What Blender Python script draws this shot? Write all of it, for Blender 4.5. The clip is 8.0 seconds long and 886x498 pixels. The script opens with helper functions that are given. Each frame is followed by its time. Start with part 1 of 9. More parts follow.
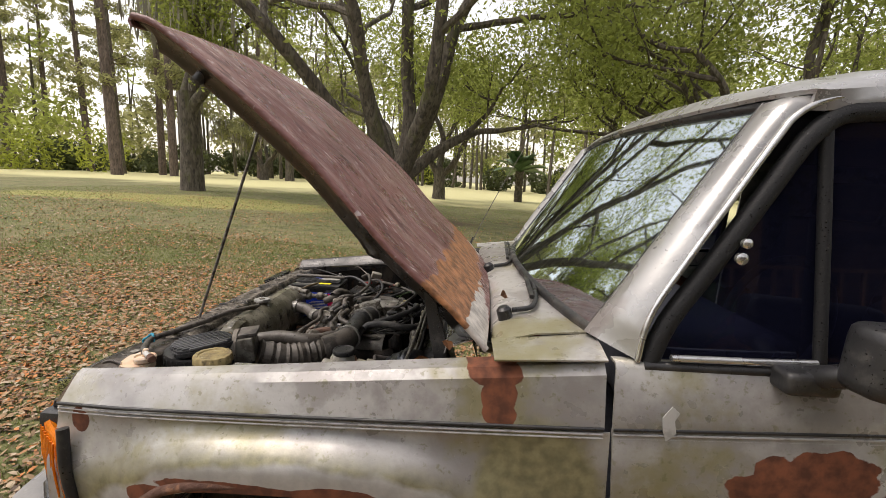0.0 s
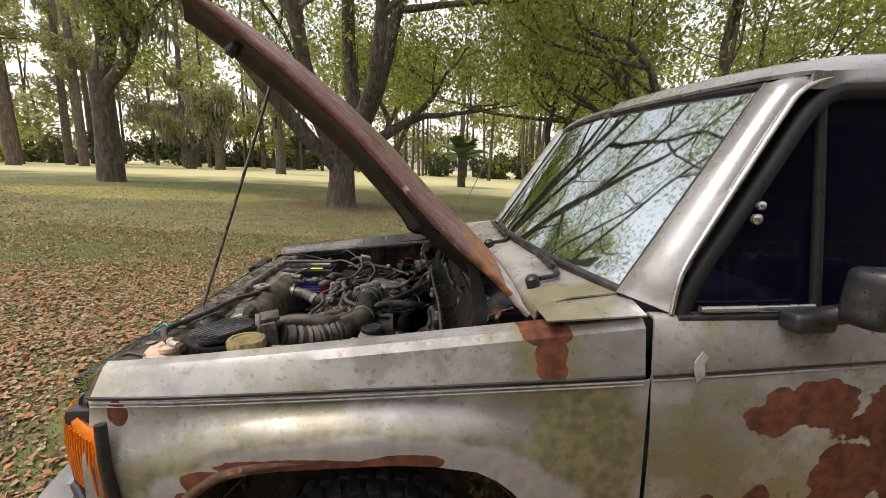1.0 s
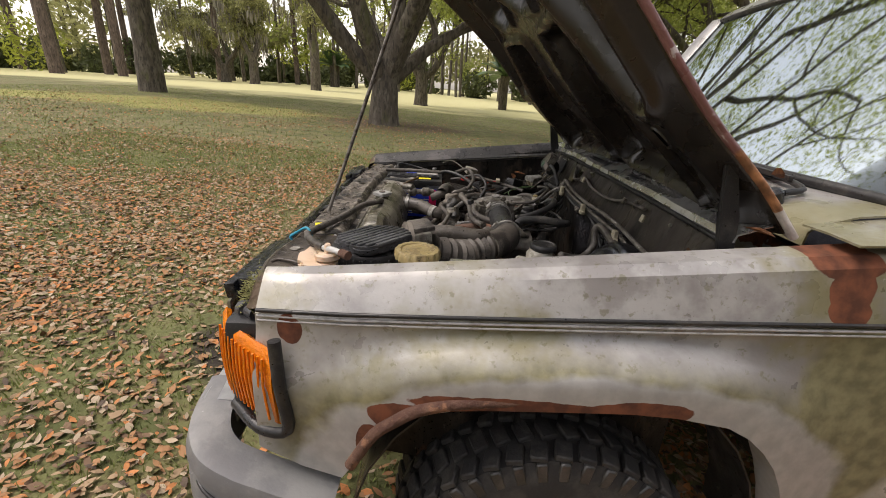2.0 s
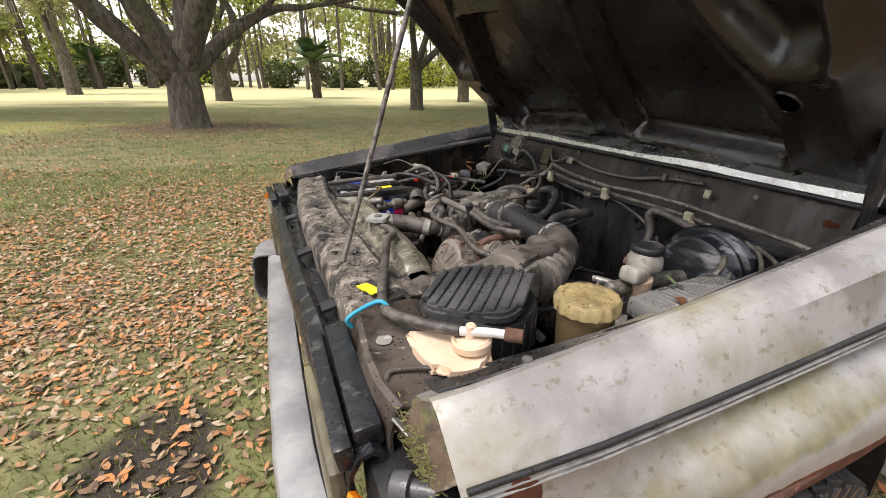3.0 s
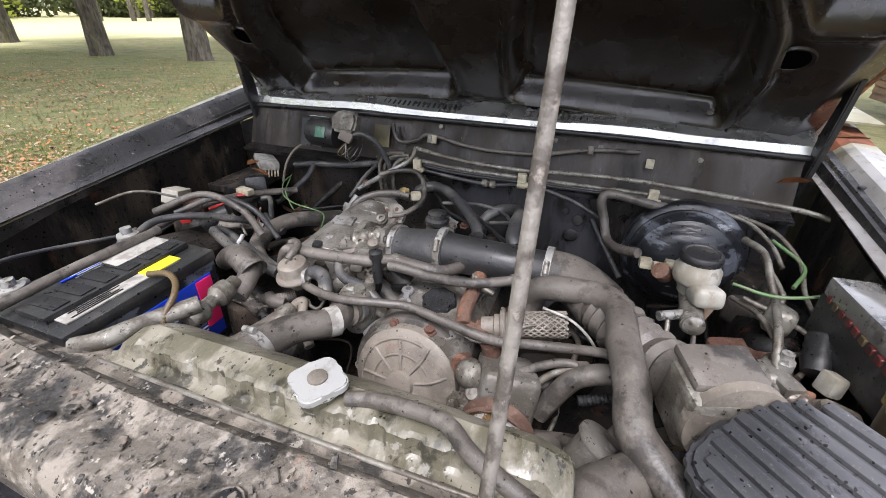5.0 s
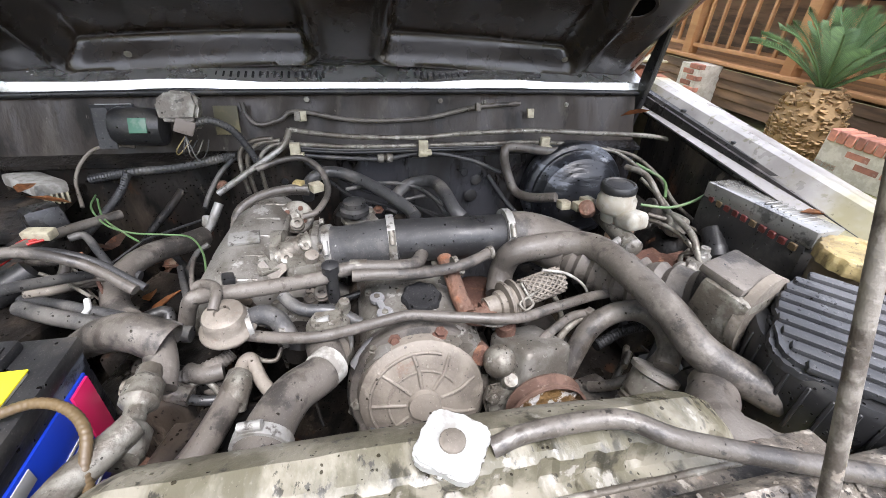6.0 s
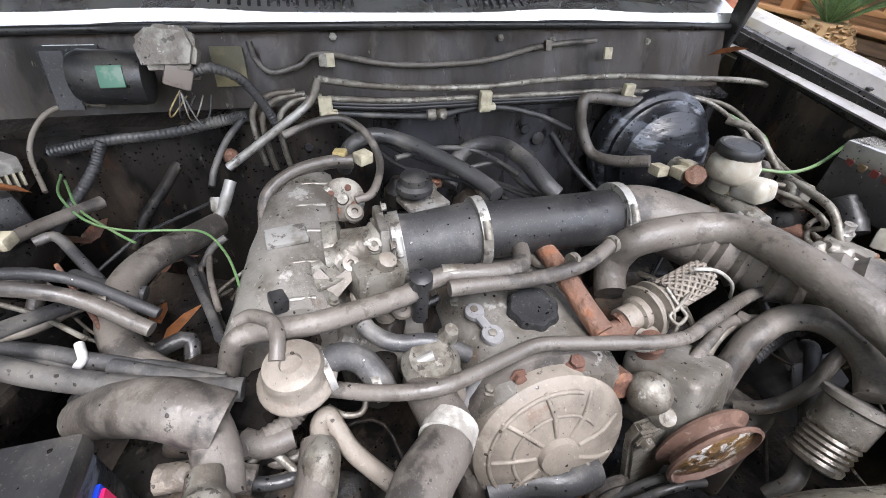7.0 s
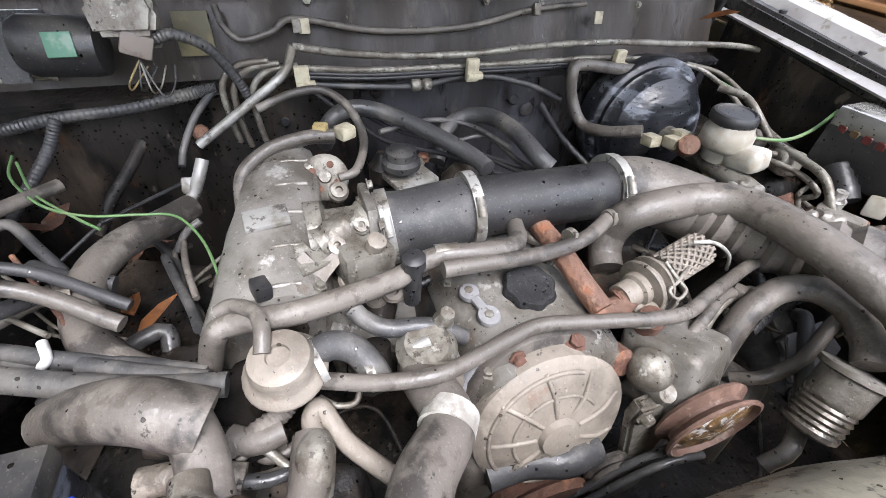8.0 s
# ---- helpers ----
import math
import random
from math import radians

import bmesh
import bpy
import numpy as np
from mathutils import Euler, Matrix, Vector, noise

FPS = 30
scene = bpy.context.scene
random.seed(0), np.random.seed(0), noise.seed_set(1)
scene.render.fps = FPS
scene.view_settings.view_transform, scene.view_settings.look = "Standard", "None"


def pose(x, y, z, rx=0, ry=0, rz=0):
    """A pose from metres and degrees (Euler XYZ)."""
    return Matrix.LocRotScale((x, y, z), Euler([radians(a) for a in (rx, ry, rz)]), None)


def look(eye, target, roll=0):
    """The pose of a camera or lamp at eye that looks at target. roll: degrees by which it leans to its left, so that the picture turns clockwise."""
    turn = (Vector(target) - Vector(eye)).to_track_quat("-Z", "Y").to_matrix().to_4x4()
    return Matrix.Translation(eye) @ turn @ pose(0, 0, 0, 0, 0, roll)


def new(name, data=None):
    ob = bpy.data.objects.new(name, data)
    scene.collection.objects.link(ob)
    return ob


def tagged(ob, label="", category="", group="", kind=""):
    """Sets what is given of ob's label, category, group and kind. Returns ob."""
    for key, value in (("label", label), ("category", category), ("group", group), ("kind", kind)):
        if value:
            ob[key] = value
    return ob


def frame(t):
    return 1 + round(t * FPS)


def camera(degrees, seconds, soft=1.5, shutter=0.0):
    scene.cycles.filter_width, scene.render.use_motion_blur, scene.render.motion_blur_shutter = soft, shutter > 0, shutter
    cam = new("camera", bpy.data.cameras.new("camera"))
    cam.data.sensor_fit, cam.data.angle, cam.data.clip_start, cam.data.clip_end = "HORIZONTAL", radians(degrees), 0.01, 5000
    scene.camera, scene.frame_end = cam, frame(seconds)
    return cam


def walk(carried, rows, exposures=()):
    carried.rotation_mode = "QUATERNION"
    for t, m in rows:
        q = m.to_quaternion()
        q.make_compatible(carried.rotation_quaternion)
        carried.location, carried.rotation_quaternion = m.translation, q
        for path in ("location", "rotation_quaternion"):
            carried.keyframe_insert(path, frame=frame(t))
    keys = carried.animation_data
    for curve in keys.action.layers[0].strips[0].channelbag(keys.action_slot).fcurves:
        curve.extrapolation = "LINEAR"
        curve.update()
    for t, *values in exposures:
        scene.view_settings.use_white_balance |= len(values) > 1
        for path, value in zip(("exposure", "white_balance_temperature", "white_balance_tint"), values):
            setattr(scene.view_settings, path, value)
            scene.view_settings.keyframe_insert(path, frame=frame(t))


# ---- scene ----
cam = camera(92.5, 8.0, soft=0.5)
PATH = [
    (0, (0.126, 1.04, 1.423), (0.028, 3.011, 1.1), 2.4),
    (0.5, (0.038, 1.007, 1.426), (0.434, 2.944, 1.124), 3.0),
    (1, (-0.112, 1.001, 1.389), (0.058, 2.958, 1.012), 1.6),
    (1.3, (-0.206, 1.017, 1.32), (-0.208, 2.945, 0.786), 2.4),
    (1.5, (-0.277, 1.069, 1.286), (-0.313, 2.956, 0.625), 3.9),
    (1.7, (-0.349, 1.135, 1.273), (-0.396, 3.008, 0.575), 3.7),
    (2.8, (-0.867, 1.551, 1.248), (-0.231, 3.292, 0.497), 0.0),
    (3, (-0.929, 1.647, 1.245), (-0.182, 3.341, 0.489), -0.9),
    (3.5, (-1.005, 1.778, 1.263), (0.013, 3.282, 0.425), 0.3),
    (4, (-0.844, 1.978, 1.276), (0.364, 3.275, 0.35), 1.0),
    (4.3, (-0.828, 2.088, 1.265), (0.495, 3.233, 0.296), 0.2),
    (4.5, (-0.874, 2.169, 1.268), (0.563, 3.15, 0.281), -0.8),
    (4.7, (-0.934, 2.269, 1.266), (0.602, 3.082, 0.276), 0.4),
    (5.8, (-0.854, 2.67, 1.224), (0.842, 2.502, 0.178), 0.6),
    (6, (-0.854, 2.697, 1.223), (0.785, 2.311, 0.143), 2.9),
    (6.5, (-0.767, 2.771, 1.175), (0.776, 2.367, -0.032), 3.5),
    (7, (-0.656, 2.812, 1.174), (0.813, 2.344, -0.099), 3.8),
    (7.5, (-0.642, 2.814, 1.166), (0.746, 2.294, -0.177), 4.2),
    (8, (-0.634, 2.815, 1.16), (0.741, 2.287, -0.193), 4.5),
]
walk(cam, [(t, look(eye, target, roll)) for t, eye, target, roll in PATH], [(0, 0.75, 7100, 15), (1.7, 0.65, 7100, 16), (3.0, 1.2, 6800, 16), (4.5, 1.45, 6300, 17), (6.0, 2.15, 6200, 15), (7, 2.25, 6150, 15), (8, 2.35, 6150, 15)])

# ---- world and sun: a bright hazy sky under trees ----
world = bpy.data.worlds.new("sky")
scene.world = world
world.use_nodes = True
wn = world.node_tree
wn.nodes.clear()
sky = wn.nodes.new("ShaderNodeTexSky")
sky.sky_type = "NISHITA"
sky.sun_disc = False
sky.sun_elevation, sky.sun_rotation = radians(63.4), radians(266.2)
sky.air_density, sky.dust_density, sky.ozone_density = 1.3, 1.5, 0.0
bg = wn.nodes.new("ShaderNodeBackground")
bg.inputs["Strength"].default_value = 0.15
wout = wn.nodes.new("ShaderNodeOutputWorld")
haze = wn.nodes.new("ShaderNodeHueSaturation")
haze.inputs["Saturation"].default_value = 0.3
wn.links.new(sky.outputs[0], haze.inputs["Color"])
wn.links.new(haze.outputs[0], bg.inputs[0])
wn.links.new(bg.outputs[0], wout.inputs[0])
sun = new("sun", bpy.data.lights.new("sun", "SUN"))
sun.data.energy, sun.data.angle, sun.data.color = 1.4, radians(30), (1.0, 0.97, 0.93)
sun.matrix_world = look((0, 0, 30), (15, 1, 0))


# ---- materials ----
# surfaces sprinkled with fine grit and dark droplets
GRIT = ("dusty_dark_rubber", "black_rubber", "dull_cast_aluminium", "dusty_tan_cover", "oxidised_line", "black_paint_dusty", "grey_ribbed_plastic", "mud_caked_panel",
        "rusty_orange_pipe", "radiator_tank", "dull_steel_lip", "worn_dark_rail", "matt_black_cap", "flaking_rust")
# rain drops: cells to the metre, share of cells that hold one
DROPS = {"dusty_dark_rubber": (190, 0.05), "black_rubber": (200, 0.12), "black_paint_dusty": (190, 0.16), "black_plastic": (230, 0.35), "grey_ribbed_plastic": (230, 0.3), "matt_black_cap": (230, 0.4),
         "dusty_tan_cover": (170, 0.05), "dull_cast_aluminium": (190, 0.05), "grimy_inner_panel": (190, 0.3), "mud_caked_panel": (200, 0.2), "radiator_tank": (190, 0.16), "oxidised_line": (240, 0.06),
         "glossy_crumpled_plastic": (190, 0.35), "wet_black_booster": (190, 0.25), "smooth_brown_tray": (210, 0.3), "worn_dark_rail": (190, 0.35), "hazy_clear_plastic": (220, 0.3)}


def surf(name, base, spots=(), rough=0.6, metal=0.0, bump=0.0, bscale=60.0, spec=0.5, random_tint=0.0, rough_var=0.0,
         island=0.0, stretch=(1, 1, 1), coat=0.0, trans=0.0, sub=0.0):
    """Base colour with noise spots (colour, scale, level, softness, amount) laid over it."""
    if name in GRIT:
        spots = list(spots) + [((0.3, 0.28, 0.25), 420, 0.63, 0.05, 0.2), ((0.014, 0.013, 0.012), 130, 0.665, 0.02, 0.75)]
    m = bpy.data.materials.new(name)
    m.use_nodes = True
    nt = m.node_tree
    b = nt.nodes["Principled BSDF"]
    co = nt.nodes.new("ShaderNodeTexCoord")
    mp = nt.nodes.new("ShaderNodeMapping")
    mp.inputs["Scale"].default_value = stretch
    nt.links.new(co.outputs["Object"], mp.inputs["Vector"])
    rgb = nt.nodes.new("ShaderNodeRGB")
    rgb.outputs[0].default_value = (*base, 1)
    last = rgb.outputs[0]
    for k, (colour, scale, level, soft, amount) in enumerate(spots):
        n = nt.nodes.new("ShaderNodeTexNoise")
        n.inputs["Scale"].default_value, n.inputs["Detail"].default_value, n.inputs["Roughness"].default_value = scale, 6, 0.62
        off = nt.nodes.new("ShaderNodeVectorMath")
        off.inputs[1].default_value = (3.1 * k, 7.7 * k, 1.3 * k)
        nt.links.new(mp.outputs[0], off.inputs[0])
        nt.links.new(off.outputs[0], n.inputs["Vector"])
        r = nt.nodes.new("ShaderNodeMapRange")
        r.interpolation_type = "SMOOTHSTEP"
        r.inputs["From Min"].default_value, r.inputs["From Max"].default_value = level - soft, level + soft
        r.inputs["To Max"].default_value = amount
        nt.links.new(n.outputs["Fac"], r.inputs["Value"])
        mx = nt.nodes.new("ShaderNodeMix")
        mx.data_type = "RGBA"
        mx.inputs["B"].default_value = (*colour, 1)
        for i in mx.inputs:
            if i.type == "RGBA" and i.name == "B":
                i.default_value = (*colour, 1)
        nt.links.new(r.outputs[0], mx.inputs[0])
        nt.links.new(last, [i for i in mx.inputs if i.type == "RGBA" and i.name == "A"][0])
        last = [o for o in mx.outputs if o.type == "RGBA"][0]
    if random_tint or island:
        hs = nt.nodes.new("ShaderNodeHueSaturation")
        src = nt.nodes.new("ShaderNodeNewGeometry" if island else "ShaderNodeObjectInfo")
        amt = island or random_tint
        r = nt.nodes.new("ShaderNodeMapRange")
        r.inputs["To Min"].default_value, r.inputs["To Max"].default_value = 1 - amt, 1 + amt
        nt.links.new(src.outputs["Random Per Island" if island else "Random"], r.inputs["Value"])
        nt.links.new(r.outputs[0], hs.inputs["Value"])
        nt.links.new(last, hs.inputs["Color"])
        last = hs.outputs[0]
    nt.links.new(last, b.inputs["Base Color"])
    b.inputs["Roughness"].default_value, b.inputs["Metallic"].default_value = rough, metal
    b.inputs["Specular IOR Level"].default_value = spec
    b.inputs["Coat Weight"].default_value = coat
    b.inputs["Transmission Weight"].default_value = trans
    if sub:
        b.inputs["Subsurface Weight"].default_value = sub
        b.inputs["Subsurface Radius"].default_value = (0.01, 0.006, 0.003)
    if rough_var:
        n = nt.nodes.new("ShaderNodeTexNoise")
        n.inputs["Scale"].default_value, n.inputs["Detail"].default_value = 14, 5
        nt.links.new(mp.outputs[0], n.inputs["Vector"])
        r = nt.nodes.new("ShaderNodeMapRange")
        r.inputs["From Min"].default_value, r.inputs["From Max"].default_value = 0.35, 0.65
        r.inputs["To Min"].default_value, r.inputs["To Max"].default_value = max(0.02, rough - rough_var), min(1, rough + rough_var)
        nt.links.new(n.outputs["Fac"], r.inputs["Value"])
        nt.links.new(r.outputs[0], b.inputs["Roughness"])
    if bump:
        n = nt.nodes.new("ShaderNodeTexNoise")
        n.inputs["Scale"].default_value, n.inputs["Detail"].default_value = bscale, 8
        nt.links.new(mp.outputs[0], n.inputs["Vector"])
        bp = nt.nodes.new("ShaderNodeBump")
        bp.inputs["Strength"].default_value, bp.inputs["Distance"].default_value = bump, 0.02
        nt.links.new(n.outputs["Fac"], bp.inputs["Height"])
        nt.links.new(bp.outputs[0], b.inputs["Normal"])
    if name in DROPS:
        droplets(m, *DROPS[name])
    return m


def droplets(m, scale, share):
    """Rain drops standing on a surface: dark, smooth, domed spots of uneven size."""
    nt = m.node_tree
    b = nt.nodes["Principled BSDF"]
    co = nt.nodes.new("ShaderNodeTexCoord")
    warp = nt.nodes.new("ShaderNodeTexNoise")
    warp.inputs["Scale"].default_value, warp.inputs["Detail"].default_value = scale * 0.9, 1
    nt.links.new(co.outputs["Object"], warp.inputs["Vector"])
    shift = nt.nodes.new("ShaderNodeVectorMath")
    shift.operation = "MULTIPLY_ADD"
    shift.inputs[1].default_value = (0.5 / scale,) * 3
    nt.links.new(warp.outputs["Color"], shift.inputs[0])
    nt.links.new(co.outputs["Object"], shift.inputs[2])
    cell = nt.nodes.new("ShaderNodeTexVoronoi")
    cell.inputs["Scale"].default_value = scale
    nt.links.new(shift.outputs[0], cell.inputs["Vector"])
    sep = nt.nodes.new("ShaderNodeSeparateColor")
    nt.links.new(cell.outputs["Color"], sep.inputs[0])
    size = nt.nodes.new("ShaderNodeMapRange")
    size.inputs["From Min"].default_value, size.inputs["From Max"].default_value = 1 - share, 1.0
    size.inputs["To Min"].default_value, size.inputs["To Max"].default_value = 0.0, 0.42
    nt.links.new(sep.outputs[0], size.inputs["Value"])
    edge = nt.nodes.new("ShaderNodeMath")
    edge.operation = "SUBTRACT"
    nt.links.new(size.outputs[0], edge.inputs[0])
    nt.links.new(cell.outputs["Distance"], edge.inputs[1])
    mask = nt.nodes.new("ShaderNodeMapRange")
    mask.interpolation_type = "SMOOTHSTEP"
    mask.inputs["From Min"].default_value, mask.inputs["From Max"].default_value = 0.0, 0.07
    nt.links.new(edge.outputs[0], mask.inputs["Value"])
    dark = nt.nodes.new("ShaderNodeMix")
    dark.data_type, dark.blend_type = "RGBA", "MULTIPLY"
    ca, cb = [i for i in dark.inputs if i.type == "RGBA"]
    cb.default_value = (0.3, 0.29, 0.28, 1)
    nt.links.new(mask.outputs[0], dark.inputs[0])
    nt.links.new(b.inputs["Base Color"].links[0].from_socket, ca)
    nt.links.new([o for o in dark.outputs if o.type == "RGBA"][0], b.inputs["Base Color"])
    wet = nt.nodes.new("ShaderNodeMapRange")
    if b.inputs["Roughness"].links:
        nt.links.new(b.inputs["Roughness"].links[0].from_socket, wet.inputs["To Min"])
    else:
        wet.inputs["To Min"].default_value = b.inputs["Roughness"].default_value
    wet.inputs["To Max"].default_value = 0.06
    nt.links.new(mask.outputs[0], wet.inputs["Value"])
    nt.links.new(wet.outputs[0], b.inputs["Roughness"])
    dome = nt.nodes.new("ShaderNodeBump")
    dome.inputs["Strength"].default_value, dome.inputs["Distance"].default_value = 0.7, 0.25 / scale
    nt.links.new(mask.outputs[0], dome.inputs["Height"])
    if b.inputs["Normal"].links:
        nt.links.new(b.inputs["Normal"].links[0].from_socket, dome.inputs["Normal"])
    nt.links.new(dome.outputs[0], b.inputs["Normal"])


def patches(mat, colour, ellipses, rough=0.85, wobble=0.35, scale=9.0, contrast=0.45, metal=0.0, soft=0.08):
    """Wear with a shape of its own: ellipses (x, z, rx, rz) on a side panel, with ragged edges."""
    nt = mat.node_tree
    b = nt.nodes["Principled BSDF"]
    old = b.inputs["Base Color"].links[0].from_socket
    co = nt.nodes.new("ShaderNodeTexCoord")
    sep = nt.nodes.new("ShaderNodeSeparateXYZ")
    nz = nt.nodes.new("ShaderNodeTexNoise")
    nz.inputs["Scale"].default_value, nz.inputs["Detail"].default_value = scale, 7
    nt.links.new(co.outputs["Object"], nz.inputs["Vector"])
    nt.links.new(co.outputs["Object"], sep.inputs[0])

    def op(kind, a, c=None):
        n = nt.nodes.new("ShaderNodeMath")
        n.operation = kind
        for k, v in enumerate((a, c)):
            if v is None:
                continue
            if isinstance(v, (int, float)):
                n.inputs[k].default_value = v
            else:
                nt.links.new(v, n.inputs[k])
        return n.outputs[0]

    best = None
    for x, z, rx, rz in ellipses:
        dx = op("DIVIDE", op("SUBTRACT", sep.outputs[0], x), rx)
        dz = op("DIVIDE", op("SUBTRACT", sep.outputs[2], z), rz)
        p4 = op("ADD", op("POWER", op("ABSOLUTE", dx), 2.0), op("POWER", op("ABSOLUTE", dz), 2.0))
        d = op("SUBTRACT", 1.0, p4)
        best = d if best is None else op("MAXIMUM", best, d)
    field = op("ADD", best, op("MULTIPLY", op("SUBTRACT", nz.outputs["Fac"], 0.5), wobble * 8))
    r = nt.nodes.new("ShaderNodeMapRange")
    r.inputs["From Min"].default_value, r.inputs["From Max"].default_value = 0.0, soft
    nt.links.new(field, r.inputs["Value"])
    fine = nt.nodes.new("ShaderNodeTexNoise")
    fine.inputs["Scale"].default_value, fine.inputs["Detail"].default_value = 34, 8
    nt.links.new(co.outputs["Object"], fine.inputs["Vector"])
    ramp = nt.nodes.new("ShaderNodeValToRGB")
    ramp.color_ramp.elements[0].position, ramp.color_ramp.elements[1].position = 0.36, 0.66
    ramp.color_ramp.elements[0].color = (*[c * (1 - contrast) for c in colour], 1)
    ramp.color_ramp.elements[1].color = (*[min(1, c * (1 + 0.8 * contrast)) for c in colour], 1)
    nt.links.new(fine.outputs["Fac"], ramp.inputs[0])
    mx = nt.nodes.new("ShaderNodeMix")
    mx.data_type = "RGBA"
    nt.links.new(r.outputs[0], mx.inputs[0])
    nt.links.new(old, [i for i in mx.inputs if i.type == "RGBA" and i.name == "A"][0])
    nt.links.new(ramp.outputs[0], [i for i in mx.inputs if i.type == "RGBA" and i.name == "B"][0])
    nt.links.new([o for o in mx.outputs if o.type == "RGBA"][0], b.inputs["Base Color"])
    for sock, target in (("Roughness", rough), ("Metallic", metal), ("Coat Weight", 0.0)):
        mr = nt.nodes.new("ShaderNodeMapRange")
        prev = b.inputs[sock]
        mr.inputs["To Max"].default_value = target
        if prev.links:
            nt.links.new(prev.links[0].from_socket, mr.inputs["To Min"])
        else:
            mr.inputs["To Min"].default_value = prev.default_value
        nt.links.new(r.outputs[0], mr.inputs["Value"])
        nt.links.new(mr.outputs[0], prev)
    return mat


def ground_patch(mat, colour, ellipses, wobble=0.5, scale=0.8, fade=0.6):
    """Areas of other growth, bare soil or painted-in sunlight: ellipses (x, y, rx, ry)."""
    nt = mat.node_tree
    b = nt.nodes["Principled BSDF"]
    old = b.inputs["Base Color"].links[0].from_socket
    co = nt.nodes.new("ShaderNodeTexCoord")
    sep = nt.nodes.new("ShaderNodeSeparateXYZ")
    nz = nt.nodes.new("ShaderNodeTexNoise")
    nz.inputs["Scale"].default_value, nz.inputs["Detail"].default_value = scale, 8
    nt.links.new(co.outputs["Object"], nz.inputs["Vector"])
    nt.links.new(co.outputs["Object"], sep.inputs[0])

    def op(kind, a, c):
        n = nt.nodes.new("ShaderNodeMath")
        n.operation = kind
        for k, v in enumerate((a, c)):
            if isinstance(v, (int, float)):
                n.inputs[k].default_value = v
            else:
                nt.links.new(v, n.inputs[k])
        return n.outputs[0]

    best = None
    for x, y, rx, ry in ellipses:
        dx = op("DIVIDE", op("SUBTRACT", sep.outputs[0], x), rx)
        dy = op("DIVIDE", op("SUBTRACT", sep.outputs[1], y), ry)
        d = op("SUBTRACT", 1.0, op("ADD", op("MULTIPLY", dx, dx), op("MULTIPLY", dy, dy)))
        best = d if best is None else op("MAXIMUM", best, d)
    field = op("ADD", best, op("MULTIPLY", op("SUBTRACT", nz.outputs["Fac"], 0.5), wobble * 6))
    r = nt.nodes.new("ShaderNodeMapRange")
    r.interpolation_type = "SMOOTHSTEP"
    r.inputs["From Min"].default_value, r.inputs["From Max"].default_value = -fade, fade
    nt.links.new(field, r.inputs["Value"])
    mx = nt.nodes.new("ShaderNodeMix")
    mx.data_type = "RGBA"
    nt.links.new(r.outputs[0], mx.inputs[0])
    nt.links.new(old, [i for i in mx.inputs if i.type == "RGBA" and i.name == "A"][0])
    [i for i in mx.inputs if i.type == "RGBA" and i.name == "B"][0].default_value = (*colour, 1)
    nt.links.new([o for o in mx.outputs if o.type == "RGBA"][0], b.inputs["Base Color"])
    return mat


RUST = (0.14, 0.045, 0.02)
M = {}
M["paint"] = surf("weathered_paint", (0.44, 0.428, 0.412),
                  [((0.25, 0.236, 0.228), 2.6, 0.5, 0.08, 0.9), ((0.22, 0.195, 0.07), 2.2, 0.545, 0.06, 0.7), ((0.26, 0.242, 0.232), 4.2, 0.6, 0.05, 0.8), ((0.13, 0.125, 0.04), 60, 0.62, 0.05, 0.5),
                   ((0.42, 0.41, 0.395), 7, 0.61, 0.08, 0.5), ((0.09, 0.08, 0.06), 130, 0.69, 0.03, 0.5), ((0.5, 0.49, 0.46), 90, 0.7, 0.025, 0.5)], rough=0.36, metal=0.25, bump=0.03, bscale=120, rough_var=0.12, coat=0.2)
M["roof"] = surf("faded_silver_paint", (0.4, 0.395, 0.385), [((0.27, 0.262, 0.255), 3.0, 0.52, 0.09, 0.8), ((0.24, 0.225, 0.13), 2.4, 0.62, 0.06, 0.5), ((0.12, 0.11, 0.09), 110, 0.68, 0.03, 0.5), ((0.55, 0.54, 0.52), 60, 0.68, 0.03, 0.5)],
                 rough=0.3, metal=0.5, bump=0.03, bscale=120, rough_var=0.12, coat=0.35)
M["fender"] = M["paint"].copy()
M["fender"].name = "weathered_fender_paint"
M["door"] = M["paint"].copy()
M["door"].name = "weathered_door_paint"
M["hood"] = surf("sun_burnt_hood_paint", (0.205, 0.095, 0.085),
                 [((0.13, 0.048, 0.042), 6, 0.5, 0.08, 0.8), ((0.29, 0.18, 0.16), 9, 0.56, 0.06, 0.7), ((0.07, 0.028, 0.026), 26, 0.6, 0.03, 0.7), ((0.55, 0.48, 0.46), 48, 0.64, 0.025, 0.85), ((0.5, 0.42, 0.4), 120, 0.68, 0.03, 0.7)],
                 rough=0.38, bump=0.4, bscale=60, rough_var=0.2, stretch=(0.5, 1.6, 0.5))
M["under"] = surf("hood_underside", (0.019, 0.0135, 0.0095), [((0.01, 0.0075, 0.0055), 5, 0.5, 0.1, 0.8), ((0.045, 0.034, 0.024), 18, 0.62, 0.06, 0.5), ((0.004, 0.0035, 0.003), 45, 0.62, 0.04, 0.7)],
                  rough=0.28, bump=0.04, bscale=40, rough_var=0.1, spec=0.6)
M["black"] = surf("black_paint_dusty", (0.016, 0.016, 0.017), [((0.075, 0.068, 0.058), 11, 0.6, 0.09, 0.6)], rough=0.45, bump=0.06, bscale=90, rough_var=0.2)
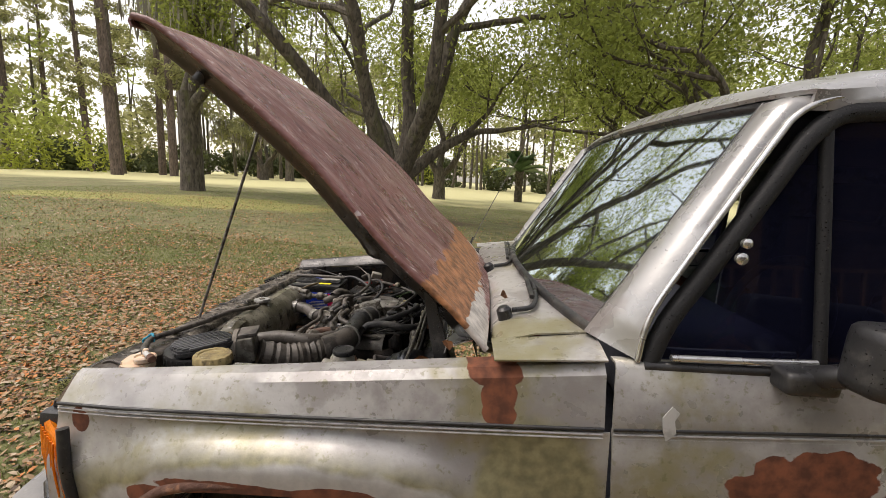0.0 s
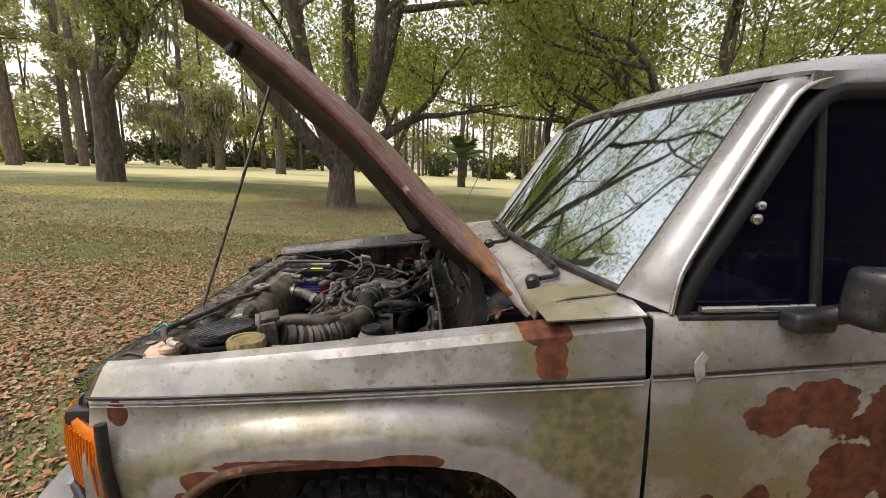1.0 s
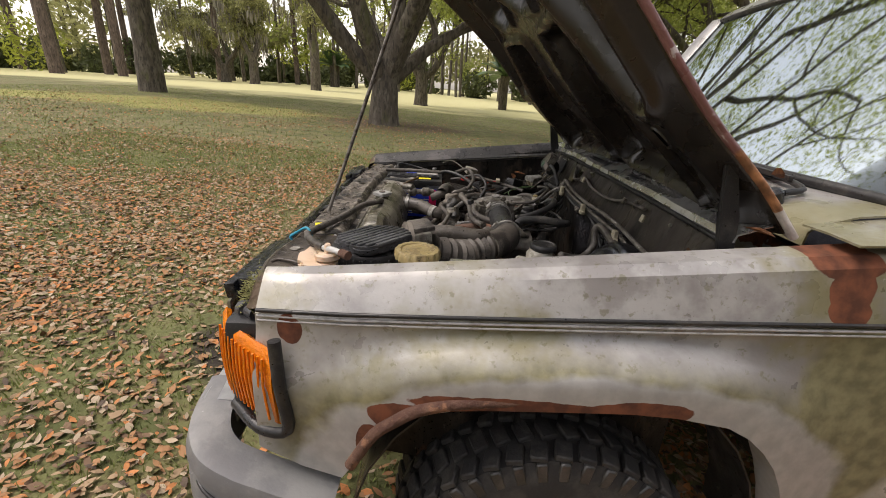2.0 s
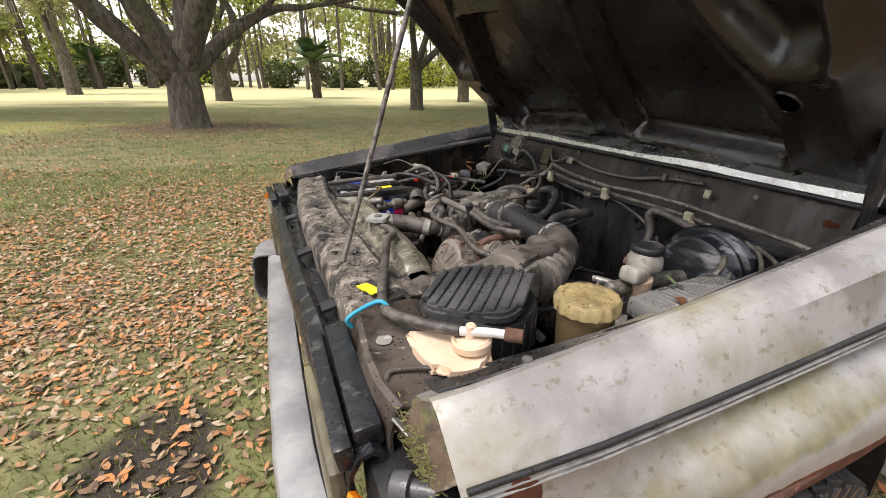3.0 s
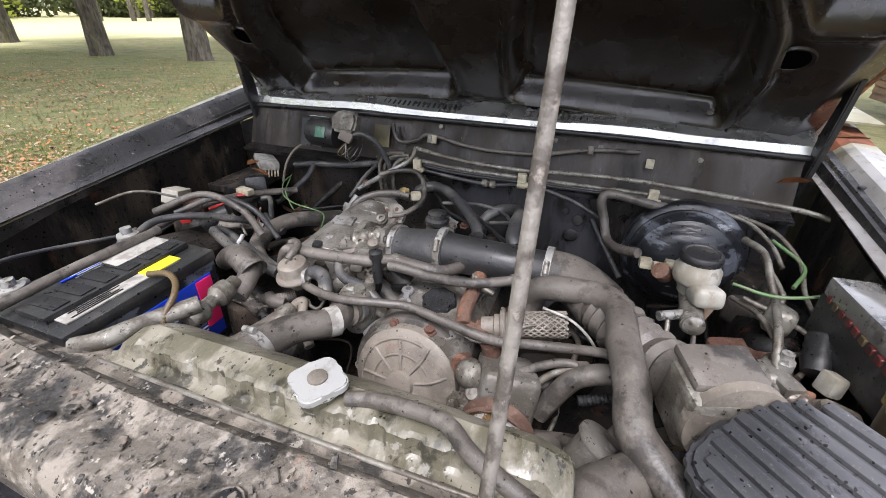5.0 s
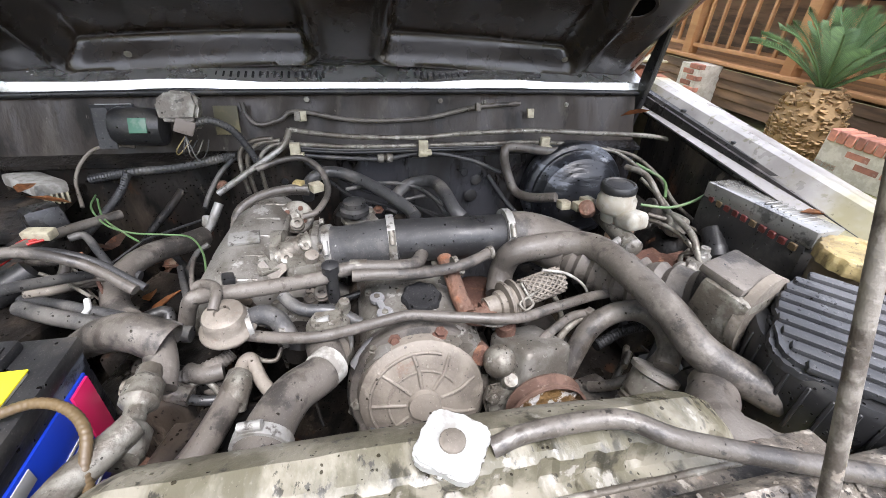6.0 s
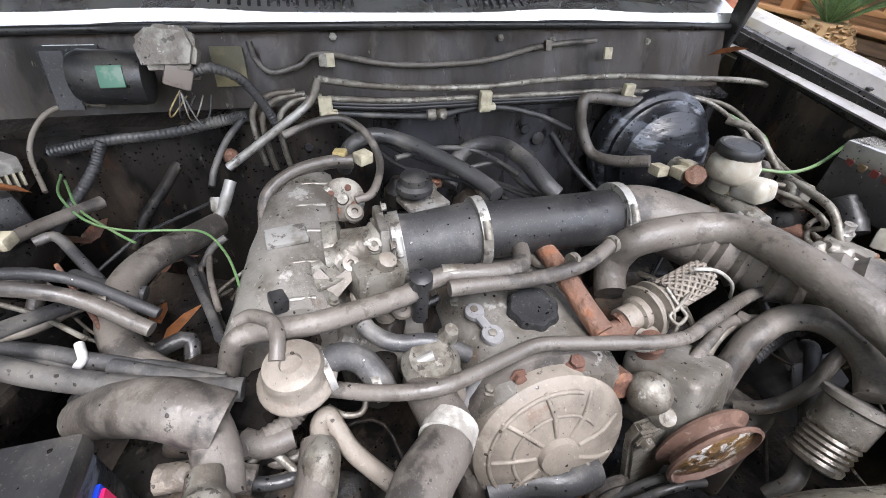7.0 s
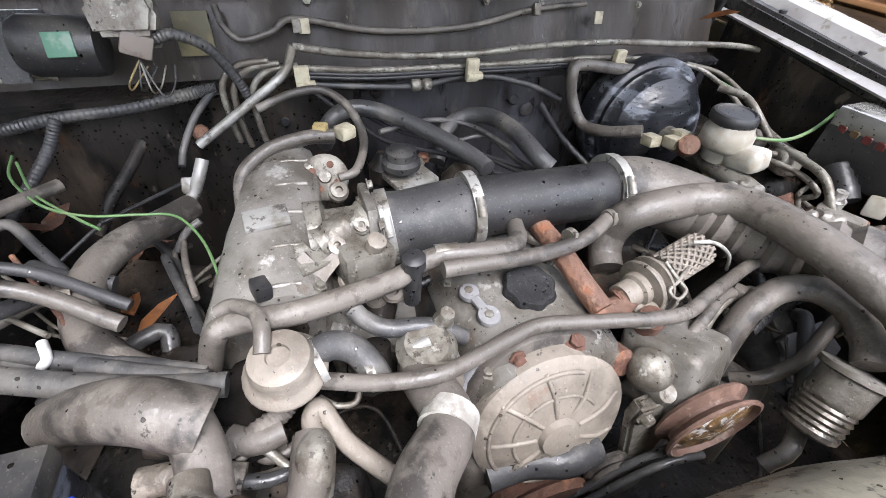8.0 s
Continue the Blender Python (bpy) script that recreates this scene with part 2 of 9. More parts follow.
M["grimy"] = surf("grimy_inner_panel", (0.017, 0.0145, 0.0125), [((0.075, 0.058, 0.043), 8, 0.57, 0.08, 0.7), ((0.005, 0.005, 0.005), 13, 0.55, 0.04, 0.9), ((0.16, 0.135, 0.105), 45, 0.66, 0.04, 0.5), ((0.09, 0.04, 0.02), 19, 0.66, 0.04, 0.6)],
                  rough=0.5, bump=0.25, bscale=55, rough_var=0.25, spec=0.25, stretch=(1, 1, 0.45))
M["rail"] = surf("worn_dark_rail", (0.02, 0.0195, 0.019), [((0.08, 0.073, 0.07), 9, 0.56, 0.07, 0.8), ((0.3, 0.28, 0.26), 55, 0.68, 0.03, 0.6)], rough=0.35, bump=0.1, bscale=60, rough_var=0.15)
M["haze"] = surf("hazy_clear_plastic", (0.17, 0.168, 0.158), [((0.24, 0.235, 0.215), 16, 0.55, 0.1, 0.7), ((0.03, 0.03, 0.03), 30, 0.58, 0.05, 0.75)], rough=0.16, coat=0.8, bump=0.05, bscale=60)
M["dullred"] = surf("dull_red_fuse", (0.12, 0.02, 0.018), [((0.05, 0.015, 0.012), 60, 0.5, 0.1, 0.7)], rough=0.4)
M["fogged"] = surf("fogged_lamp_glass", (0.17, 0.155, 0.1), [((0.08, 0.07, 0.05), 12, 0.52, 0.1, 0.8), ((0.3, 0.28, 0.22), 40, 0.66, 0.05, 0.5)], rough=0.35, bump=0.1, bscale=60)
M["mossy"] = surf("mossy_rusted_sheet", (0.11, 0.075, 0.05), [((0.1, 0.11, 0.03), 22, 0.55, 0.06, 0.9), ((0.3, 0.27, 0.22), 30, 0.63, 0.04, 0.8), ((0.03, 0.024, 0.02), 18, 0.6, 0.05, 0.8)], rough=0.85, bump=0.5, bscale=60)
M["boost"] = surf("wet_black_booster", (0.012, 0.013, 0.016), [((0.11, 0.12, 0.14), 13, 0.57, 0.025, 0.8), ((0.3, 0.31, 0.33), 24, 0.66, 0.02, 0.7)], rough=0.28, bump=0.3, bscale=22, stretch=(1, 0.5, 1.6))
M["void"] = surf("unlit_hollow", (0.002, 0.002, 0.002), rough=1.0, spec=0.0)
M["rod"] = surf("grimy_steel_rod", (0.2, 0.185, 0.165), [((0.06, 0.05, 0.042), 30, 0.52, 0.06, 0.85), ((0.34, 0.3, 0.26), 70, 0.62, 0.04, 0.6)], rough=0.6, metal=0.2, bump=0.2, bscale=150)
M["dullsteel"] = surf("dull_steel_lip", (0.28, 0.278, 0.283), [((0.15, 0.145, 0.145), 14, 0.52, 0.1, 0.7), ((0.06, 0.055, 0.05), 60, 0.62, 0.03, 0.8), ((0.42, 0.415, 0.41), 90, 0.65, 0.03, 0.6)], rough=0.4, metal=0.4, bump=0.08, bscale=140)
M["capblack"] = surf("matt_black_cap", (0.014, 0.014, 0.015), rough=0.6, spec=0.3, bump=0.1, bscale=150)
M["chalk"] = surf("chalky_band", (0.34, 0.33, 0.3), [((0.18, 0.165, 0.145), 40, 0.53, 0.08, 0.8)], rough=0.8, bump=0.2, bscale=100)
M["pulley"] = surf("brown_rusted_pulley", (0.17, 0.105, 0.08), [((0.09, 0.052, 0.038), 30, 0.5, 0.08, 0.8), ((0.3, 0.24, 0.2), 60, 0.62, 0.05, 0.6)], rough=0.6, metal=0.1, bump=0.15, bscale=120)
M["flake"] = surf("flaking_pulley_face", (0.2, 0.12, 0.05), [((0.62, 0.61, 0.6), 34, 0.5, 0.02, 0.9), ((0.04, 0.025, 0.018), 60, 0.6, 0.03, 0.8)], rough=0.4, metal=0.2, bump=0.6, bscale=60)
M["bright"] = surf("bright_zinc_cap", (0.42, 0.42, 0.405), [((0.3, 0.285, 0.255), 40, 0.6, 0.06, 0.7), ((0.16, 0.14, 0.115), 90, 0.66, 0.04, 0.6)], rough=0.4, metal=0.3, bump=0.06, bscale=120)
M["dust"] = surf("dusty_dark_rubber", (0.078, 0.069, 0.06), [((0.125, 0.11, 0.094), 7, 0.5, 0.1, 0.8), ((0.026, 0.023, 0.021), 14, 0.56, 0.04, 0.85), ((0.19, 0.172, 0.15), 26, 0.6, 0.06, 0.5), ((0.045, 0.036, 0.028), 45, 0.6, 0.04, 0.6), ((0.012, 0.011, 0.01), 60, 0.67, 0.02, 0.85)],
                 rough=0.5, bump=0.1, bscale=240, rough_var=0.16)
M["rubber"] = surf("black_rubber", (0.035, 0.035, 0.036), [((0.15, 0.14, 0.125), 10, 0.57, 0.09, 0.7), ((0.3, 0.28, 0.25), 130, 0.72, 0.03, 0.4)],
                   rough=0.5, bump=0.08, bscale=160, rough_var=0.2)
M["tyre"] = surf("worn_tyre_rubber", (0.026, 0.025, 0.025), [((0.07, 0.065, 0.058), 20, 0.55, 0.1, 0.7)], rough=0.75, bump=0.15, bscale=120)
M["alu"] = surf("dull_cast_aluminium", (0.23, 0.218, 0.197), [((0.11, 0.098, 0.08), 11, 0.5, 0.08, 0.9), ((0.5, 0.485, 0.455), 24, 0.64, 0.035, 0.75), ((0.02, 0.018, 0.016), 70, 0.67, 0.025, 0.85), ((0.15, 0.09, 0.055), 17, 0.66, 0.04, 0.5), ((0.4, 0.385, 0.355), 150, 0.64, 0.03, 0.5)],
                rough=0.42, metal=0.4, bump=0.12, bscale=220, rough_var=0.16)
M["clay"] = surf("dusty_tan_cover", (0.19, 0.166, 0.137), [((0.105, 0.09, 0.073), 12, 0.53, 0.08, 0.85), ((0.28, 0.248, 0.207), 22, 0.62, 0.06, 0.6), ((0.02, 0.018, 0.015), 45, 0.68, 0.02, 0.85), ((0.14, 0.08, 0.05), 26, 0.67, 0.03, 0.5), ((0.33, 0.3, 0.26), 160, 0.65, 0.03, 0.4)],
                 rough=0.66, bump=0.14, bscale=130, rough_var=0.18)
M["steel"] = surf("bare_steel_pipe", (0.3, 0.295, 0.278), [((0.13, 0.115, 0.09), 20, 0.53, 0.08, 0.85), ((0.05, 0.04, 0.033), 70, 0.6, 0.04, 0.8), ((0.4, 0.39, 0.365), 90, 0.64, 0.03, 0.6)], rough=0.45, metal=0.35, bump=0.12, bscale=150, rough_var=0.15)
M["galv"] = surf("oxidised_line", (0.21, 0.199, 0.17), [((0.085, 0.072, 0.057), 25, 0.5, 0.08, 0.9), ((0.38, 0.37, 0.335), 60, 0.64, 0.035, 0.7), ((0.03, 0.025, 0.02), 90, 0.62, 0.03, 0.8)], rough=0.5, metal=0.35, bump=0.14, bscale=200, rough_var=0.15)
M["rust"] = surf("flaking_rust", (0.115, 0.058, 0.038), [((0.07, 0.03, 0.02), 18, 0.5, 0.1, 0.9), ((0.25, 0.12, 0.065), 30, 0.6, 0.06, 0.8)], rough=0.88, bump=0.35, bscale=70)
M["copper"] = surf("rusty_orange_pipe", (0.2, 0.1, 0.062), [((0.1, 0.055, 0.038), 18, 0.5, 0.08, 0.9), ((0.32, 0.25, 0.18), 24, 0.6, 0.05, 0.7), ((0.24, 0.09, 0.04), 40, 0.6, 0.04, 0.7)], rough=0.75, bump=0.35, bscale=110)
M["mud"] = surf("mud_caked_panel", (0.105, 0.09, 0.073), [((0.25, 0.22, 0.182), 30, 0.54, 0.06, 0.85), ((0.02, 0.018, 0.017), 16, 0.55, 0.04, 0.95), ((0.3, 0.17, 0.11), 30, 0.66, 0.04, 0.6), ((0.4, 0.37, 0.32), 70, 0.64, 0.03, 0.7), ((0.012, 0.011, 0.01), 95, 0.62, 0.02, 0.9)],
                rough=0.66, bump=0.35, bscale=70, rough_var=0.22)
M["radtank"] = surf("radiator_tank", (0.105, 0.096, 0.066), [((0.24, 0.222, 0.175), 10, 0.53, 0.05, 0.85), ((0.03, 0.028, 0.02), 16, 0.56, 0.03, 0.88), ((0.3, 0.24, 0.14), 11, 0.66, 0.04, 0.6), ((0.36, 0.345, 0.31), 45, 0.64, 0.03, 0.6), ((0.02, 0.018, 0.015), 60, 0.63, 0.03, 0.85)],
                    rough=0.33, bump=0.12, bscale=90, rough_var=0.16, stretch=(0.6, 1.0, 1.0))
M["plastic"] = surf("black_plastic", (0.02, 0.02, 0.021), [((0.085, 0.08, 0.072), 14, 0.6, 0.08, 0.6), ((0.3, 0.3, 0.28), 160, 0.72, 0.03, 0.5)], rough=0.42, bump=0.05, bscale=140, rough_var=0.15)
M["greyplastic"] = surf("grey_ribbed_plastic", (0.03, 0.031, 0.034), [((0.09, 0.09, 0.095), 8, 0.54, 0.1, 0.7), ((0.015, 0.015, 0.015), 40, 0.66, 0.03, 0.8), ((0.4, 0.4, 0.4), 150, 0.7, 0.02, 0.6)],
                        rough=0.38, bump=0.06, bscale=120, rough_var=0.12)
M["seal"] = surf("glossy_crumpled_plastic", (0.014, 0.015, 0.018), [((0.09, 0.09, 0.085), 25, 0.62, 0.05, 0.6)], rough=0.2, bump=0.35, bscale=24, rough_var=0.1)
M["yellowed"] = surf("yellowed_plastic", (0.3, 0.235, 0.105), [((0.15, 0.11, 0.05), 22, 0.52, 0.08, 0.85), ((0.45, 0.41, 0.28), 45, 0.63, 0.04, 0.8), ((0.06, 0.045, 0.025), 110, 0.62, 0.03, 0.85)], rough=0.5, bump=0.2, bscale=90, sub=0.08)
M["peach"] = surf("aged_white_plastic", (0.66, 0.5, 0.37), [((0.5, 0.34, 0.2), 12, 0.55, 0.12, 0.7), ((0.16, 0.1, 0.06), 30, 0.7, 0.04, 0.7)], rough=0.5, bump=0.05, bscale=70, sub=0.15)
M["milky"] = surf("milky_plastic", (0.36, 0.345, 0.3), [((0.22, 0.195, 0.15), 22, 0.53, 0.1, 0.75), ((0.12, 0.1, 0.075), 45, 0.63, 0.05, 0.6)], rough=0.4, sub=0.1, bump=0.04, bscale=90)
M["cream"] = surf("cream_clip", (0.4, 0.365, 0.265), [((0.2, 0.175, 0.125), 50, 0.54, 0.1, 0.75)], rough=0.6)
M["blue"] = surf("blue_label", (0.012, 0.05, 0.5), [((0.02, 0.03, 0.14), 18, 0.62, 0.08, 0.5)], rough=0.35)
M["white"] = surf("white_print", (0.5, 0.5, 0.485), [((0.27, 0.262, 0.24), 25, 0.57, 0.08, 0.7)], rough=0.5)
M["pink"] = surf("magenta_label", (0.62, 0.015, 0.1), rough=0.4)
M["yellow"] = surf("yellow_tag", (0.85, 0.72, 0.02), [((0.5, 0.42, 0.05), 30, 0.62, 0.06, 0.5)], rough=0.5)
M["cyan"] = surf("blue_plastic_tie", (0.02, 0.3, 0.45), rough=0.5)
M["red"] = surf("red_plastic", (0.4, 0.02, 0.015), [((0.2, 0.02, 0.02), 30, 0.5, 0.1, 0.7)], rough=0.45)
M["green"] = surf("green_wire", (0.09, 0.17, 0.065), [((0.15, 0.18, 0.1), 30, 0.55, 0.1, 0.7)], rough=0.45)
M["amber"] = surf("amber_lens", (0.75, 0.2, 0.008), [((0.45, 0.1, 0.005), 40, 0.6, 0.08, 0.5)], rough=0.14, bump=0.3, bscale=130, coat=0.4, sub=0.1)
M["bumper"] = surf("aluminium_bumper", (0.42, 0.42, 0.42), [((0.24, 0.24, 0.25), 6, 0.52, 0.12, 0.8), ((0.12, 0.11, 0.1), 45, 0.69, 0.03, 0.8)], rough=0.42, metal=0.6, bump=0.05, bscale=70, rough_var=0.12)
M["bumpcap"] = surf("grey_bumper_cap", (0.17, 0.17, 0.175), [((0.26, 0.26, 0.25), 9, 0.55, 0.1, 0.7), ((0.5, 0.5, 0.48), 70, 0.71, 0.03, 0.5)], rough=0.55, bump=0.08, bscale=120, rough_var=0.12)
M["chrome"] = surf("silver_trim", (0.62, 0.62, 0.61), [((0.3, 0.29, 0.27), 25, 0.6, 0.08, 0.7)], rough=0.28, metal=0.85, bump=0.03, bscale=90, rough_var=0.12)
M["lug"] = surf("wet_tyre_rubber", (0.03, 0.03, 0.03), [((0.08, 0.075, 0.07), 30, 0.55, 0.1, 0.7)], rough=0.3, bump=0.1, bscale=120)
M["browned"] = surf("oil_browned_plastic", (0.11, 0.075, 0.035), [((0.08, 0.055, 0.03), 14, 0.5, 0.1, 0.8), ((0.33, 0.24, 0.1), 22, 0.64, 0.06, 0.6)], rough=0.45, bump=0.06, bscale=80)
M["stripe"] = surf("faded_pinstripe", (0.42, 0.41, 0.4), [((0.2, 0.19, 0.17), 40, 0.56, 0.1, 0.7)], rough=0.5)
M["tray"] = surf("smooth_brown_tray", (0.06, 0.047, 0.038), [((0.1, 0.085, 0.07), 9, 0.54, 0.1, 0.8), ((0.03, 0.025, 0.021), 22, 0.57, 0.05, 0.8), ((0.35, 0.31, 0.26), 55, 0.67, 0.03, 0.7)], rough=0.42, bump=0.15, bscale=70, rough_var=0.2)
M["dustpanel"] = surf("dusty_upper_firewall", (0.04, 0.032, 0.026), [((0.022, 0.0175, 0.014), 5, 0.5, 0.08, 0.85), ((0.01, 0.0085, 0.007), 12, 0.57, 0.05, 0.85), ((0.075, 0.065, 0.053), 22, 0.62, 0.06, 0.6), ((0.2, 0.18, 0.15), 90, 0.69, 0.03, 0.5)],
                     rough=0.46, bump=0.2, bscale=40, rough_var=0.26, spec=0.28, stretch=(1, 1, 0.3))
M["firewall"] = surf("oily_painted_firewall", (0.05, 0.05, 0.055), [((0.018, 0.0175, 0.018), 5, 0.49, 0.08, 0.92), ((0.012, 0.01, 0.009), 12, 0.55, 0.05, 0.9), ((0.075, 0.066, 0.058), 20, 0.64, 0.05, 0.6), ((0.006, 0.006, 0.006), 40, 0.62, 0.03, 0.8)],
                     rough=0.32, bump=0.22, bscale=40, rough_var=0.24, spec=0.5, stretch=(1, 1, 0.35))
M["seat"] = surf("dark_seat_cloth", (0.03, 0.032, 0.045), [((0.05, 0.05, 0.065), 30, 0.5, 0.1, 0.7)], rough=0.9, bump=0.2, bscale=250)


def glass(name, tint, rough=0.02, mix=0.55, sheen=(0.95, 0.97, 1.0), film=None):
    m = bpy.data.materials.new(name)
    m.use_nodes = True
    nt = m.node_tree
    nt.nodes.clear()
    out = nt.nodes.new("ShaderNodeOutputMaterial")
    tr = nt.nodes.new("ShaderNodeBsdfTransparent")
    tr.inputs[0].default_value = (*tint, 1)
    gl = nt.nodes.new("ShaderNodeBsdfGlossy")
    gl.inputs["Roughness"].default_value = rough
    gl.inputs["Color"].default_value = (*sheen, 1)
    fr = nt.nodes.new("ShaderNodeFresnel")
    fr.inputs["IOR"].default_value = mix
    nz = nt.nodes.new("ShaderNodeTexNoise")
    nz.inputs["Scale"].default_value, nz.inputs["Detail"].default_value = 3.0, 2
    tc = nt.nodes.new("ShaderNodeTexCoord")
    nt.links.new(tc.outputs["Object"], nz.inputs["Vector"])
    bp = nt.nodes.new("ShaderNodeBump")
    bp.inputs["Strength"].default_value, bp.inputs["Distance"].default_value = 0.05, 0.01
    nt.links.new(nz.outputs["Fac"], bp.inputs["Height"])
    nt.links.new(bp.outputs[0], gl.inputs["Normal"])
    mx = nt.nodes.new("ShaderNodeMixShader")
    nt.links.new(fr.outputs[0], mx.inputs[0])
    under = tr.outputs[0]
    if film:
        df = nt.nodes.new("ShaderNodeBsdfDiffuse")
        df.inputs["Color"].default_value = (*film, 1)
        blend = nt.nodes.new("ShaderNodeMixShader")
        blend.inputs[0].default_value = 0.4
        nt.links.new(tr.outputs[0], blend.inputs[1])
        nt.links.new(df.outputs[0], blend.inputs[2])
        under = blend.outputs[0]
    nt.links.new(under, mx.inputs[1])
    nt.links.new(gl.outputs[0], mx.inputs[2])
    nt.links.new(mx.outputs[0], out.inputs[0])
    return m


M["windshield"] = glass("windshield_glass", (0.3, 0.36, 0.36), rough=0.035, mix=1.5, sheen=(0.62, 0.7, 0.72))
M["sideglass"] = glass("tinted_side_glass", (0.1, 0.11, 0.26), mix=1.5, sheen=(0.7, 0.76, 1.0), film=(0.012, 0.013, 0.03))


# ---- mesh helpers ----
def link(name, bm, material, angle=40):
    me = bpy.data.meshes.new(name)
    bm.normal_update()
    bm.to_mesh(me)
    bm.free()
    me.materials.append(material)
    me.shade_smooth()
    me.set_sharp_from_angle(angle=radians(angle))
    return new(name, me)


def thing(name, base, label, category, group="", kind=""):
    ob = new(name)
    ob.location = base
    ob.empty_display_size = 0.05
    return tagged(ob, label, category, group, kind)


def part(name, bm, material, parent, label="", angle=40):
    ob = link(name, bm, material, angle)
    p = parent
    m = Matrix.Identity(4)
    while p is not None:
        m = m @ Matrix.Translation(-Vector(p.location))
        p = p.parent
    ob.parent = parent
    ob.matrix_parent_inverse = Matrix.Translation(-Vector(parent.location)) if parent.type == "EMPTY" else Matrix.Identity(4)
    if label:
        tagged(ob, label)
    return ob


def solid(name, bm, material, label, category, group="", kind="", angle=40):
    return tagged(link(name, bm, material, angle), label, category, group, kind)


def spline(pts, n=8):
    """Catmull-Rom points through pts."""
    p = [Vector(q) for q in pts]
    if len(p) < 3:
        return [p[0].lerp(p[-1], k / n) for k in range(n + 1)]
    p = [p[0] * 2 - p[1]] + p + [p[-1] * 2 - p[-2]]
    out = []
    for i in range(1, len(p) - 2):
        a, b, c, d = p[i - 1:i + 3]
        for k in range(n):
            t = k / n
            out.append(0.5 * ((2 * b) + (c - a) * t + (2 * a - 5 * b + 4 * c - d) * t * t + (3 * b - a - 3 * c + d) * t ** 3))
    out.append(p[-2])
    return out


def tube(pts, r, seg=12, n=8, caps=True, ribs=0, depth=0.12, bm=None, straight=False):
    """A round hose or pipe through pts; r is one radius or one for each point; ribs: corrugations."""
    bm = bm or bmesh.new()
    seg = max(seg, 10) if isinstance(r, (int, float)) else seg
    line = [Vector(q) for q in pts] if straight else spline(pts, n)
    if ribs:
        line = spline(line, max(1, int(ribs * 4 / max(1, len(line) - 1))))
    total = len(line) - 1
    rs = [r] * (total + 1) if isinstance(r, (int, float)) else [float(np.interp(k / total * (len(r) - 1), range(len(r)), r)) for k in range(total + 1)]
    if ribs:
        rs = [q * (1 - depth * (0.5 - 0.5 * math.cos(2 * math.pi * ribs * k / total))) for k, q in enumerate(rs)]
    up = None
    rings = []
    for k, p in enumerate(line):
        d = (line[min(k + 1, total)] - line[max(k - 1, 0)]).normalized()
        if up is None:
            up = d.orthogonal().normalized()
        up = (up - d * up.dot(d)).normalized()
        side = d.cross(up)
        rings.append([bm.verts.new(p + (up * math.cos(a) + side * math.sin(a)) * rs[k]) for a in (2 * math.pi * j / seg for j in range(seg))])
    for a, b in zip(rings, rings[1:]):
        for j in range(seg):
            bm.faces.new((a[j], a[(j + 1) % seg], b[(j + 1) % seg], b[j]))
    if caps:
        bm.faces.new(rings[0][::-1])
        bm.faces.new(rings[-1])
    return bm


def axis_matrix(at, direction):
    d = Vector(direction).normalized()
    return Matrix.Translation(at) @ d.to_track_quat("Z", "Y").to_matrix().to_4x4()


def lathe(profile, at, direction=(0, 0, 1), seg=24, bm=None, lobes=0, lobe=0.0):
    """Turned shape: profile of (radius, height) along direction from at."""
    bm = bm or bmesh.new()
    m = axis_matrix(at, direction)
    rings = []
    for r, h in profile:
        rings.append([bm.verts.new(m @ Vector((max(r, 1e-4) * (1 + (lobe * math.cos(lobes * a) if lobes and r > 0.001 else 0)) * math.cos(a),
                                               max(r, 1e-4) * (1 + (lobe * math.cos(lobes * a) if lobes and r > 0.001 else 0)) * math.sin(a), h)))
                      for a in (2 * math.pi * j / seg for j in range(seg))])
    for a, b in zip(rings, rings[1:]):
        for j in range(seg):
            bm.faces.new((a[j], a[(j + 1) % seg], b[(j + 1) % seg], b[j]))
    bm.faces.new(rings[0][::-1])
    bm.faces.new(rings[-1])
    return bm


def rbox(at, size, bevel=0.004, rot=(0, 0, 0), bm=None, seg=2, taper=1.0):
    """A box with rounded edges, centred at at."""
    bm = bm or bmesh.new()
    b2 = bmesh.new()
    bmesh.ops.create_cube(b2, size=1)
    for v in b2.verts:
        k = taper if v.co.z > 0 else 1.0
        v.co = Vector((v.co.x * size[0] * k, v.co.y * size[1] * k, v.co.z * size[2]))
    if bevel:
        bmesh.ops.bevel(b2, geom=b2.edges[:], offset=min(bevel, min(size) * 0.45), segments=seg, affect="EDGES", profile=0.6)
    b2.transform(pose(*at, *rot))
    me = bpy.data.meshes.new("tmp")
    b2.to_mesh(me)
    b2.free()
    bm.from_mesh(me)
    bpy.data.meshes.remove(me)
    return bm


def grid(rows, bm=None, close=False, thick=0.0):
    """A sheet through rows of points."""
    bm = bm or bmesh.new()
    vs = [[bm.verts.new(p) for p in row] for row in rows]
    faces = []
    for a, b in zip(vs, vs[1:]):
        for j in range(len(a) - (0 if close else 1)):
            k = (j + 1) % len(a)
            faces.append(bm.faces.new((a[j], a[k], b[k], b[j])))
    if thick:
        bm.normal_update()
        bmesh.ops.solidify(bm, geom=faces, thickness=thick)
    return bm


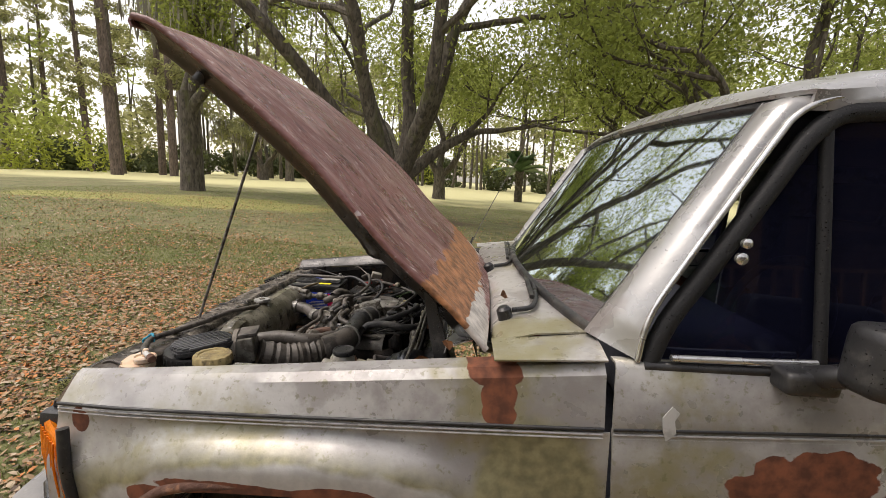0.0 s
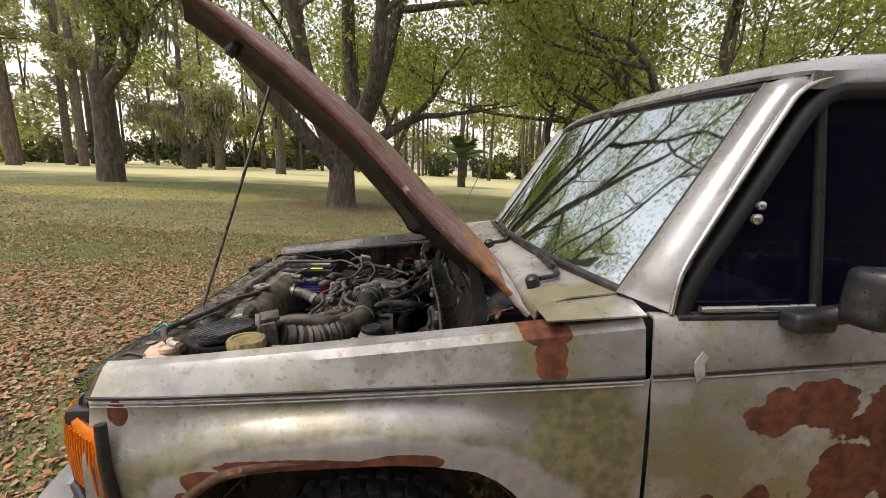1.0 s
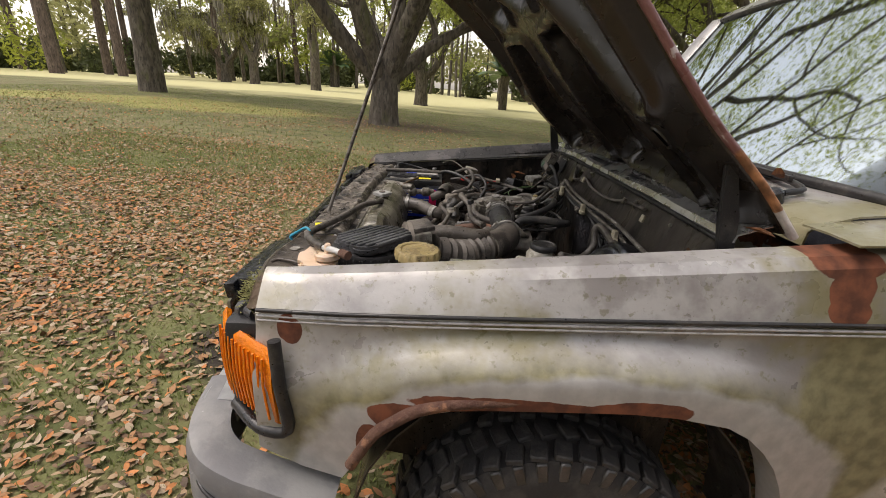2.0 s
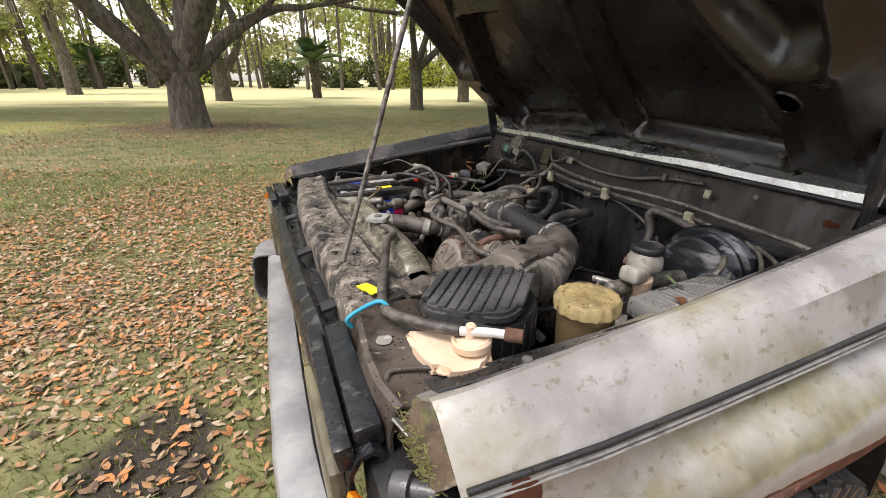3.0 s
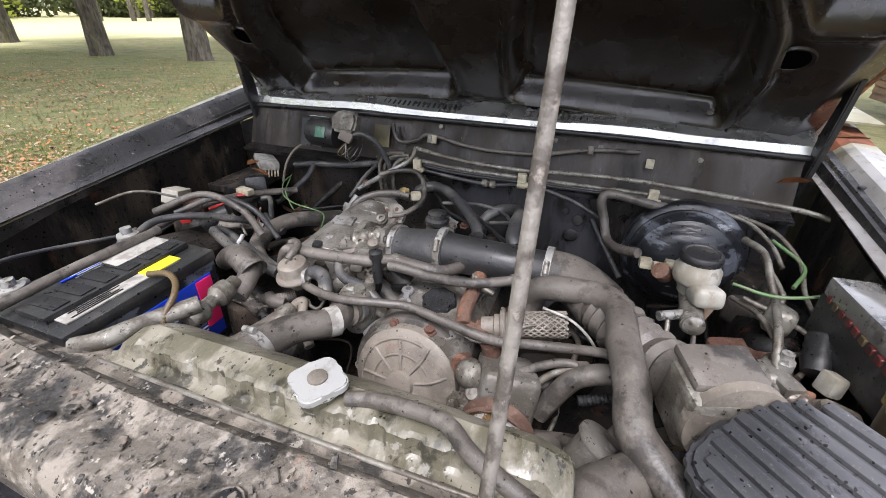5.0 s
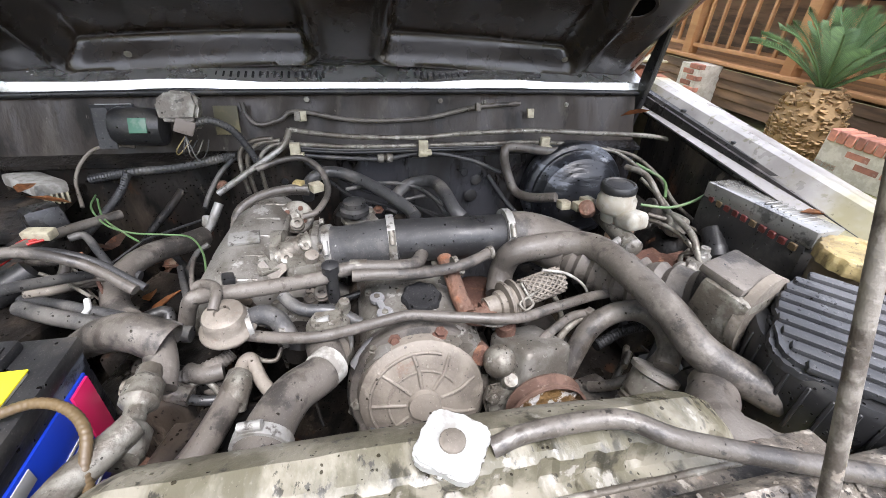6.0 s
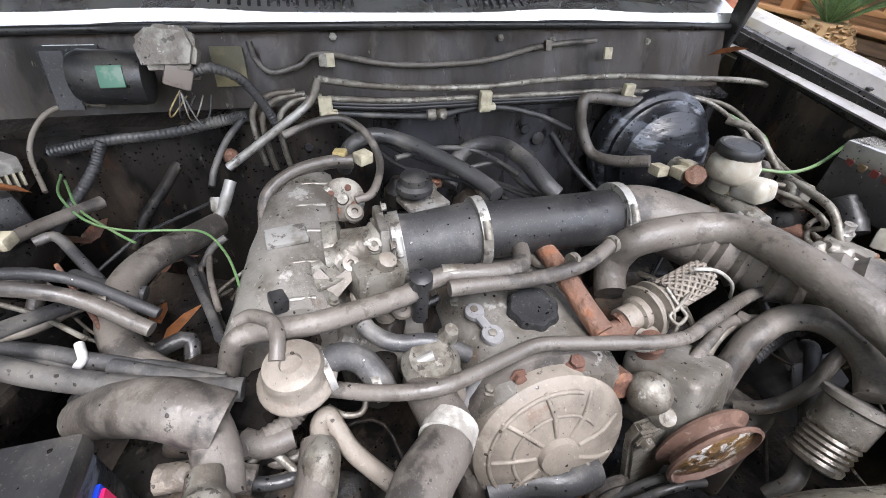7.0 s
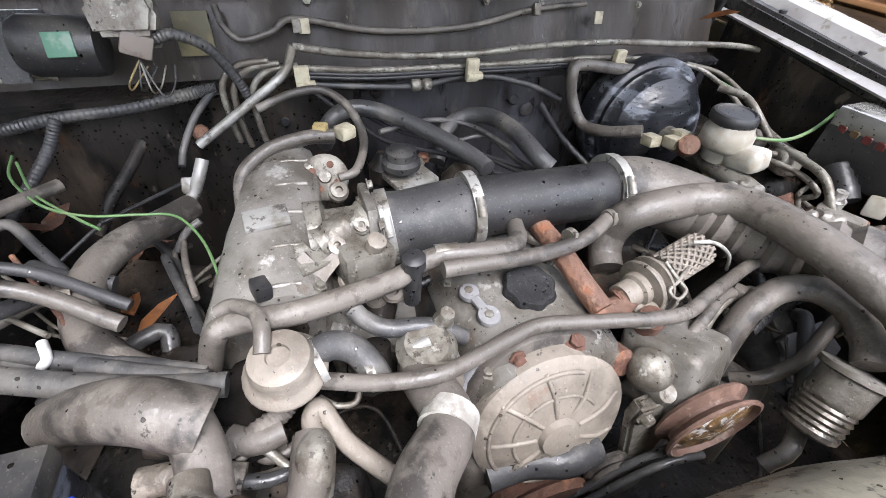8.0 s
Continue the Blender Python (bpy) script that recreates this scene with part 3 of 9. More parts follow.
def plate(outline, at, u, v, depth, bevel=0.0, bm=None):
    """A flat shape: 2D outline along the axes u and v from at, thickened by depth along u x v."""
    bm = bm or bmesh.new()
    b2 = bmesh.new()
    u, v = Vector(u).normalized(), Vector(v).normalized()
    n = u.cross(v).normalized()
    at = Vector(at)
    lo = [b2.verts.new(at + u * a + v * b) for a, b in outline]
    hi = [b2.verts.new(at + u * a + v * b + n * depth) for a, b in outline]
    b2.faces.new(lo[::-1])
    b2.faces.new(hi)
    for k in range(len(lo)):
        j = (k + 1) % len(lo)
        b2.faces.new((lo[k], lo[j], hi[j], hi[k]))
    if bevel:
        bmesh.ops.bevel(b2, geom=b2.edges[:], offset=bevel, segments=2, affect="EDGES")
    me = bpy.data.meshes.new("tmp")
    b2.to_mesh(me)
    b2.free()
    bm.from_mesh(me)
    bpy.data.meshes.remove(me)
    return bm


def wobble(bm, amount, scale=20.0):
    for v in bm.verts:
        v.co += noise.noise_vector(v.co * scale) * amount
    return bm


def ground_z(x, y):
    return -0.54 * math.tanh((x + 1.3) / 12.0) + 0.02 * noise.noise(Vector((x * 0.4, y * 0.4, 0)))

# ---- ground ----
def soil():
    m = surf("leafy_lawn", (0.14, 0.155, 0.055),
             [((0.22, 0.195, 0.095), 0.6, 0.5, 0.14, 0.8), ((0.06, 0.075, 0.022), 3.0, 0.55, 0.1, 0.7), ((0.19, 0.135, 0.07), 1.4, 0.58, 0.12, 0.5), ((0.09, 0.055, 0.03), 40, 0.58, 0.06, 0.7)],
             rough=0.95, bump=0.6, bscale=22)
    # open meadow far off: its sunlight is painted in as a paler ground colour
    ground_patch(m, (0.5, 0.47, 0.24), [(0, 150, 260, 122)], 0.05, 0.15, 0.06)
    ground_patch(m, (0.3, 0.285, 0.09), [(-9.0, 16.0, 4.5, 2.2), (-13.0, 15.0, 2.5, 1.5)], 0.35, 0.7, 0.5)
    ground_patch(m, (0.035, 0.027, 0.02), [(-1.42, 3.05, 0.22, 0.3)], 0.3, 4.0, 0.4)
    ground_patch(m, (0.12, 0.08, 0.05), [(-2.0, 15.4, 2.2, 1.6)], 0.3, 1.0, 0.5)
    return m


axis_x = sorted({round(math.copysign(abs(k / 30) ** 2.6 * 420, k), 3) for k in range(-30, 31)} | {k * 0.5 for k in range(-12, 13)})
axis_y = sorted({round(math.copysign(abs(k / 30) ** 2.6 * 420, k), 3) for k in range(-30, 31)} | {k * 0.5 for k in range(-8, 25)})
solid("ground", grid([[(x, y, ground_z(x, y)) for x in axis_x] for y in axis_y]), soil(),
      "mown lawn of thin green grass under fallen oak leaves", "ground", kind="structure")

M["bark"] = surf("oak_bark", (0.085, 0.07, 0.055), [((0.16, 0.14, 0.11), 6, 0.52, 0.1, 0.8), ((0.035, 0.03, 0.025), 12, 0.55, 0.08, 0.8), ((0.09, 0.1, 0.03), 2.5, 0.62, 0.08, 0.6)],
                 rough=0.95, bump=0.9, bscale=9, stretch=(1, 1, 0.3))
M["pinebark"] = surf("pine_bark", (0.12, 0.09, 0.075), [((0.2, 0.15, 0.125), 5, 0.52, 0.1, 0.8), ((0.05, 0.04, 0.035), 10, 0.55, 0.08, 0.8)], rough=0.95, bump=0.8, bscale=8, stretch=(1, 1, 0.25))


def leaf_mat(name, colour, through_amount=0.45):
    """Thin leaf: part of the light shines through it."""
    m = surf(name, colour, rough=0.55, island=0.4, spec=0.3)
    nt = m.node_tree
    b = nt.nodes["Principled BSDF"]
    tr = nt.nodes.new("ShaderNodeBsdfTranslucent")
    nt.links.new(b.inputs["Base Color"].links[0].from_socket, tr.inputs["Color"])
    mx = nt.nodes.new("ShaderNodeMixShader")
    mx.inputs[0].default_value = through_amount
    nt.links.new(b.outputs[0], mx.inputs[1])
    nt.links.new(tr.outputs[0], mx.inputs[2])
    nt.links.new(mx.outputs[0], nt.nodes["Material Output"].inputs["Surface"])
    return m


M["leaf_oak"] = leaf_mat("oak_foliage", (0.29, 0.33, 0.085), 0.65)
M["leaf_light"] = leaf_mat("young_foliage", (0.34, 0.38, 0.07))
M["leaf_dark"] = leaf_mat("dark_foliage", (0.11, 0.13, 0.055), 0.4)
M["leaf_olive"] = leaf_mat("olive_foliage", (0.33, 0.33, 0.15), 0.62)
M["moss"] = leaf_mat("grey_hanging_moss", (0.26, 0.24, 0.19), 0.3)
M["palm"] = surf("palm_green", (0.09, 0.16, 0.06), [((0.05, 0.1, 0.04), 9, 0.5, 0.1, 0.7)], rough=0.5, island=0.25)

def leaves(centres, count, size, rng, squash=0.7):
    """Many small bent leaf blades scattered round centres (x, y, z, radius)."""
    cs = np.array(centres)
    pick = rng.choice(len(cs), count, p=cs[:, 3] ** 2 / (cs[:, 3] ** 2).sum())
    d = rng.normal(size=(count, 3))
    d /= np.linalg.norm(d, axis=1)[:, None]
    p = cs[pick, :3] + d * (cs[pick, 3] * rng.uniform(0.25, 1.0, count) ** 0.6)[:, None] * np.array([1, 1, squash])
    a = rng.normal(size=(count, 3))
    a /= np.linalg.norm(a, axis=1)[:, None]
    b = np.cross(a, rng.normal(size=(count, 3)))
    b /= np.linalg.norm(b, axis=1)[:, None]
    s = size * rng.uniform(0.6, 1.4, count)[:, None]
    v = np.stack([p - a * s, p + b * s * 0.42, p + a * s, p - b * s * 0.42], axis=1).reshape(-1, 3)
    f = np.arange(count * 4).reshape(-1, 4)
    return v, f


def leaf_part(name, v, f, material, parent):
    me = bpy.data.meshes.new(name)
    me.from_pydata(v.tolist(), [], f.tolist())
    me.materials.append(material)
    ob = new(name, me)
    ob.parent = parent
    ob.matrix_parent_inverse = Matrix.Translation(-Vector(parent.location))
    return ob


def limb(bm, a, d, length, r, level, rng, tips, curl=0.35, seg=7):
    """A crooked tapering branch and its forks."""
    pts, rad = [Vector(a)], [r]
    d = Vector(d).normalized()
    n = 5
    for k in range(n):
        d = (d + Vector(rng.normal(size=3)) * curl * 0.5 + Vector((0, 0, 0.06))).normalized()
        d.z = max(d.z, 0.12)
        pts.append(pts[-1] + d * length / n)
        rad.append(r * (1 - 0.55 * (k + 1) / n))
    tube(pts, rad, seg=seg, n=3, bm=bm)
    tips.append(pts[-1])
    tips.append(pts[3])
    if level > 0:
        for k in range(2 + (level > 1)):
            at = pts[3 + (k % 3)]
            nd = (d + Vector(rng.normal(size=3)) * 0.75 + Vector((0, 0, 0.15))).normalized()
            limb(bm, at, nd, length * rng.uniform(0.55, 0.8), r * 0.42, level - 1, rng, tips, curl, max(4, seg - 2))


def oak(x, y, trunk_r, stems, seed, label, count=9000, size=0.1, level=2, mat="leaf_oak", spread=1.6, moss=0, lift=0.0, name="oak_tree", fork=1.0, crown_base=2.6):
    """A live oak: stems of (dx, dy, dz, length), forking limbs, a loose crown and hanging moss."""
    rng = np.random.default_rng(seed)
    z = ground_z(x, y)
    t = thing(name, (x, y, z), label, "tree")
    bm = bmesh.new()
    tube([(x, y, z - 0.15), (x, y, z + 0.12), (x + 0.02, y, z + fork * 0.5), (x, y, z + fork)], [trunk_r * 1.5, trunk_r * 1.16, trunk_r, trunk_r * 0.95], seg=14, n=4, bm=bm)
    tips = []
    for dx, dy, dz, ln in stems:
        limb(bm, (x + dx * 0.12 * trunk_r, y, z + fork * 0.75), (dx, dy, dz), ln, trunk_r * 0.62, level, rng, tips, curl=0.3, seg=9)
    wobble(bm, 0.035 * min(1.5, trunk_r * 3), 2.2)
    part("trunk", bm, M["bark"], t)
    cs = [(p.x, p.y, max(p.z, z + crown_base), spread * rng.uniform(0.55, 1.1)) for p in tips]
    v, f = leaves(cs, count, size, rng)
    leaf_part("crown", v, f, M[mat], t)
    if moss:
        cs2 = [(p.x + rng.normal() * 0.8, p.y + rng.normal() * 0.8, p.z - 0.3, 0.3) for p in tips for _ in range(2)]
        n = moss
        pk = np.array(cs2)[rng.integers(0, len(cs2), n)]
        p = pk[:, :3] + rng.normal(size=(n, 3)) * np.array([0.45, 0.45, 0.25])
        h = rng.uniform(0.25, 1.1, n)[:, None]
        w = rng.uniform(0.012, 0.04, n)[:, None] * np.array([1, 0, 0]) + rng.normal(size=(n, 3)) * np.array([0.01, 0.03, 0])
        dn = np.array([0, 0, -1]) * h + rng.normal(size=(n, 3)) * 0.05
        v = np.stack([p - w, p + w, p + dn * 0.5 + w * 1.3, p + dn, p + dn * 0.5 - w * 1.3], axis=1).reshape(-1, 3)
        tagged(leaf_part("hanging_moss", v, np.arange(n * 5).reshape(-1, 5), M["moss"], t), kind="stuff")
    return t


def pine(x, y, r, h, seed, lean=(0, 0), count=4500, label="tall straight pine with reddish-brown bark on the lawn"):
    rng = np.random.default_rng(seed)
    z = ground_z(x, y)
    t = thing("pine_tree", (x, y, z), label, "tree", "pines across the lawn")
    bm = bmesh.new()
    top = Vector((x + lean[0] * h, y + lean[1] * h, z + h))
    tube([(x, y, z - 0.15), (x, y, z + 0.25), Vector((x, y, z)).lerp(top, 0.35), Vector((x, y, z)).lerp(top, 0.7), top], [r * 1.45, r * 1.08, r * 0.9, r * 0.7, r * 0.25], seg=12, n=6, bm=bm)
    tips = []
    for k in range(26):
        f = rng.uniform(0.28, 1.0)
        a = rng.uniform(0, 6.28)
        limb(bm, Vector((x, y, z)).lerp(top, f), (math.cos(a), math.sin(a), rng.uniform(-0.1, 0.4)), rng.uniform(1.0, 3.2) * (1.2 - 0.6 * f), r * 0.16, 0, rng, tips, 0.4, 4)
    wobble(bm, 0.03, 1.5)
    part("trunk", bm, M["pinebark"], t)
    cs = [(p.x, p.y, p.z, 0.7) for p in tips]
    v, f = leaves(cs, count, 0.16, rng)
    leaf_part("crown", v, f, M["leaf_olive"], t)
    return t


def palm(x, y, trunk_h, frond, n, seed, label, name="palm_tree", trunk_r=0.16, droop=0.5, wide=0.05):
    rng = np.random.default_rng(seed)
    z = ground_z(x, y)
    t = thing(name, (x, y, z), label, "palm")
    bm = tube([(x, y, z - 0.1), (x + 0.03, y, z + trunk_h * 0.5), (x, y, z + trunk_h)], [trunk_r * 1.2, trunk_r, trunk_r * 1.15], seg=12, n=6)
    for k in range(int(60 + trunk_h * 60)):
        a, hh = rng.uniform(0, 6.28), rng.uniform(0.02, 1) * trunk_h
        o = Vector((math.cos(a), math.sin(a), 0))
        p = Vector((x, y, z + hh)) + o * trunk_r * 1.0
        rbox(p, (trunk_r * 0.5, trunk_r * 0.28, trunk_r * 0.2), 0.0, (0, -40, math.degrees(a)), bm=bm)
    part("trunk", bm, M["bark"], t)
    for k in range(n):
        a = 2 * math.pi * k / n * 2.4 + rng.uniform(-0.2, 0.2)
        el = rng.uniform(0.1, 1.25)
        d = Vector((math.cos(a) * math.cos(el), math.sin(a) * math.cos(el), math.sin(el)))
        pts = [Vector((x, y, z + trunk_h)) + d * frond * s - Vector((0, 0, droop * frond * s * s * 0.6)) for s in (0, 0.25, 0.5, 0.75, 1)]
        line = spline(pts, 6)
        vs, fs = [], []
        for i, p in enumerate(line[2:], 2):
            dd = (line[i] - line[i - 1]).normalized()
            side = dd.cross(Vector((0, 0, 1))).normalized()
            ln = frond * 0.3 * math.sin(math.pi * min(0.97, (i / len(line)) * 0.85 + 0.12))
            for s in (-1, 1):
                for sub in (0.0, 0.5):
                    q = line[i - 1].lerp(p, sub)
                    tip = q + side * s * ln + dd * ln * 0.55 + Vector((0, 0, 0.22 * ln))
                    w = dd * wide * frond * 0.35
                    b0 = len(vs)
                    vs += [q - w, q.lerp(tip, 0.5) - w * 0.7 + Vector((0, 0, 0.01)), tip, q.lerp(tip, 0.5) + w * 0.7, q + w]
                    fs.append([b0, b0 + 1, b0 + 2, b0 + 3, b0 + 4])
        fbm = tube(pts, [frond * 0.014, frond * 0.004], seg=5, n=5)
        me = bpy.data.meshes.new("leafblades")
        me.from_pydata([tuple(q) for q in vs], [], fs)
        fbm.from_mesh(me)
        bpy.data.meshes.remove(me)
        part("frond", fbm, M["palm"], t)
    return t


oak(-2.3, 15.4, 0.42, [(-0.42, 0.1, 1.0, 8.5), (0.05, 0.1, 1.0, 9), (0.42, -0.1, 1.0, 8.5), (0.8, 0.3, 0.75, 3.5), (-0.3, 0.7, 0.9, 7), (0.5, -0.7, 1.1, 8), (-0.45, -0.75, 1.1, 8.5), (-0.85, -0.45, 1.15, 9.5)], 11,
    "large live oak with four spreading mossy limbs on the lawn", 46000, 0.085, 3, fork=1.6, crown_base=4.6, spread=2.1)
oak(-13.0, 20.9, 0.46, [(-0.15, 0, 1, 6), (0.2, 0.2, 1, 6), (0.5, -0.4, 0.8, 4)], 12, "old oak with dark furrowed bark and mossy foot on the lawn", 16000, 0.1, 2, moss=1200, fork=4.5, crown_base=4.0)
oak(7.0, 22.6, 0.3, [(-0.5, 0, 1, 5), (0.3, 0.2, 1, 5), (0.9, -0.2, 0.6, 5.5)], 13, "leaning oak with a dense dark crown on the lawn", 17000, 0.1, 3, mat="leaf_oak", fork=2.4, crown_base=3.2)
oak(11.0, 15.5, 0.34, [(-0.9, 0.2, 0.8, 6), (0.3, 0.3, 1, 5), (-0.2, -0.3, 1.0, 5)], 17, "broad oak with tangled limbs and hanging moss", 17000, 0.1, 3, mat="leaf_oak", fork=2.6, crown_base=3.4)
oak(10.5, 19.5, 0.3, [(-0.9, -0.1, 0.7, 6), (0.2, 0.3, 1, 6), (-0.6, -0.5, 0.8, 6), (0.8, -0.2, 0.7, 5), (-0.4, 0.3, 1.1, 7)], 27, "oak with crooked limbs behind the car", 17000, 0.095, 3, mat="leaf_oak", fork=2.4, crown_base=3.0, spread=1.8)
oak(12.9, 29.2, 0.35, [(-0.4, 0, 1, 5), (0.5, 0.2, 1, 5), (0.0, 0.4, 1, 4)], 14, "oak with a dark trunk at the edge of the lawn", 12000, 0.12, 2, fork=2.6, crown_base=3.2)
oak(-1.9, 32.0, 0.42, [(-0.5, 0, 1, 4.5), (0.7, 0, 0.8, 4.5), (0.0, 0.4, 1, 5)], 15, "dark-trunked oak on the lawn", 12000, 0.12, 2, fork=2.2, crown_base=3.0)
oak(-11.8, 42.0, 0.4, [(-0.3, 0, 1, 5), (0.4, 0, 1, 5)], 16, "slim oak at the edge of the meadow", 8000, 0.14, 1, mat="leaf_olive", fork=4.0, moss=500, crown_base=4)
oak(-20.3, 49.5, 0.45, [(-0.4, 0, 1, 5), (0.5, 0, 0.9, 5)], 18, "oak draped in grey moss at the meadow's edge", 8000, 0.15, 1, mat="leaf_olive", fork=3.0, moss=900, crown_base=4)
oak(-24.0, 51.0, 0.45, [(-0.6, 0, 0.8, 5), (0.6, 0, 0.8, 5)], 19, "crooked oak draped in grey moss", 8000, 0.15, 1, mat="leaf_olive", fork=1.8, moss=900, crown_base=4)
oak(-29.0, 63.0, 0.5, [(-0.4, 0, 1, 6), (0.5, 0, 0.9, 6)], 20, "grey mossy oak before the woods", 7000, 0.17, 1, mat="leaf_olive", fork=3.0, moss=900, crown_base=4)
for k, (x, y, r, ln) in enumerate([(-35.5, 43.0, 0.5, -0.03), (-41.0, 50.0, 0.45, -0.02), (-52.0, 58.0, 0.42, -0.03), (-38.0, 53.0, 0.4, 0.01), (-33.0, 48.0, 0.42, 0.0), (-32.0, 51.0, 0.4, 0.02), (-60.0, 55.0, 0.45, 0.0), (-47.0, 70.0, 0.4, 0.0), (-28.0, 58.0, 0.35, 0.01), (-44.0, 61.0, 0.38, 0.02), (-21.0, 66.0, 0.35, -0.02), (-66.0, 66.0, 0.4, 0.02)]):
    pine(x, y, r, 26, 40 + k, (ln, 0.0))
palm(4.6, 38.5, 2.6, 2.6, 26, 61, "cabbage palm with a dark trunk on the meadow", trunk_r=0.3)
palm(-16.0, 66.0, 2.8, 3.0, 26, 62, "cabbage palm before the far woods", trunk_r=0.35)
palm(18.0, 21.0, 2.6, 2.6, 26, 63, "feathery palm under the oaks", trunk_r=0.25)


def woods():
    """The far woods all round: trunks behind a ragged wall of foliage."""
    rng = np.random.default_rng(5)
    for name, key, n, rad, zlo, zhi, size, cnt, lab in (
            ("far_woods", "leaf_olive", 480, (88, 125), 1, 27, 0.55, 105000, "dense hazy woodland closing the meadow"),
            ("mid_woods", "leaf_oak", 130, (60, 84), 4, 24, 0.35, 36000, "loose green trees before the woodland"),
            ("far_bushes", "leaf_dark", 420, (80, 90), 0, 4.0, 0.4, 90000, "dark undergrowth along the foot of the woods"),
            ("bright_bushes", "leaf_light", 46, (70, 86), 0.5, 6.5, 0.3, 26000, "bright yellow-green young trees before the woods")):
        cs = []
        for k in range(n):
            a = rng.uniform(math.radians(-40), math.radians(215))
            r = rng.uniform(*rad)
            x, y = r * math.cos(a), r * math.sin(a)
            cs.append((x, y, ground_z(x, y) + rng.uniform(zlo, zhi), rng.uniform(2.2, 5.0) * (0.5 if zhi < 5 else 1.0)))
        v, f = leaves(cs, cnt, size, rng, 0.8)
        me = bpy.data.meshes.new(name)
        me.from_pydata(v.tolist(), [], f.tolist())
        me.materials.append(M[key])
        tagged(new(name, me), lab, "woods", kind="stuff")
    bm = bmesh.new()
    for k in range(260):
        a = rng.uniform(math.radians(-40), math.radians(215))
        r = rng.uniform(62, 110)
        x, y = r * math.cos(a), r * math.sin(a)
        h = rng.uniform(11, 26)
        tube([(x, y, -0.6), (x + rng.normal() * 0.4, y, h * 0.5), (x + rng.normal() * 0.8, y, h)], [0.28, 0.2, 0.08], seg=5, n=2, bm=bm)
    solid("far_trunks", bm, M["bark"], "slim grey-brown trunks in the far woods", "woods", kind="stuff")


woods()

# ---- the off-road car ----
YC, SL = 2.69, 0.0512          # middle of the car; rise of the body line to the rear


def zs(x):
    return 0.908 + SL * x


def mirror_y(rows):
    return [[(p[0], 2 * YC - p[1], p[2]) for p in row] for row in rows]


car = thing("car", (0.9, YC, -0.05), "weathered beige off-road car with rust patches and its hood propped open", "car")

ALGAE = (0.225, 0.208, 0.12)
patches(M["fender"], ALGAE, [(-0.2, 0.6, 0.62, 0.26), (0.3, 0.72, 0.15, 0.24)], 0.45, 0.06, 6, 0.3, 0.2, 0.3)
patches(M["fender"], (0.4, 0.39, 0.375), [(-0.2, 0.58, 0.53, 0.25)], 0.34, 0.06, 9, 0.12, 0.25, 0.1)
patches(M["hood"], (0.3, 0.13, 0.055), [(0.1, 1.12, 0.09, 0.09)], 0.6, 0.22, 14, 0.5)
patches(M["hood"], (0.5, 0.46, 0.42), [(0.165, 1.05, 0.04, 0.05)], 0.5, 0.2, 22, 0.3)
patches(M["fender"], RUST, [(0.203, 1.03, 0.06, 0.032), (0.215, 0.985, 0.04, 0.04), (0.216, 0.95, 0.036, 0.03), (-0.735, 0.845, 0.024, 0.03), (-0.3, 0.757, 0.22, 0.022), (-0.12, 0.765, 0.1, 0.022), (-0.52, 0.715, 0.07, 0.03), (-0.585, 0.65, 0.025, 0.04)], wobble=0.13, scale=24)
patches(M["door"], RUST, [(1.32, 0.83, 0.42, 0.1), (1.5, 0.7, 0.5, 0.2), (0.86, 0.86, 0.14, 0.06), (0.74, 0.825, 0.07, 0.045), (0.98, 0.66, 0.1, 0.1), (0.62, 0.6, 0.025, 0.035), (0.75, 0.6, 0.04, 0.05), (0.56, 0.52, 0.06, 0.02)], wobble=0.26, scale=15)

ARCH = [(-0.80, 0.60), (-0.72, 0.555), (-0.64, 0.545), (-0.615, 0.594), (-0.573, 0.667), (-0.535, 0.70), (-0.497, 0.725), (-0.44, 0.742), (-0.376, 0.751), (-0.26, 0.76), (-0.137, 0.763), (-0.052, 0.755),
        (0.046, 0.734), (0.09, 0.71), (0.13, 0.676), (0.165, 0.635), (0.192, 0.589), (0.228, 0.511), (0.25, 0.45), (0.34, 0.452), (0.455, 0.456)]


def y_in(x):
    return float(np.interp(x, [-0.78, -0.45, 0.15], [2.045, 1.988, 1.984]))


def y_side(x):
    """Where the body line runs: drawn in towards the nose."""
    return 1.905 - 0.059 * max(0.0, min(1.0, (x + 0.8) / 1.228)) ** 0.55


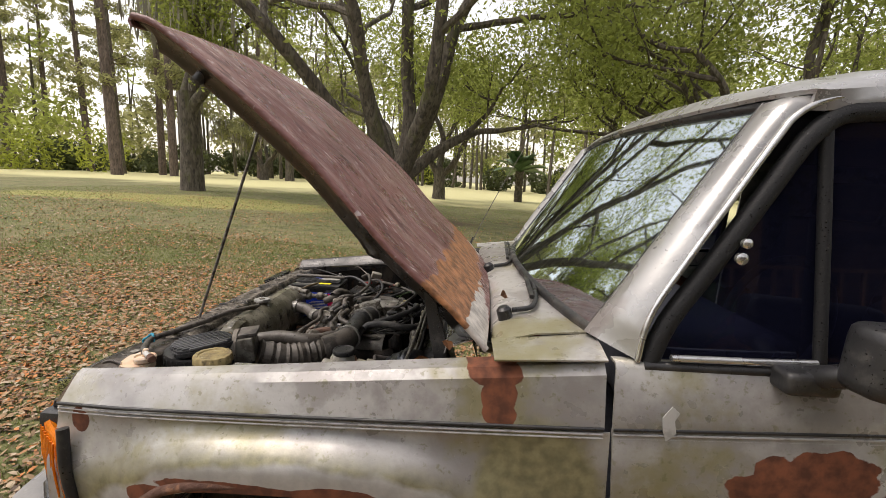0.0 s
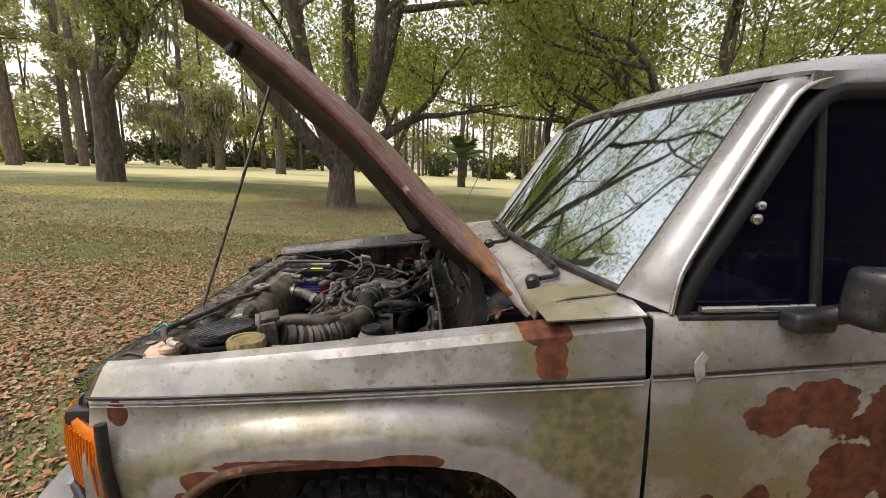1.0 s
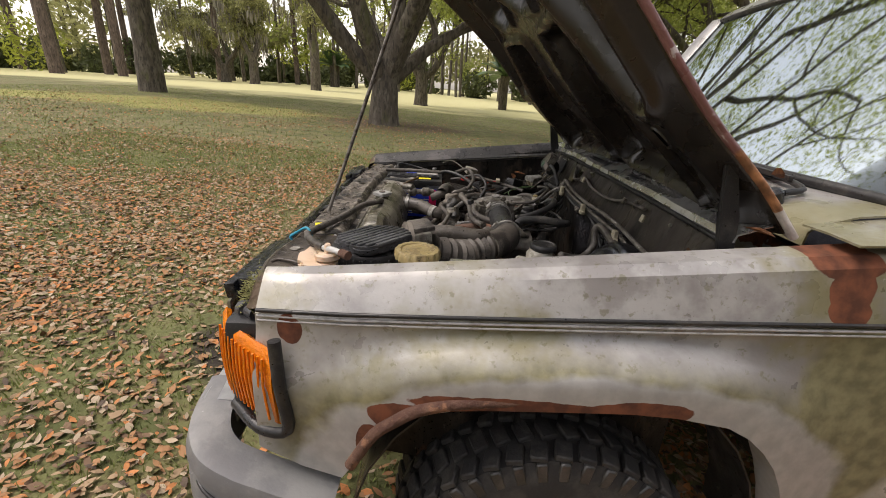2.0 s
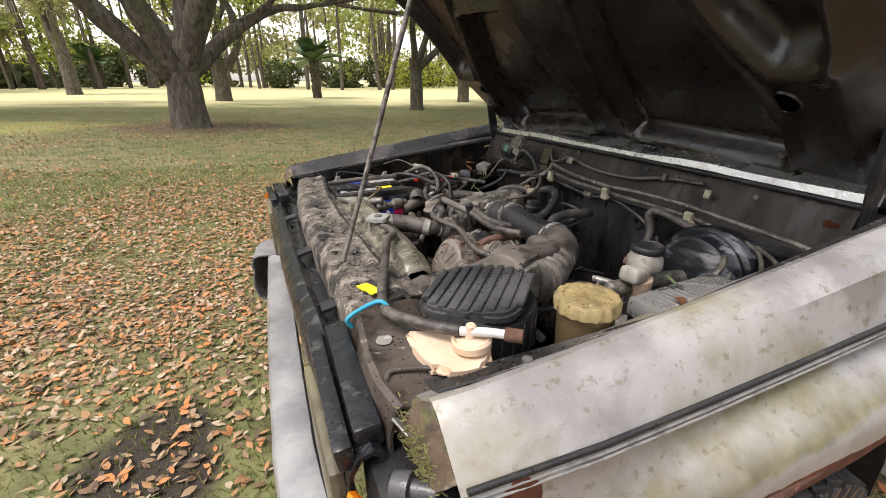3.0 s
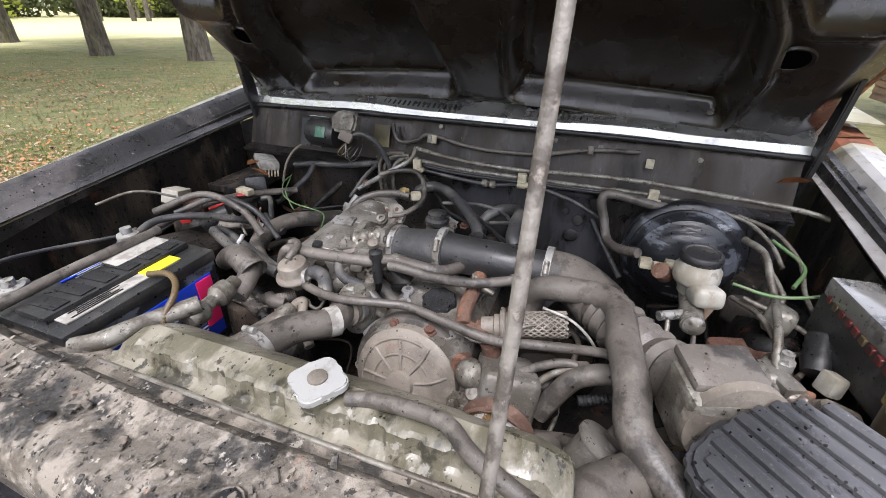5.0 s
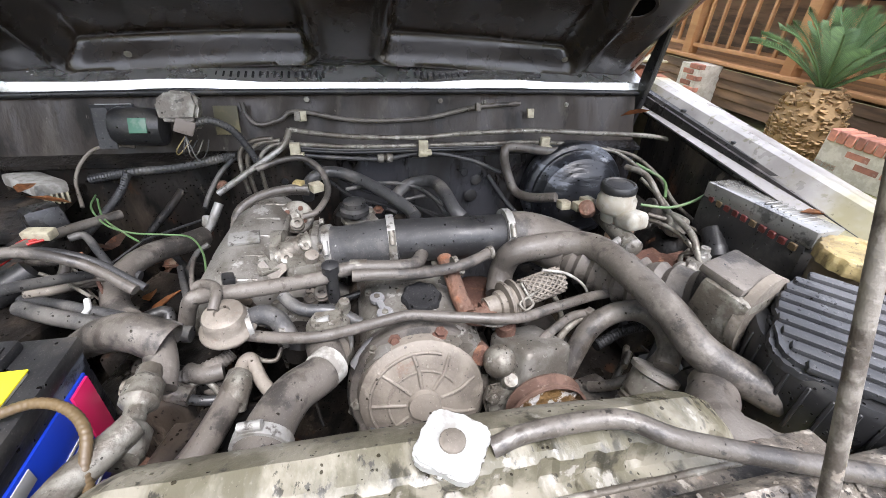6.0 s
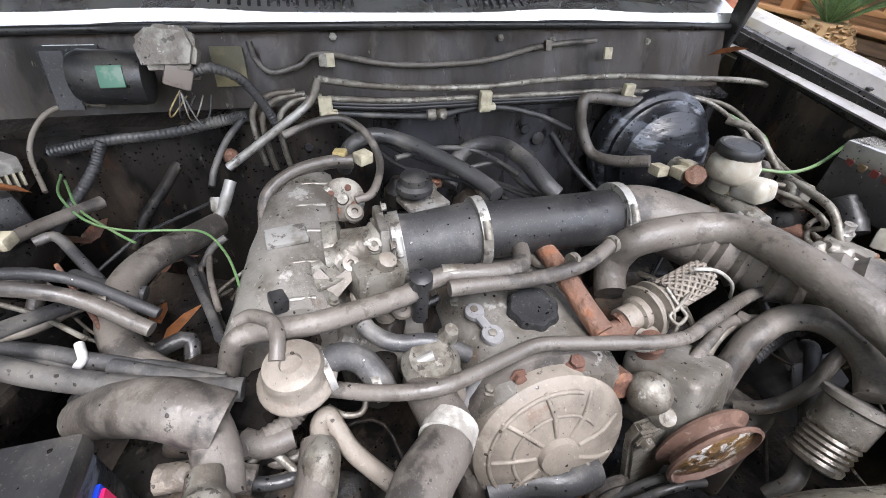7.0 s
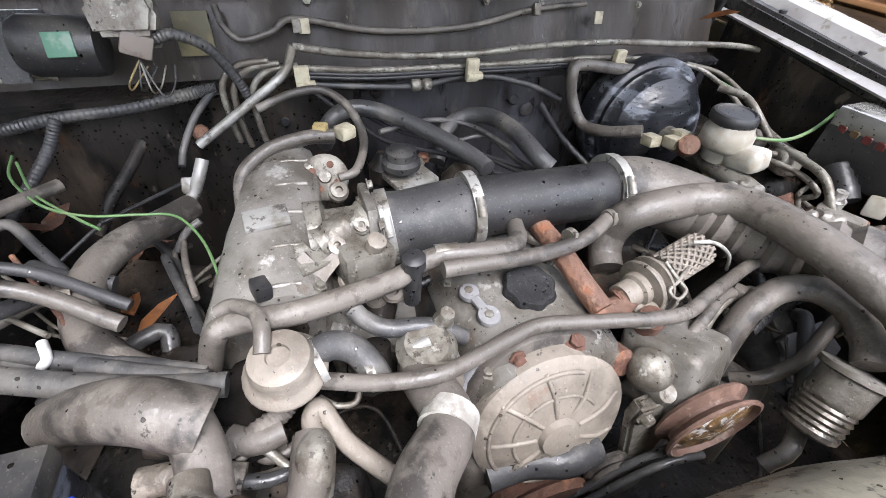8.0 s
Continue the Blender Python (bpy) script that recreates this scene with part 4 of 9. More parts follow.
def fender_rows(upper):
    rows = []
    if upper:
        front = [(2.033, 0.892), (2.004, 0.908), (1.986, 0.924), (1.976, 0.927), (1.962, 0.921), (1.946, 0.907), (1.905, 0.866)]
        rear = [(1.992, 1.005), (1.968, 1.012), (1.945, 1.056), (1.932, 1.066), (1.884, 1.063), (1.866, 1.045), (1.846, 0.938)]
        for k in range(25):
            f = k / 24
            x = -0.80 + 1.228 * f
            e = f ** 0.55
            rows.append([(x, a[0] + (b[0] - a[0]) * e, a[1] + (b[1] - a[1]) * f) for a, b in zip(front, rear)])
    else:
        for k, (x, z) in enumerate(ARCH):
            f = k / (len(ARCH) - 1)
            xt = 0.45 * x + 0.55 * (-0.80 + 1.228 * f)
            top = zs(xt)
            inarch = max(0.0, 1 - abs(x + 0.2) / 0.46) ** 0.4
            row = []
            for j in range(13):
                s = j / 12
                g = max(0.0, min(1.0, (s - 0.08) / 0.4))
                y0 = y_side(xt) + (1.866 - 0.02 * f - y_side(xt)) * g * g * (3 - 2 * g)
                bulge = 0.05 * inarch * (1 / (1 + math.exp(-(s - 0.42) * 17)))
                y = y0 - 0.004 * s - bulge + (0.012 if 0.06 < s < 0.3 else 0.0) * inarch
                row.append((xt + (x - xt) * s, y, top + (z - top) * s))
            row.append((x * 0.98 - 0.004, row[-1][1] + 0.012, z + 0.004))
            row.append((x * 0.97 - 0.006, row[-1][1] + 0.05, z + 0.012))
            rows.append(row)
    return rows


part("front_fender", grid(fender_rows(True), thick=0.004), M["fender"], car, "beige front fender with green algae and a brown rust patch", 24)
part("lower_fender", grid(fender_rows(False), thick=0.004), M["fender"], car, "faded lower fender with a flared wheel arch", 60)
part("front_fender", grid([r[::-1] for r in mirror_y(fender_rows(True))], thick=0.004), M["paint"], car, "", 60)
part("lower_fender", grid([r[::-1] for r in mirror_y(fender_rows(False))], thick=0.004), M["paint"], car, "", 60)
part("rail_lip", grid([[(p[0], 2 * YC - p[1] - 0.002, p[2] + 0.003) for p in row[:4]] for row in fender_rows(True)], thick=0.002), M["rail"], car, "black sealed lip along the far fender")
for s in (0, 1):
    f = (lambda p: p) if s == 0 else (lambda p: (p[0], 2 * YC - p[1], p[2]))
    part("arch_rust", tube([f((x * 1.005, 1.821, z + 0.012)) for x, z in ARCH[3:12]], 0.011, seg=6, n=3), M["rust"], car, "brown rust eaten along the arch lip")
    # pinstripe and groove of the body line, fender then door
    for x0, x1 in ((-0.795, 0.426), (0.446, 1.62)):
        for dz, r, mt in ((0.008, 0.004, "black"), (-0.003, 0.0026, "stripe"), (-0.012, 0.0022, "stripe")):
            part("body_stripe", tube([f((x0 + (x1 - x0) * k / 8, y_side(x0 + (x1 - x0) * k / 8) - 0.0005, zs(x0 + (x1 - x0) * k / 8) + dz)) for k in range(9)], r, seg=5, n=1), M[mt], car)
    # inner fender and its top rail
    part("inner_fender", grid([[f((x, y_in(x) + 0.002 - 0.006 * math.sin(9 * x), z)) for z in (0.862 + 0.12 * (x + 0.78), 0.82, 0.75, 0.62, 0.45)] for x in (-0.76 + 0.82 * k / 10 for k in range(11))], thick=0.004), M["grimy"], car, "grime-covered inner fender panel")
    part("wheel_well", grid([[f((-0.2 + 0.44 * math.cos(a), y, 0.33 + 0.46 * math.sin(a))) for y in (1.88, 1.95, 2.03)] for a in (math.pi * q / 14 for q in range(15))], thick=0.004), M["black"], car)
    part("fender_rail", grid([[f((x, y_in(x) + dy, 0.903 + 0.12 * (x + 0.78) + dz)) for dy, dz in ((-0.04, 0.006), (-0.03, -0.004), (-0.012, -0.006), (-0.008, -0.012), (0.0, -0.011), (0.003, -0.045))] for x in (-0.78 + 0.93 * k / 12 for k in range(13))], thick=0.003), M["rail"], car, "dark painted rail inside the fender")
    for k in range(5):
        x = -0.66 + 0.16 * k
        part("rail_bolt", lathe([(0.011, 0), (0.011, 0.003), (0.007, 0.004), (0.007, 0.009), (0.004, 0.01)], f((x, y_in(x) - 0.021, 0.896 + 0.12 * (x + 0.78))), (0, 0, 1), 10), M["rubber"], car)


# doors
def door_panel(f):
    rows = []
    for k in range(17):
        x = 0.444 + (1.62 - 0.444) * k / 16
        up = zs(x)
        belt = 1.075 + 0.02 * (x - 0.46)
        prof = [(1.9, belt - 0.002), (1.872, belt - 0.001), (1.862, belt - 0.01), (1.848, up + 0.03), (1.844, up + 0.012), (1.848, up), (1.842, up - 0.015), (1.836, 0.8), (1.838, 0.7), (1.845, 0.58), (1.86, 0.47), (1.89, 0.43)]
        rows.append([f((x + (0.062 * max(0, 0.93 - z) if k == 0 else 0), y, z)) for y, z in prof])
    return rows


for s, f in ((0, lambda p: p), (1, lambda p: (p[0], 2 * YC - p[1], p[2]))):
    dr = part("door", grid(door_panel(f), thick=0.006), M["door"], car, "beige door with large flaking brown rust patches", 60)
    wb = 1.062
    frame_pts = [(0.512, 1.885, wb), (0.546, 1.893, 1.155), (0.616, 1.907, 1.26), (0.694, 1.917, 1.385), (0.768, 1.927, 1.508), (0.805, 1.932, 1.552), (0.84, 1.935, 1.576), (0.9, 1.937, 1.587), (1.2, 1.94, 1.6), (1.52, 1.94, 1.605), (1.555, 1.935, 1.58), (1.56, 1.9, 1.3), (1.56, 1.88, 1.08)]
    part("window_frame", tube([f(p) for p in frame_pts], 0.02, seg=8, n=3), M["capblack"], dr, "black window frame")
    part("drip_rail", tube([f(q) for q in ((0.487, 1.872, 1.076), (0.506, 1.88, 1.17), (0.568, 1.893, 1.28), (0.645, 1.908, 1.404), (0.722, 1.92, 1.53), (0.752, 1.924, 1.572), (0.8, 1.927, 1.602), (0.87, 1.928, 1.615), (1.0, 1.928, 1.622), (1.62, 1.926, 1.634))], 0.0065, seg=8, n=6), M["chrome"], dr, "thin pale drip rail")
    part("belt_moulding", tube([f((0.5, 1.872, wb + 0.005)), f((1.0, 1.868, 1.078)), f((1.58, 1.868, 1.09))], 0.011, seg=6, n=3), M["black"], dr)
    part("vent_divider", tube([f((0.845, 1.876, 1.07)), f((0.832, 1.905, 1.32)), f((0.818, 1.934, 1.562))], 0.012, seg=8, n=3), M["capblack"], dr)
    part("vent_sill", tube([f((0.55, 1.866, 1.09)), f((0.7, 1.868, 1.092)), f((0.83, 1.868, 1.096))], 0.007, seg=6, n=4), M["chrome"], dr, "worn chrome strip under the vent glass")
    gl = part("window_glass", grid([[f((0.51, 1.893, 1.07)), f((0.9, 1.893, 1.07)), f((1.56, 1.893, 1.08))], [f((0.6, 1.91, 1.24)), f((0.9, 1.91, 1.24)), f((1.56, 1.91, 1.24))], [f((0.69, 1.921, 1.38)), f((0.9, 1.921, 1.38)), f((1.56, 1.921, 1.38))], [f((0.82, 1.938, 1.575)), f((0.95, 1.938, 1.59)), f((1.55, 1.938, 1.6))]]), M["sideglass"], dr, "dark tinted door glass")
    gl.visible_shadow = False
    hd = part("door_handle", rbox(f((1.335, 1.838, 0.965)), (0.15, 0.014, 0.048), 0.006), M["black"], dr, "black door handle")
    part("lever", rbox(f((1.335, 1.826, 0.968)), (0.11, 0.014, 0.02), 0.005), M["chrome"], dr)
    part("lock", lathe([(0.012, 0), (0.013, 0.004), (0.009, 0.006)], f((1.40, 1.838, 0.82)), (0, -1 if s == 0 else 1, 0), 12), M["chrome"], dr)
    mr = part("mirror", rbox(f((0.93, 1.765, 1.145)), (0.27, 0.09, 0.125), 0.028, (0, 4, 0 if s else 8), seg=3), M["plastic"], car, "black plastic door mirror")
    part("mirror_foot", rbox(f((0.79, 1.84, 1.072)), (0.1, 0.06, 0.045), 0.014, seg=3), M["plastic"], mr)
    part("mirror_arm", tube([f((0.8, 1.84, 1.08)), f((0.81, 1.8, 1.1)), f((0.84, 1.77, 1.12))], 0.022, seg=8, n=3), M["plastic"], mr)
part("vent_latch", lathe([(0.011, 0), (0.012, 0.01), (0.007, 0.014)], (0.665, 1.888, 1.295), (0, -1, 0), 12, lathe([(0.009, 0), (0.01, 0.01), (0.005, 0.014)], (0.672, 1.89, 1.325), (0, -1, 0), 12)), M["chrome"], car)
part("paint_chip", plate([(0, 0), (0.018, 0.018), (0.012, 0.045), (0.02, 0.062), (0.004, 0.075), (-0.012, 0.05), (-0.008, 0.02)], (0.548, 1.8405, 0.925), (1, 0, 0), (0, 0, 1), 0.0015), M["white"], car, "chip of bare white primer")

# pillars, roof, rear body
for f in (lambda p: p, lambda p: (p[0], 2 * YC - p[1], p[2])):
    rows = []
    outer = spline([(0.487, 1.874, 1.078), (0.506, 1.883, 1.17), (0.568, 1.896, 1.28), (0.645, 1.911, 1.404), (0.722, 1.923, 1.53), (0.752, 1.927, 1.574), (0.8, 1.93, 1.606), (0.9, 1.932, 1.618)], 4)
    for k, o in enumerate(outer):
        g = min(1.0, k / 22)
        i = Vector((0.405 + 0.33 * g, 1.972 + 0.032 * g, 1.1 + 0.506 * g))
        if k > 22:
            i += Vector((0.016 * (k - 22), -0.002 * (k - 22), 0.003 * (k - 22)))
        out = Vector((-0.5, -0.75, 0.35)) * (0.018 if k > 1 else 0.006)
        rows.append([f(i + Vector((0.012, 0.022, -0.004))), f(i), f(i.lerp(o, 0.3) + out), f(i.lerp(o, 0.7) + out), f(o), f(o + Vector((0.012, 0.012, -0.006)))])
    part("windshield_pillar", grid(rows, thick=0.006), M["roof"], car, "silver-beige windshield pillar", 70)
    rows = []
    for k in range(14):
        x = 0.70 + 2.75 * max(0, k - 1) / 12
        z = 1.615 + 0.03 * min(1, (x - 0.7) / 0.5)
        lift = (0.0, 0.45, 0.85)[k] if k < 3 else 1.0
        row = []
        for y, dz in ((1.935, -0.03), (1.93, 0.0), (1.95, 0.022), (2.02, 0.05), (2.2, 0.072), (2.45, 0.08), (YC, 0.082)):
            u = (y - 2.015) / 1.35
            bow = 0.0585 * max(0.0, 1 - (2 * u - 1) ** 2)
            row.append(f((x - bow * (1 - lift * 0.9) + (0.035 if k == 0 else 0.06 if k == 1 else 0.0) + (max(0.0, 2.03 - y) * 0.45 if k < 2 else 0.0), y, min(z, 1.612 + (z - 1.612)) + (dz * lift if dz > 0 else dz))))
        rows.append(row)
    part("roof_half", grid(rows, thick=0.01), M["roof"], car, "faded roof panel", 60)
    part("rear_side", grid([[f((x, y, z)) for y, z in ((1.935, 1.62), (1.9, 1.35), (1.865, 1.09), (1.845, 0.93), (1.838, 0.7), (1.85, 0.5), (1.9, 0.42))] for x in (1.63, 2.0, 2.6, 3.2, 3.45)], thick=0.008), M["door"], car, "rear side panel with rust", 60)
    part("quarter_glass", grid([[f((1.7, 1.868, 1.12)), f((3.2, 1.868, 1.13))], [f((1.7, 1.917, 1.57)), f((3.15, 1.917, 1.58))]]), M["sideglass"], car)
    part("rocker_panel", tube([f((0.25, 1.875, 0.43)), f((1.0, 1.872, 0.44)), f((2.2, 1.872, 0.45))], 0.035, seg=10, n=3), M["paint"], car)
part("tailgate", grid([[(3.45 + 0.02 * math.sin(z), y, z) for y in (1.9, 2.3, 2.69, 3.1, 3.48)] for z in (0.42, 0.9, 1.1, 1.62, 1.68)], thick=0.01), M["paint"], car)
part("floor_pan", rbox((1.9, YC, 0.45), (3.1, 1.55, 0.05), 0.01), M["black"], car)

# windshield with rubber seal
WS = []
for k in range(9):
    s = k / 8
    row = []
    for j in range(17):
        u = j / 16
        bow = 0.09 * (1 - (2 * u - 1) ** 2)
        x = (0.425 + 0.325 * s) - bow * (1 - 0.35 * s)
        row.append((x, 1.985 + 0.03 * s + (1.41 - 0.06 * s) * u, 1.098 + 0.005 * bow * 10 + 0.505 * s + 0.01 * math.sin(math.pi * u)))
    WS.append(row)
ws = part("windshield", grid(WS), M["windshield"], car, "windshield mirroring the oak branches", 60)
ws.visible_shadow = False
part("windshield_seal", tube(WS[0] + [r[-1] for r in WS[1:]] + WS[-1][::-1][1:] + [r[0] for r in WS[::-1][1:]], 0.013, seg=6, n=1), M["black"], ws, "black rubber seal")
part("sticker", plate([(0.022 * math.cos(a), 0.03 * math.sin(a)) for a in (2 * math.pi * k / 16 for k in range(16))], (0.452, 2.045, 1.142), (-0.08, 0.18, 0.0), (0.54, 0.05, 0.84), 0.001), M["milky"], ws, "round pale green-white sticker")
part("sill_trim", tube([WS[0][j] for j in range(17)], 0.004, seg=5, n=1), M["black"], ws)

# cowl between windshield and hood hinges
rows = []
for j in range(17):
    u = j / 16
    y = 1.985 + 1.41 * u
    bow = 0.09 * (1 - (2 * u - 1) ** 2)
    rows.append([(0.425 - bow, y, 1.09), (0.30 - bow * 0.5, y, 1.078), (0.245 - bow * 0.2, y, 1.062), (0.228, y, 1.056), (0.216, y, 1.046), (0.213, y, 1.02)])
part("cowl_panel", grid(rows, thick=0.004), M["paint"], car, "grey cowl panel below the windshield", 60)
for y0 in (1.87, 3.395):
    part("cowl_side", grid([[(0.43, y0, 1.075), (0.43, y0 + 0.06, 1.088), (0.43, y0 + 0.118, 1.09)], [(0.2, y0, 1.062), (0.2, y0 + 0.06, 1.064), (0.2, y0 + 0.118, 1.062)]], thick=0.004), M["paint"], car)

# ---- hood, open on its prop ----
HP = [(0.19, 1.035), (0.1, 1.13), (-0.042, 1.257), (-0.211, 1.44), (-0.343, 1.56), (-0.478, 1.668), (-0.562, 1.728), (-0.612, 1.744)]


def hood_skin(off):
    rows = []
    for k, (x, z) in enumerate(HP):
        a, b = HP[max(0, k - 1)], HP[min(len(HP) - 1, k + 1)]
        t = Vector((b[0] - a[0], 0, b[1] - a[1])).normalized()
        nrm = Vector((t.z, 0, -t.x)) * (1 if t.z > 0 else 1)
        if nrm.x < 0:
            nrm = -nrm
        row = []
        for j in range(21):
            u = j / 20
            y = 1.985 + 1.41 * u
            crown = 0.045 * (1 - abs(2 * u - 1) ** 2.2)
            row.append(Vector((x, y, z)) + nrm * (crown + off))
        rows.append(row)
    return rows


lip_rows = hood_skin(0.0)
for dx, dz in ((-0.01, -0.003), (-0.013, -0.01), (-0.008, -0.022)):
    lip_rows.append([q + Vector((dx, 0, dz)) for q in lip_rows[7]])
hood = part("hood", grid(lip_rows, thick=0.006), M["hood"], car, "open hood with peeling reddish-brown clear coat", 60)
for y0 in (1.985, 3.395):
    part("hood_edge", tube([(x, y0, z) for x, z in HP], 0.008, seg=6, n=3), M["hood"], hood)


# underside: a stamped inner panel, a frame of ribs round recessed fields
FIELDS = [[(0.15, 0.085), (0.43, 0.095), (0.425, 0.2), (0.395, 0.39), (0.29, 0.4), (0.245, 0.405), (0.16, 0.27), (0.145, 0.2)],
          [(0.06, 0.33), (0.1, 0.325), (0.14, 0.375), (0.215, 0.51), (0.27, 0.9), (0.06, 0.9)],
          [(0.465, 0.55), (0.42, 0.505), (0.34, 0.5), (0.31, 0.53), (0.35, 0.9), (0.465, 0.9)]]
FIELDS += [[(1 - u, v) for u, v in f] for f in FIELDS]


def field_distance(U, V):
    """Distance outside the nearest rounded field, in metres; negative within it."""
    best = np.full(U.shape, 9.0)
    X, Y = U * 1.396, V * 1.06
    for f in FIELDS:
        q = [(u * 1.396, v * 1.06) for u, v in f]
        d = np.full(U.shape, 9.0)
        inside = np.zeros(U.shape, bool)
        for (ax, ay), (bx, by) in zip(q, q[1:] + q[:1]):
            ex, ey = bx - ax, by - ay
            t = np.clip(((X - ax) * ex + (Y - ay) * ey) / (ex * ex + ey * ey), 0, 1)
            d = np.minimum(d, np.hypot(X - ax - ex * t, Y - ay - ey * t))
            if abs(ey) > 1e-9:
                inside ^= ((ay > Y) != (by > Y)) & (X < ex * (Y - ay) / ey + ax)
        best = np.minimum(best, np.where(inside, -d, d) - 0.026)
    return best


fine = spline([(x, 0, z) for x, z in HP], 26)
fine = fine[3:]
COLS = 220
V, U = np.meshgrid(np.linspace(0.015, 1, len(fine)), np.linspace(0, 1, COLS + 1), indexing="ij")
D = field_distance(U, V)
step = np.clip((D + 0.02) / 0.02, 0, 1)
bead = 0.018 * np.exp(-((D - 0.013) / 0.011) ** 2) - 0.005 * np.exp(-((D + 0.028) / 0.008) ** 2)
RAISE = 0.04 * step * step * (3 - 2 * step) + bead
RAISE *= np.minimum(1, 25 * np.minimum(U, 1 - U)) * np.minimum(1, 8 * (1 - V) + 0.2) * np.minimum(1, 0.35 + 12 * V)
rows = []
for k, p in enumerate(fine):
    a, b = fine[max(0, k - 1)], fine[min(len(fine) - 1, k + 1)]
    t = (b - a).normalized()
    nrm = Vector((t.z, 0, -t.x))
    if nrm.x < 0:
        nrm = -nrm
    row = []
    for j in range(COLS + 1):
        u = j / COLS
        crown = 0.045 * (1 - abs(2 * u - 1) ** 2.2)
        row.append(p + Vector((0, 1.992 + 1.396 * u, 0)) + nrm * (crown - 0.01 - 0.004 * min(1, 20 * min(u, 1 - u)) - float(RAISE[k, j])))
    rows.append(row)
part("inner_panel", grid(rows), M["under"], hood, "dark stamped inner panel with raised ribs", 75)
for j in (0, COLS):
    part("side_flange", grid([[r[j], Vector((x, 1.985 if j == 0 else 3.395, z))] for r, (x, _, z) in zip(rows, fine[len(fine) - len(rows):])], thick=0.003), M["under"], hood)
kh = int(0.235 * len(rows))
for j in (int(0.108 * COLS), COLS - int(0.108 * COLS)):
    q, d = rows[kh][j], (rows[kh + 1][j] - rows[kh][j]).cross(rows[kh][j + 1] - rows[kh][j]).normalized()
    if d.x > 0:
        d = -d
    part("drain_hole", lathe([(0.027, -0.002), (0.031, 0.001), (0.029, 0.005), (0.024, 0.003), (0.022, -0.002)], q, d, 22), M["under"], hood)
    part("hole_shadow", lathe([(0.0235, 0.0), (0.0235, 0.0022)], q, d, 22), M["void"], hood)
for y in (2.02, 2 * YC - 2.02):
    part("hinge_arm", plate([(-0.012, 0), (0.014, 0), (0.02, 0.13), (0.01, 0.24), (-0.014, 0.24), (-0.016, 0.12)], (0.095, y - 0.006, 0.93), (0.98, 0, 0.19), (-0.19, 0, 0.98), 0.012, 0.003), M["black"], hood, "black hinge arm")
part("rubber_stop", lathe([(0.012, 0), (0.014, 0.02), (0.008, 0.028)], (-0.49, 2.03, 1.64), (-0.6, 0, -0.8), 10), M["rubber"], hood)
for y in (2.2, 2.62, 3.1):
    part("hood_bolt", lathe([(0.007, 0), (0.007, 0.004)], (0.128, y, 1.075), (-0.75, 0, -0.66), 8), M["galv"], hood)

prop = part("prop_rod", tube([(-0.802, 2.437, 0.895), (-0.7, 2.439, 1.18), (-0.587, 2.442, 1.5), (-0.535, 2.444, 1.655)], 0.005, seg=10, n=8), M["rod"], car, "thin dirty steel prop rod")
part("rod_foot", tube([(-0.802, 2.437, 0.905), (-0.812, 2.437, 0.898), (-0.80, 2.46, 0.897)], 0.006, seg=6, n=4), M["mud"], prop)

# ---- front end ----
# radiator support panel with caked mud, its front lip and holes
def lip_x(y):
    """Front edge of the radiator support."""
    return float(np.interp(y, [2.01, 2.06, 2.12, 2.22, 2.5, 2.76, 3.0, 3.28], [-0.834, -0.843, -0.842, -0.829, -0.829, -0.832, -0.822, -0.79]))


rows = []
for k in range(91):
    y = 2.25 + 1.03 * k / 90
    jit = 0.003 * noise.noise(Vector((y * 25, 1, 0))) + 0.002 * noise.noise(Vector((y * 70, 4, 0)))
    xf, w = lip_x(y), float(np.interp(y, [2.25, 2.5, 3.28], [0.112, 0.108, 0.1]))
    rows.append([(xf - 0.004, y, 0.80), (xf - 0.006, y, 0.868), (xf, y, 0.888 + jit), (xf + 0.012, y, 0.899), (xf + w * 0.3, y, 0.904 + jit), (xf + w * 0.45, y, 0.9 - jit), (xf + w * 0.6, y, 0.9 + jit), (xf + w * 0.84, y, 0.906 + jit), (xf + w * 0.96, y, 0.896), (xf + w, y, 0.86)])
sup = part("radiator_support", grid(rows, thick=0.004), M["mud"], car, "mud-caked radiator support panel with bolt holes", 50)
rows = []
for k in range(33):
    y = 2.008 + 0.2425 * k / 32
    xf = lip_x(y)
    end = float(np.interp(y, [2.008, 2.05, 2.14, 2.25], [-0.755, -0.752, -0.735, -0.717]))
    dip = 0.006 * max(0.0, 1 - abs(y - 2.045) / 0.03)
    row = [(xf - 0.005, y, 0.79), (xf - 0.006, y, 0.862), (xf, y, 0.884), (xf + 0.004, y, 0.9), (xf + 0.012, y, 0.904), (xf + 0.02, y, 0.899)]
    row += [(xf + 0.02 + (end - xf - 0.03) * q, y, 0.898 - dip * (1 if q > 0.25 else 0)) for q in (0.2, 0.4, 0.6, 0.8, 1.0)]
    row += [(end, y, 0.89), (end + 0.004, y, 0.84)]
    rows.append(row)
tray = part("corner_tray", grid(rows, thick=0.004), M["tray"], car, "smooth brown steel tray at the corner of the bay", 40)
part("tray_bead", tube([(-0.826, 2.06, 0.9), (-0.815, 2.073, 0.902), (-0.785, 2.066, 0.902), (-0.762, 2.056, 0.901)], 0.0035, seg=6, n=5), M["tray"], tray)
part("tray_scab", wobble(lathe([(0.004, 0), (0.011, 0.001), (0.012, 0.003), (0.005, 0.004)], (-0.803, 2.145, 0.898), (0, 0, 1), 12), 0.003, 90), M["chalk"], tray, "pale flaking scab")
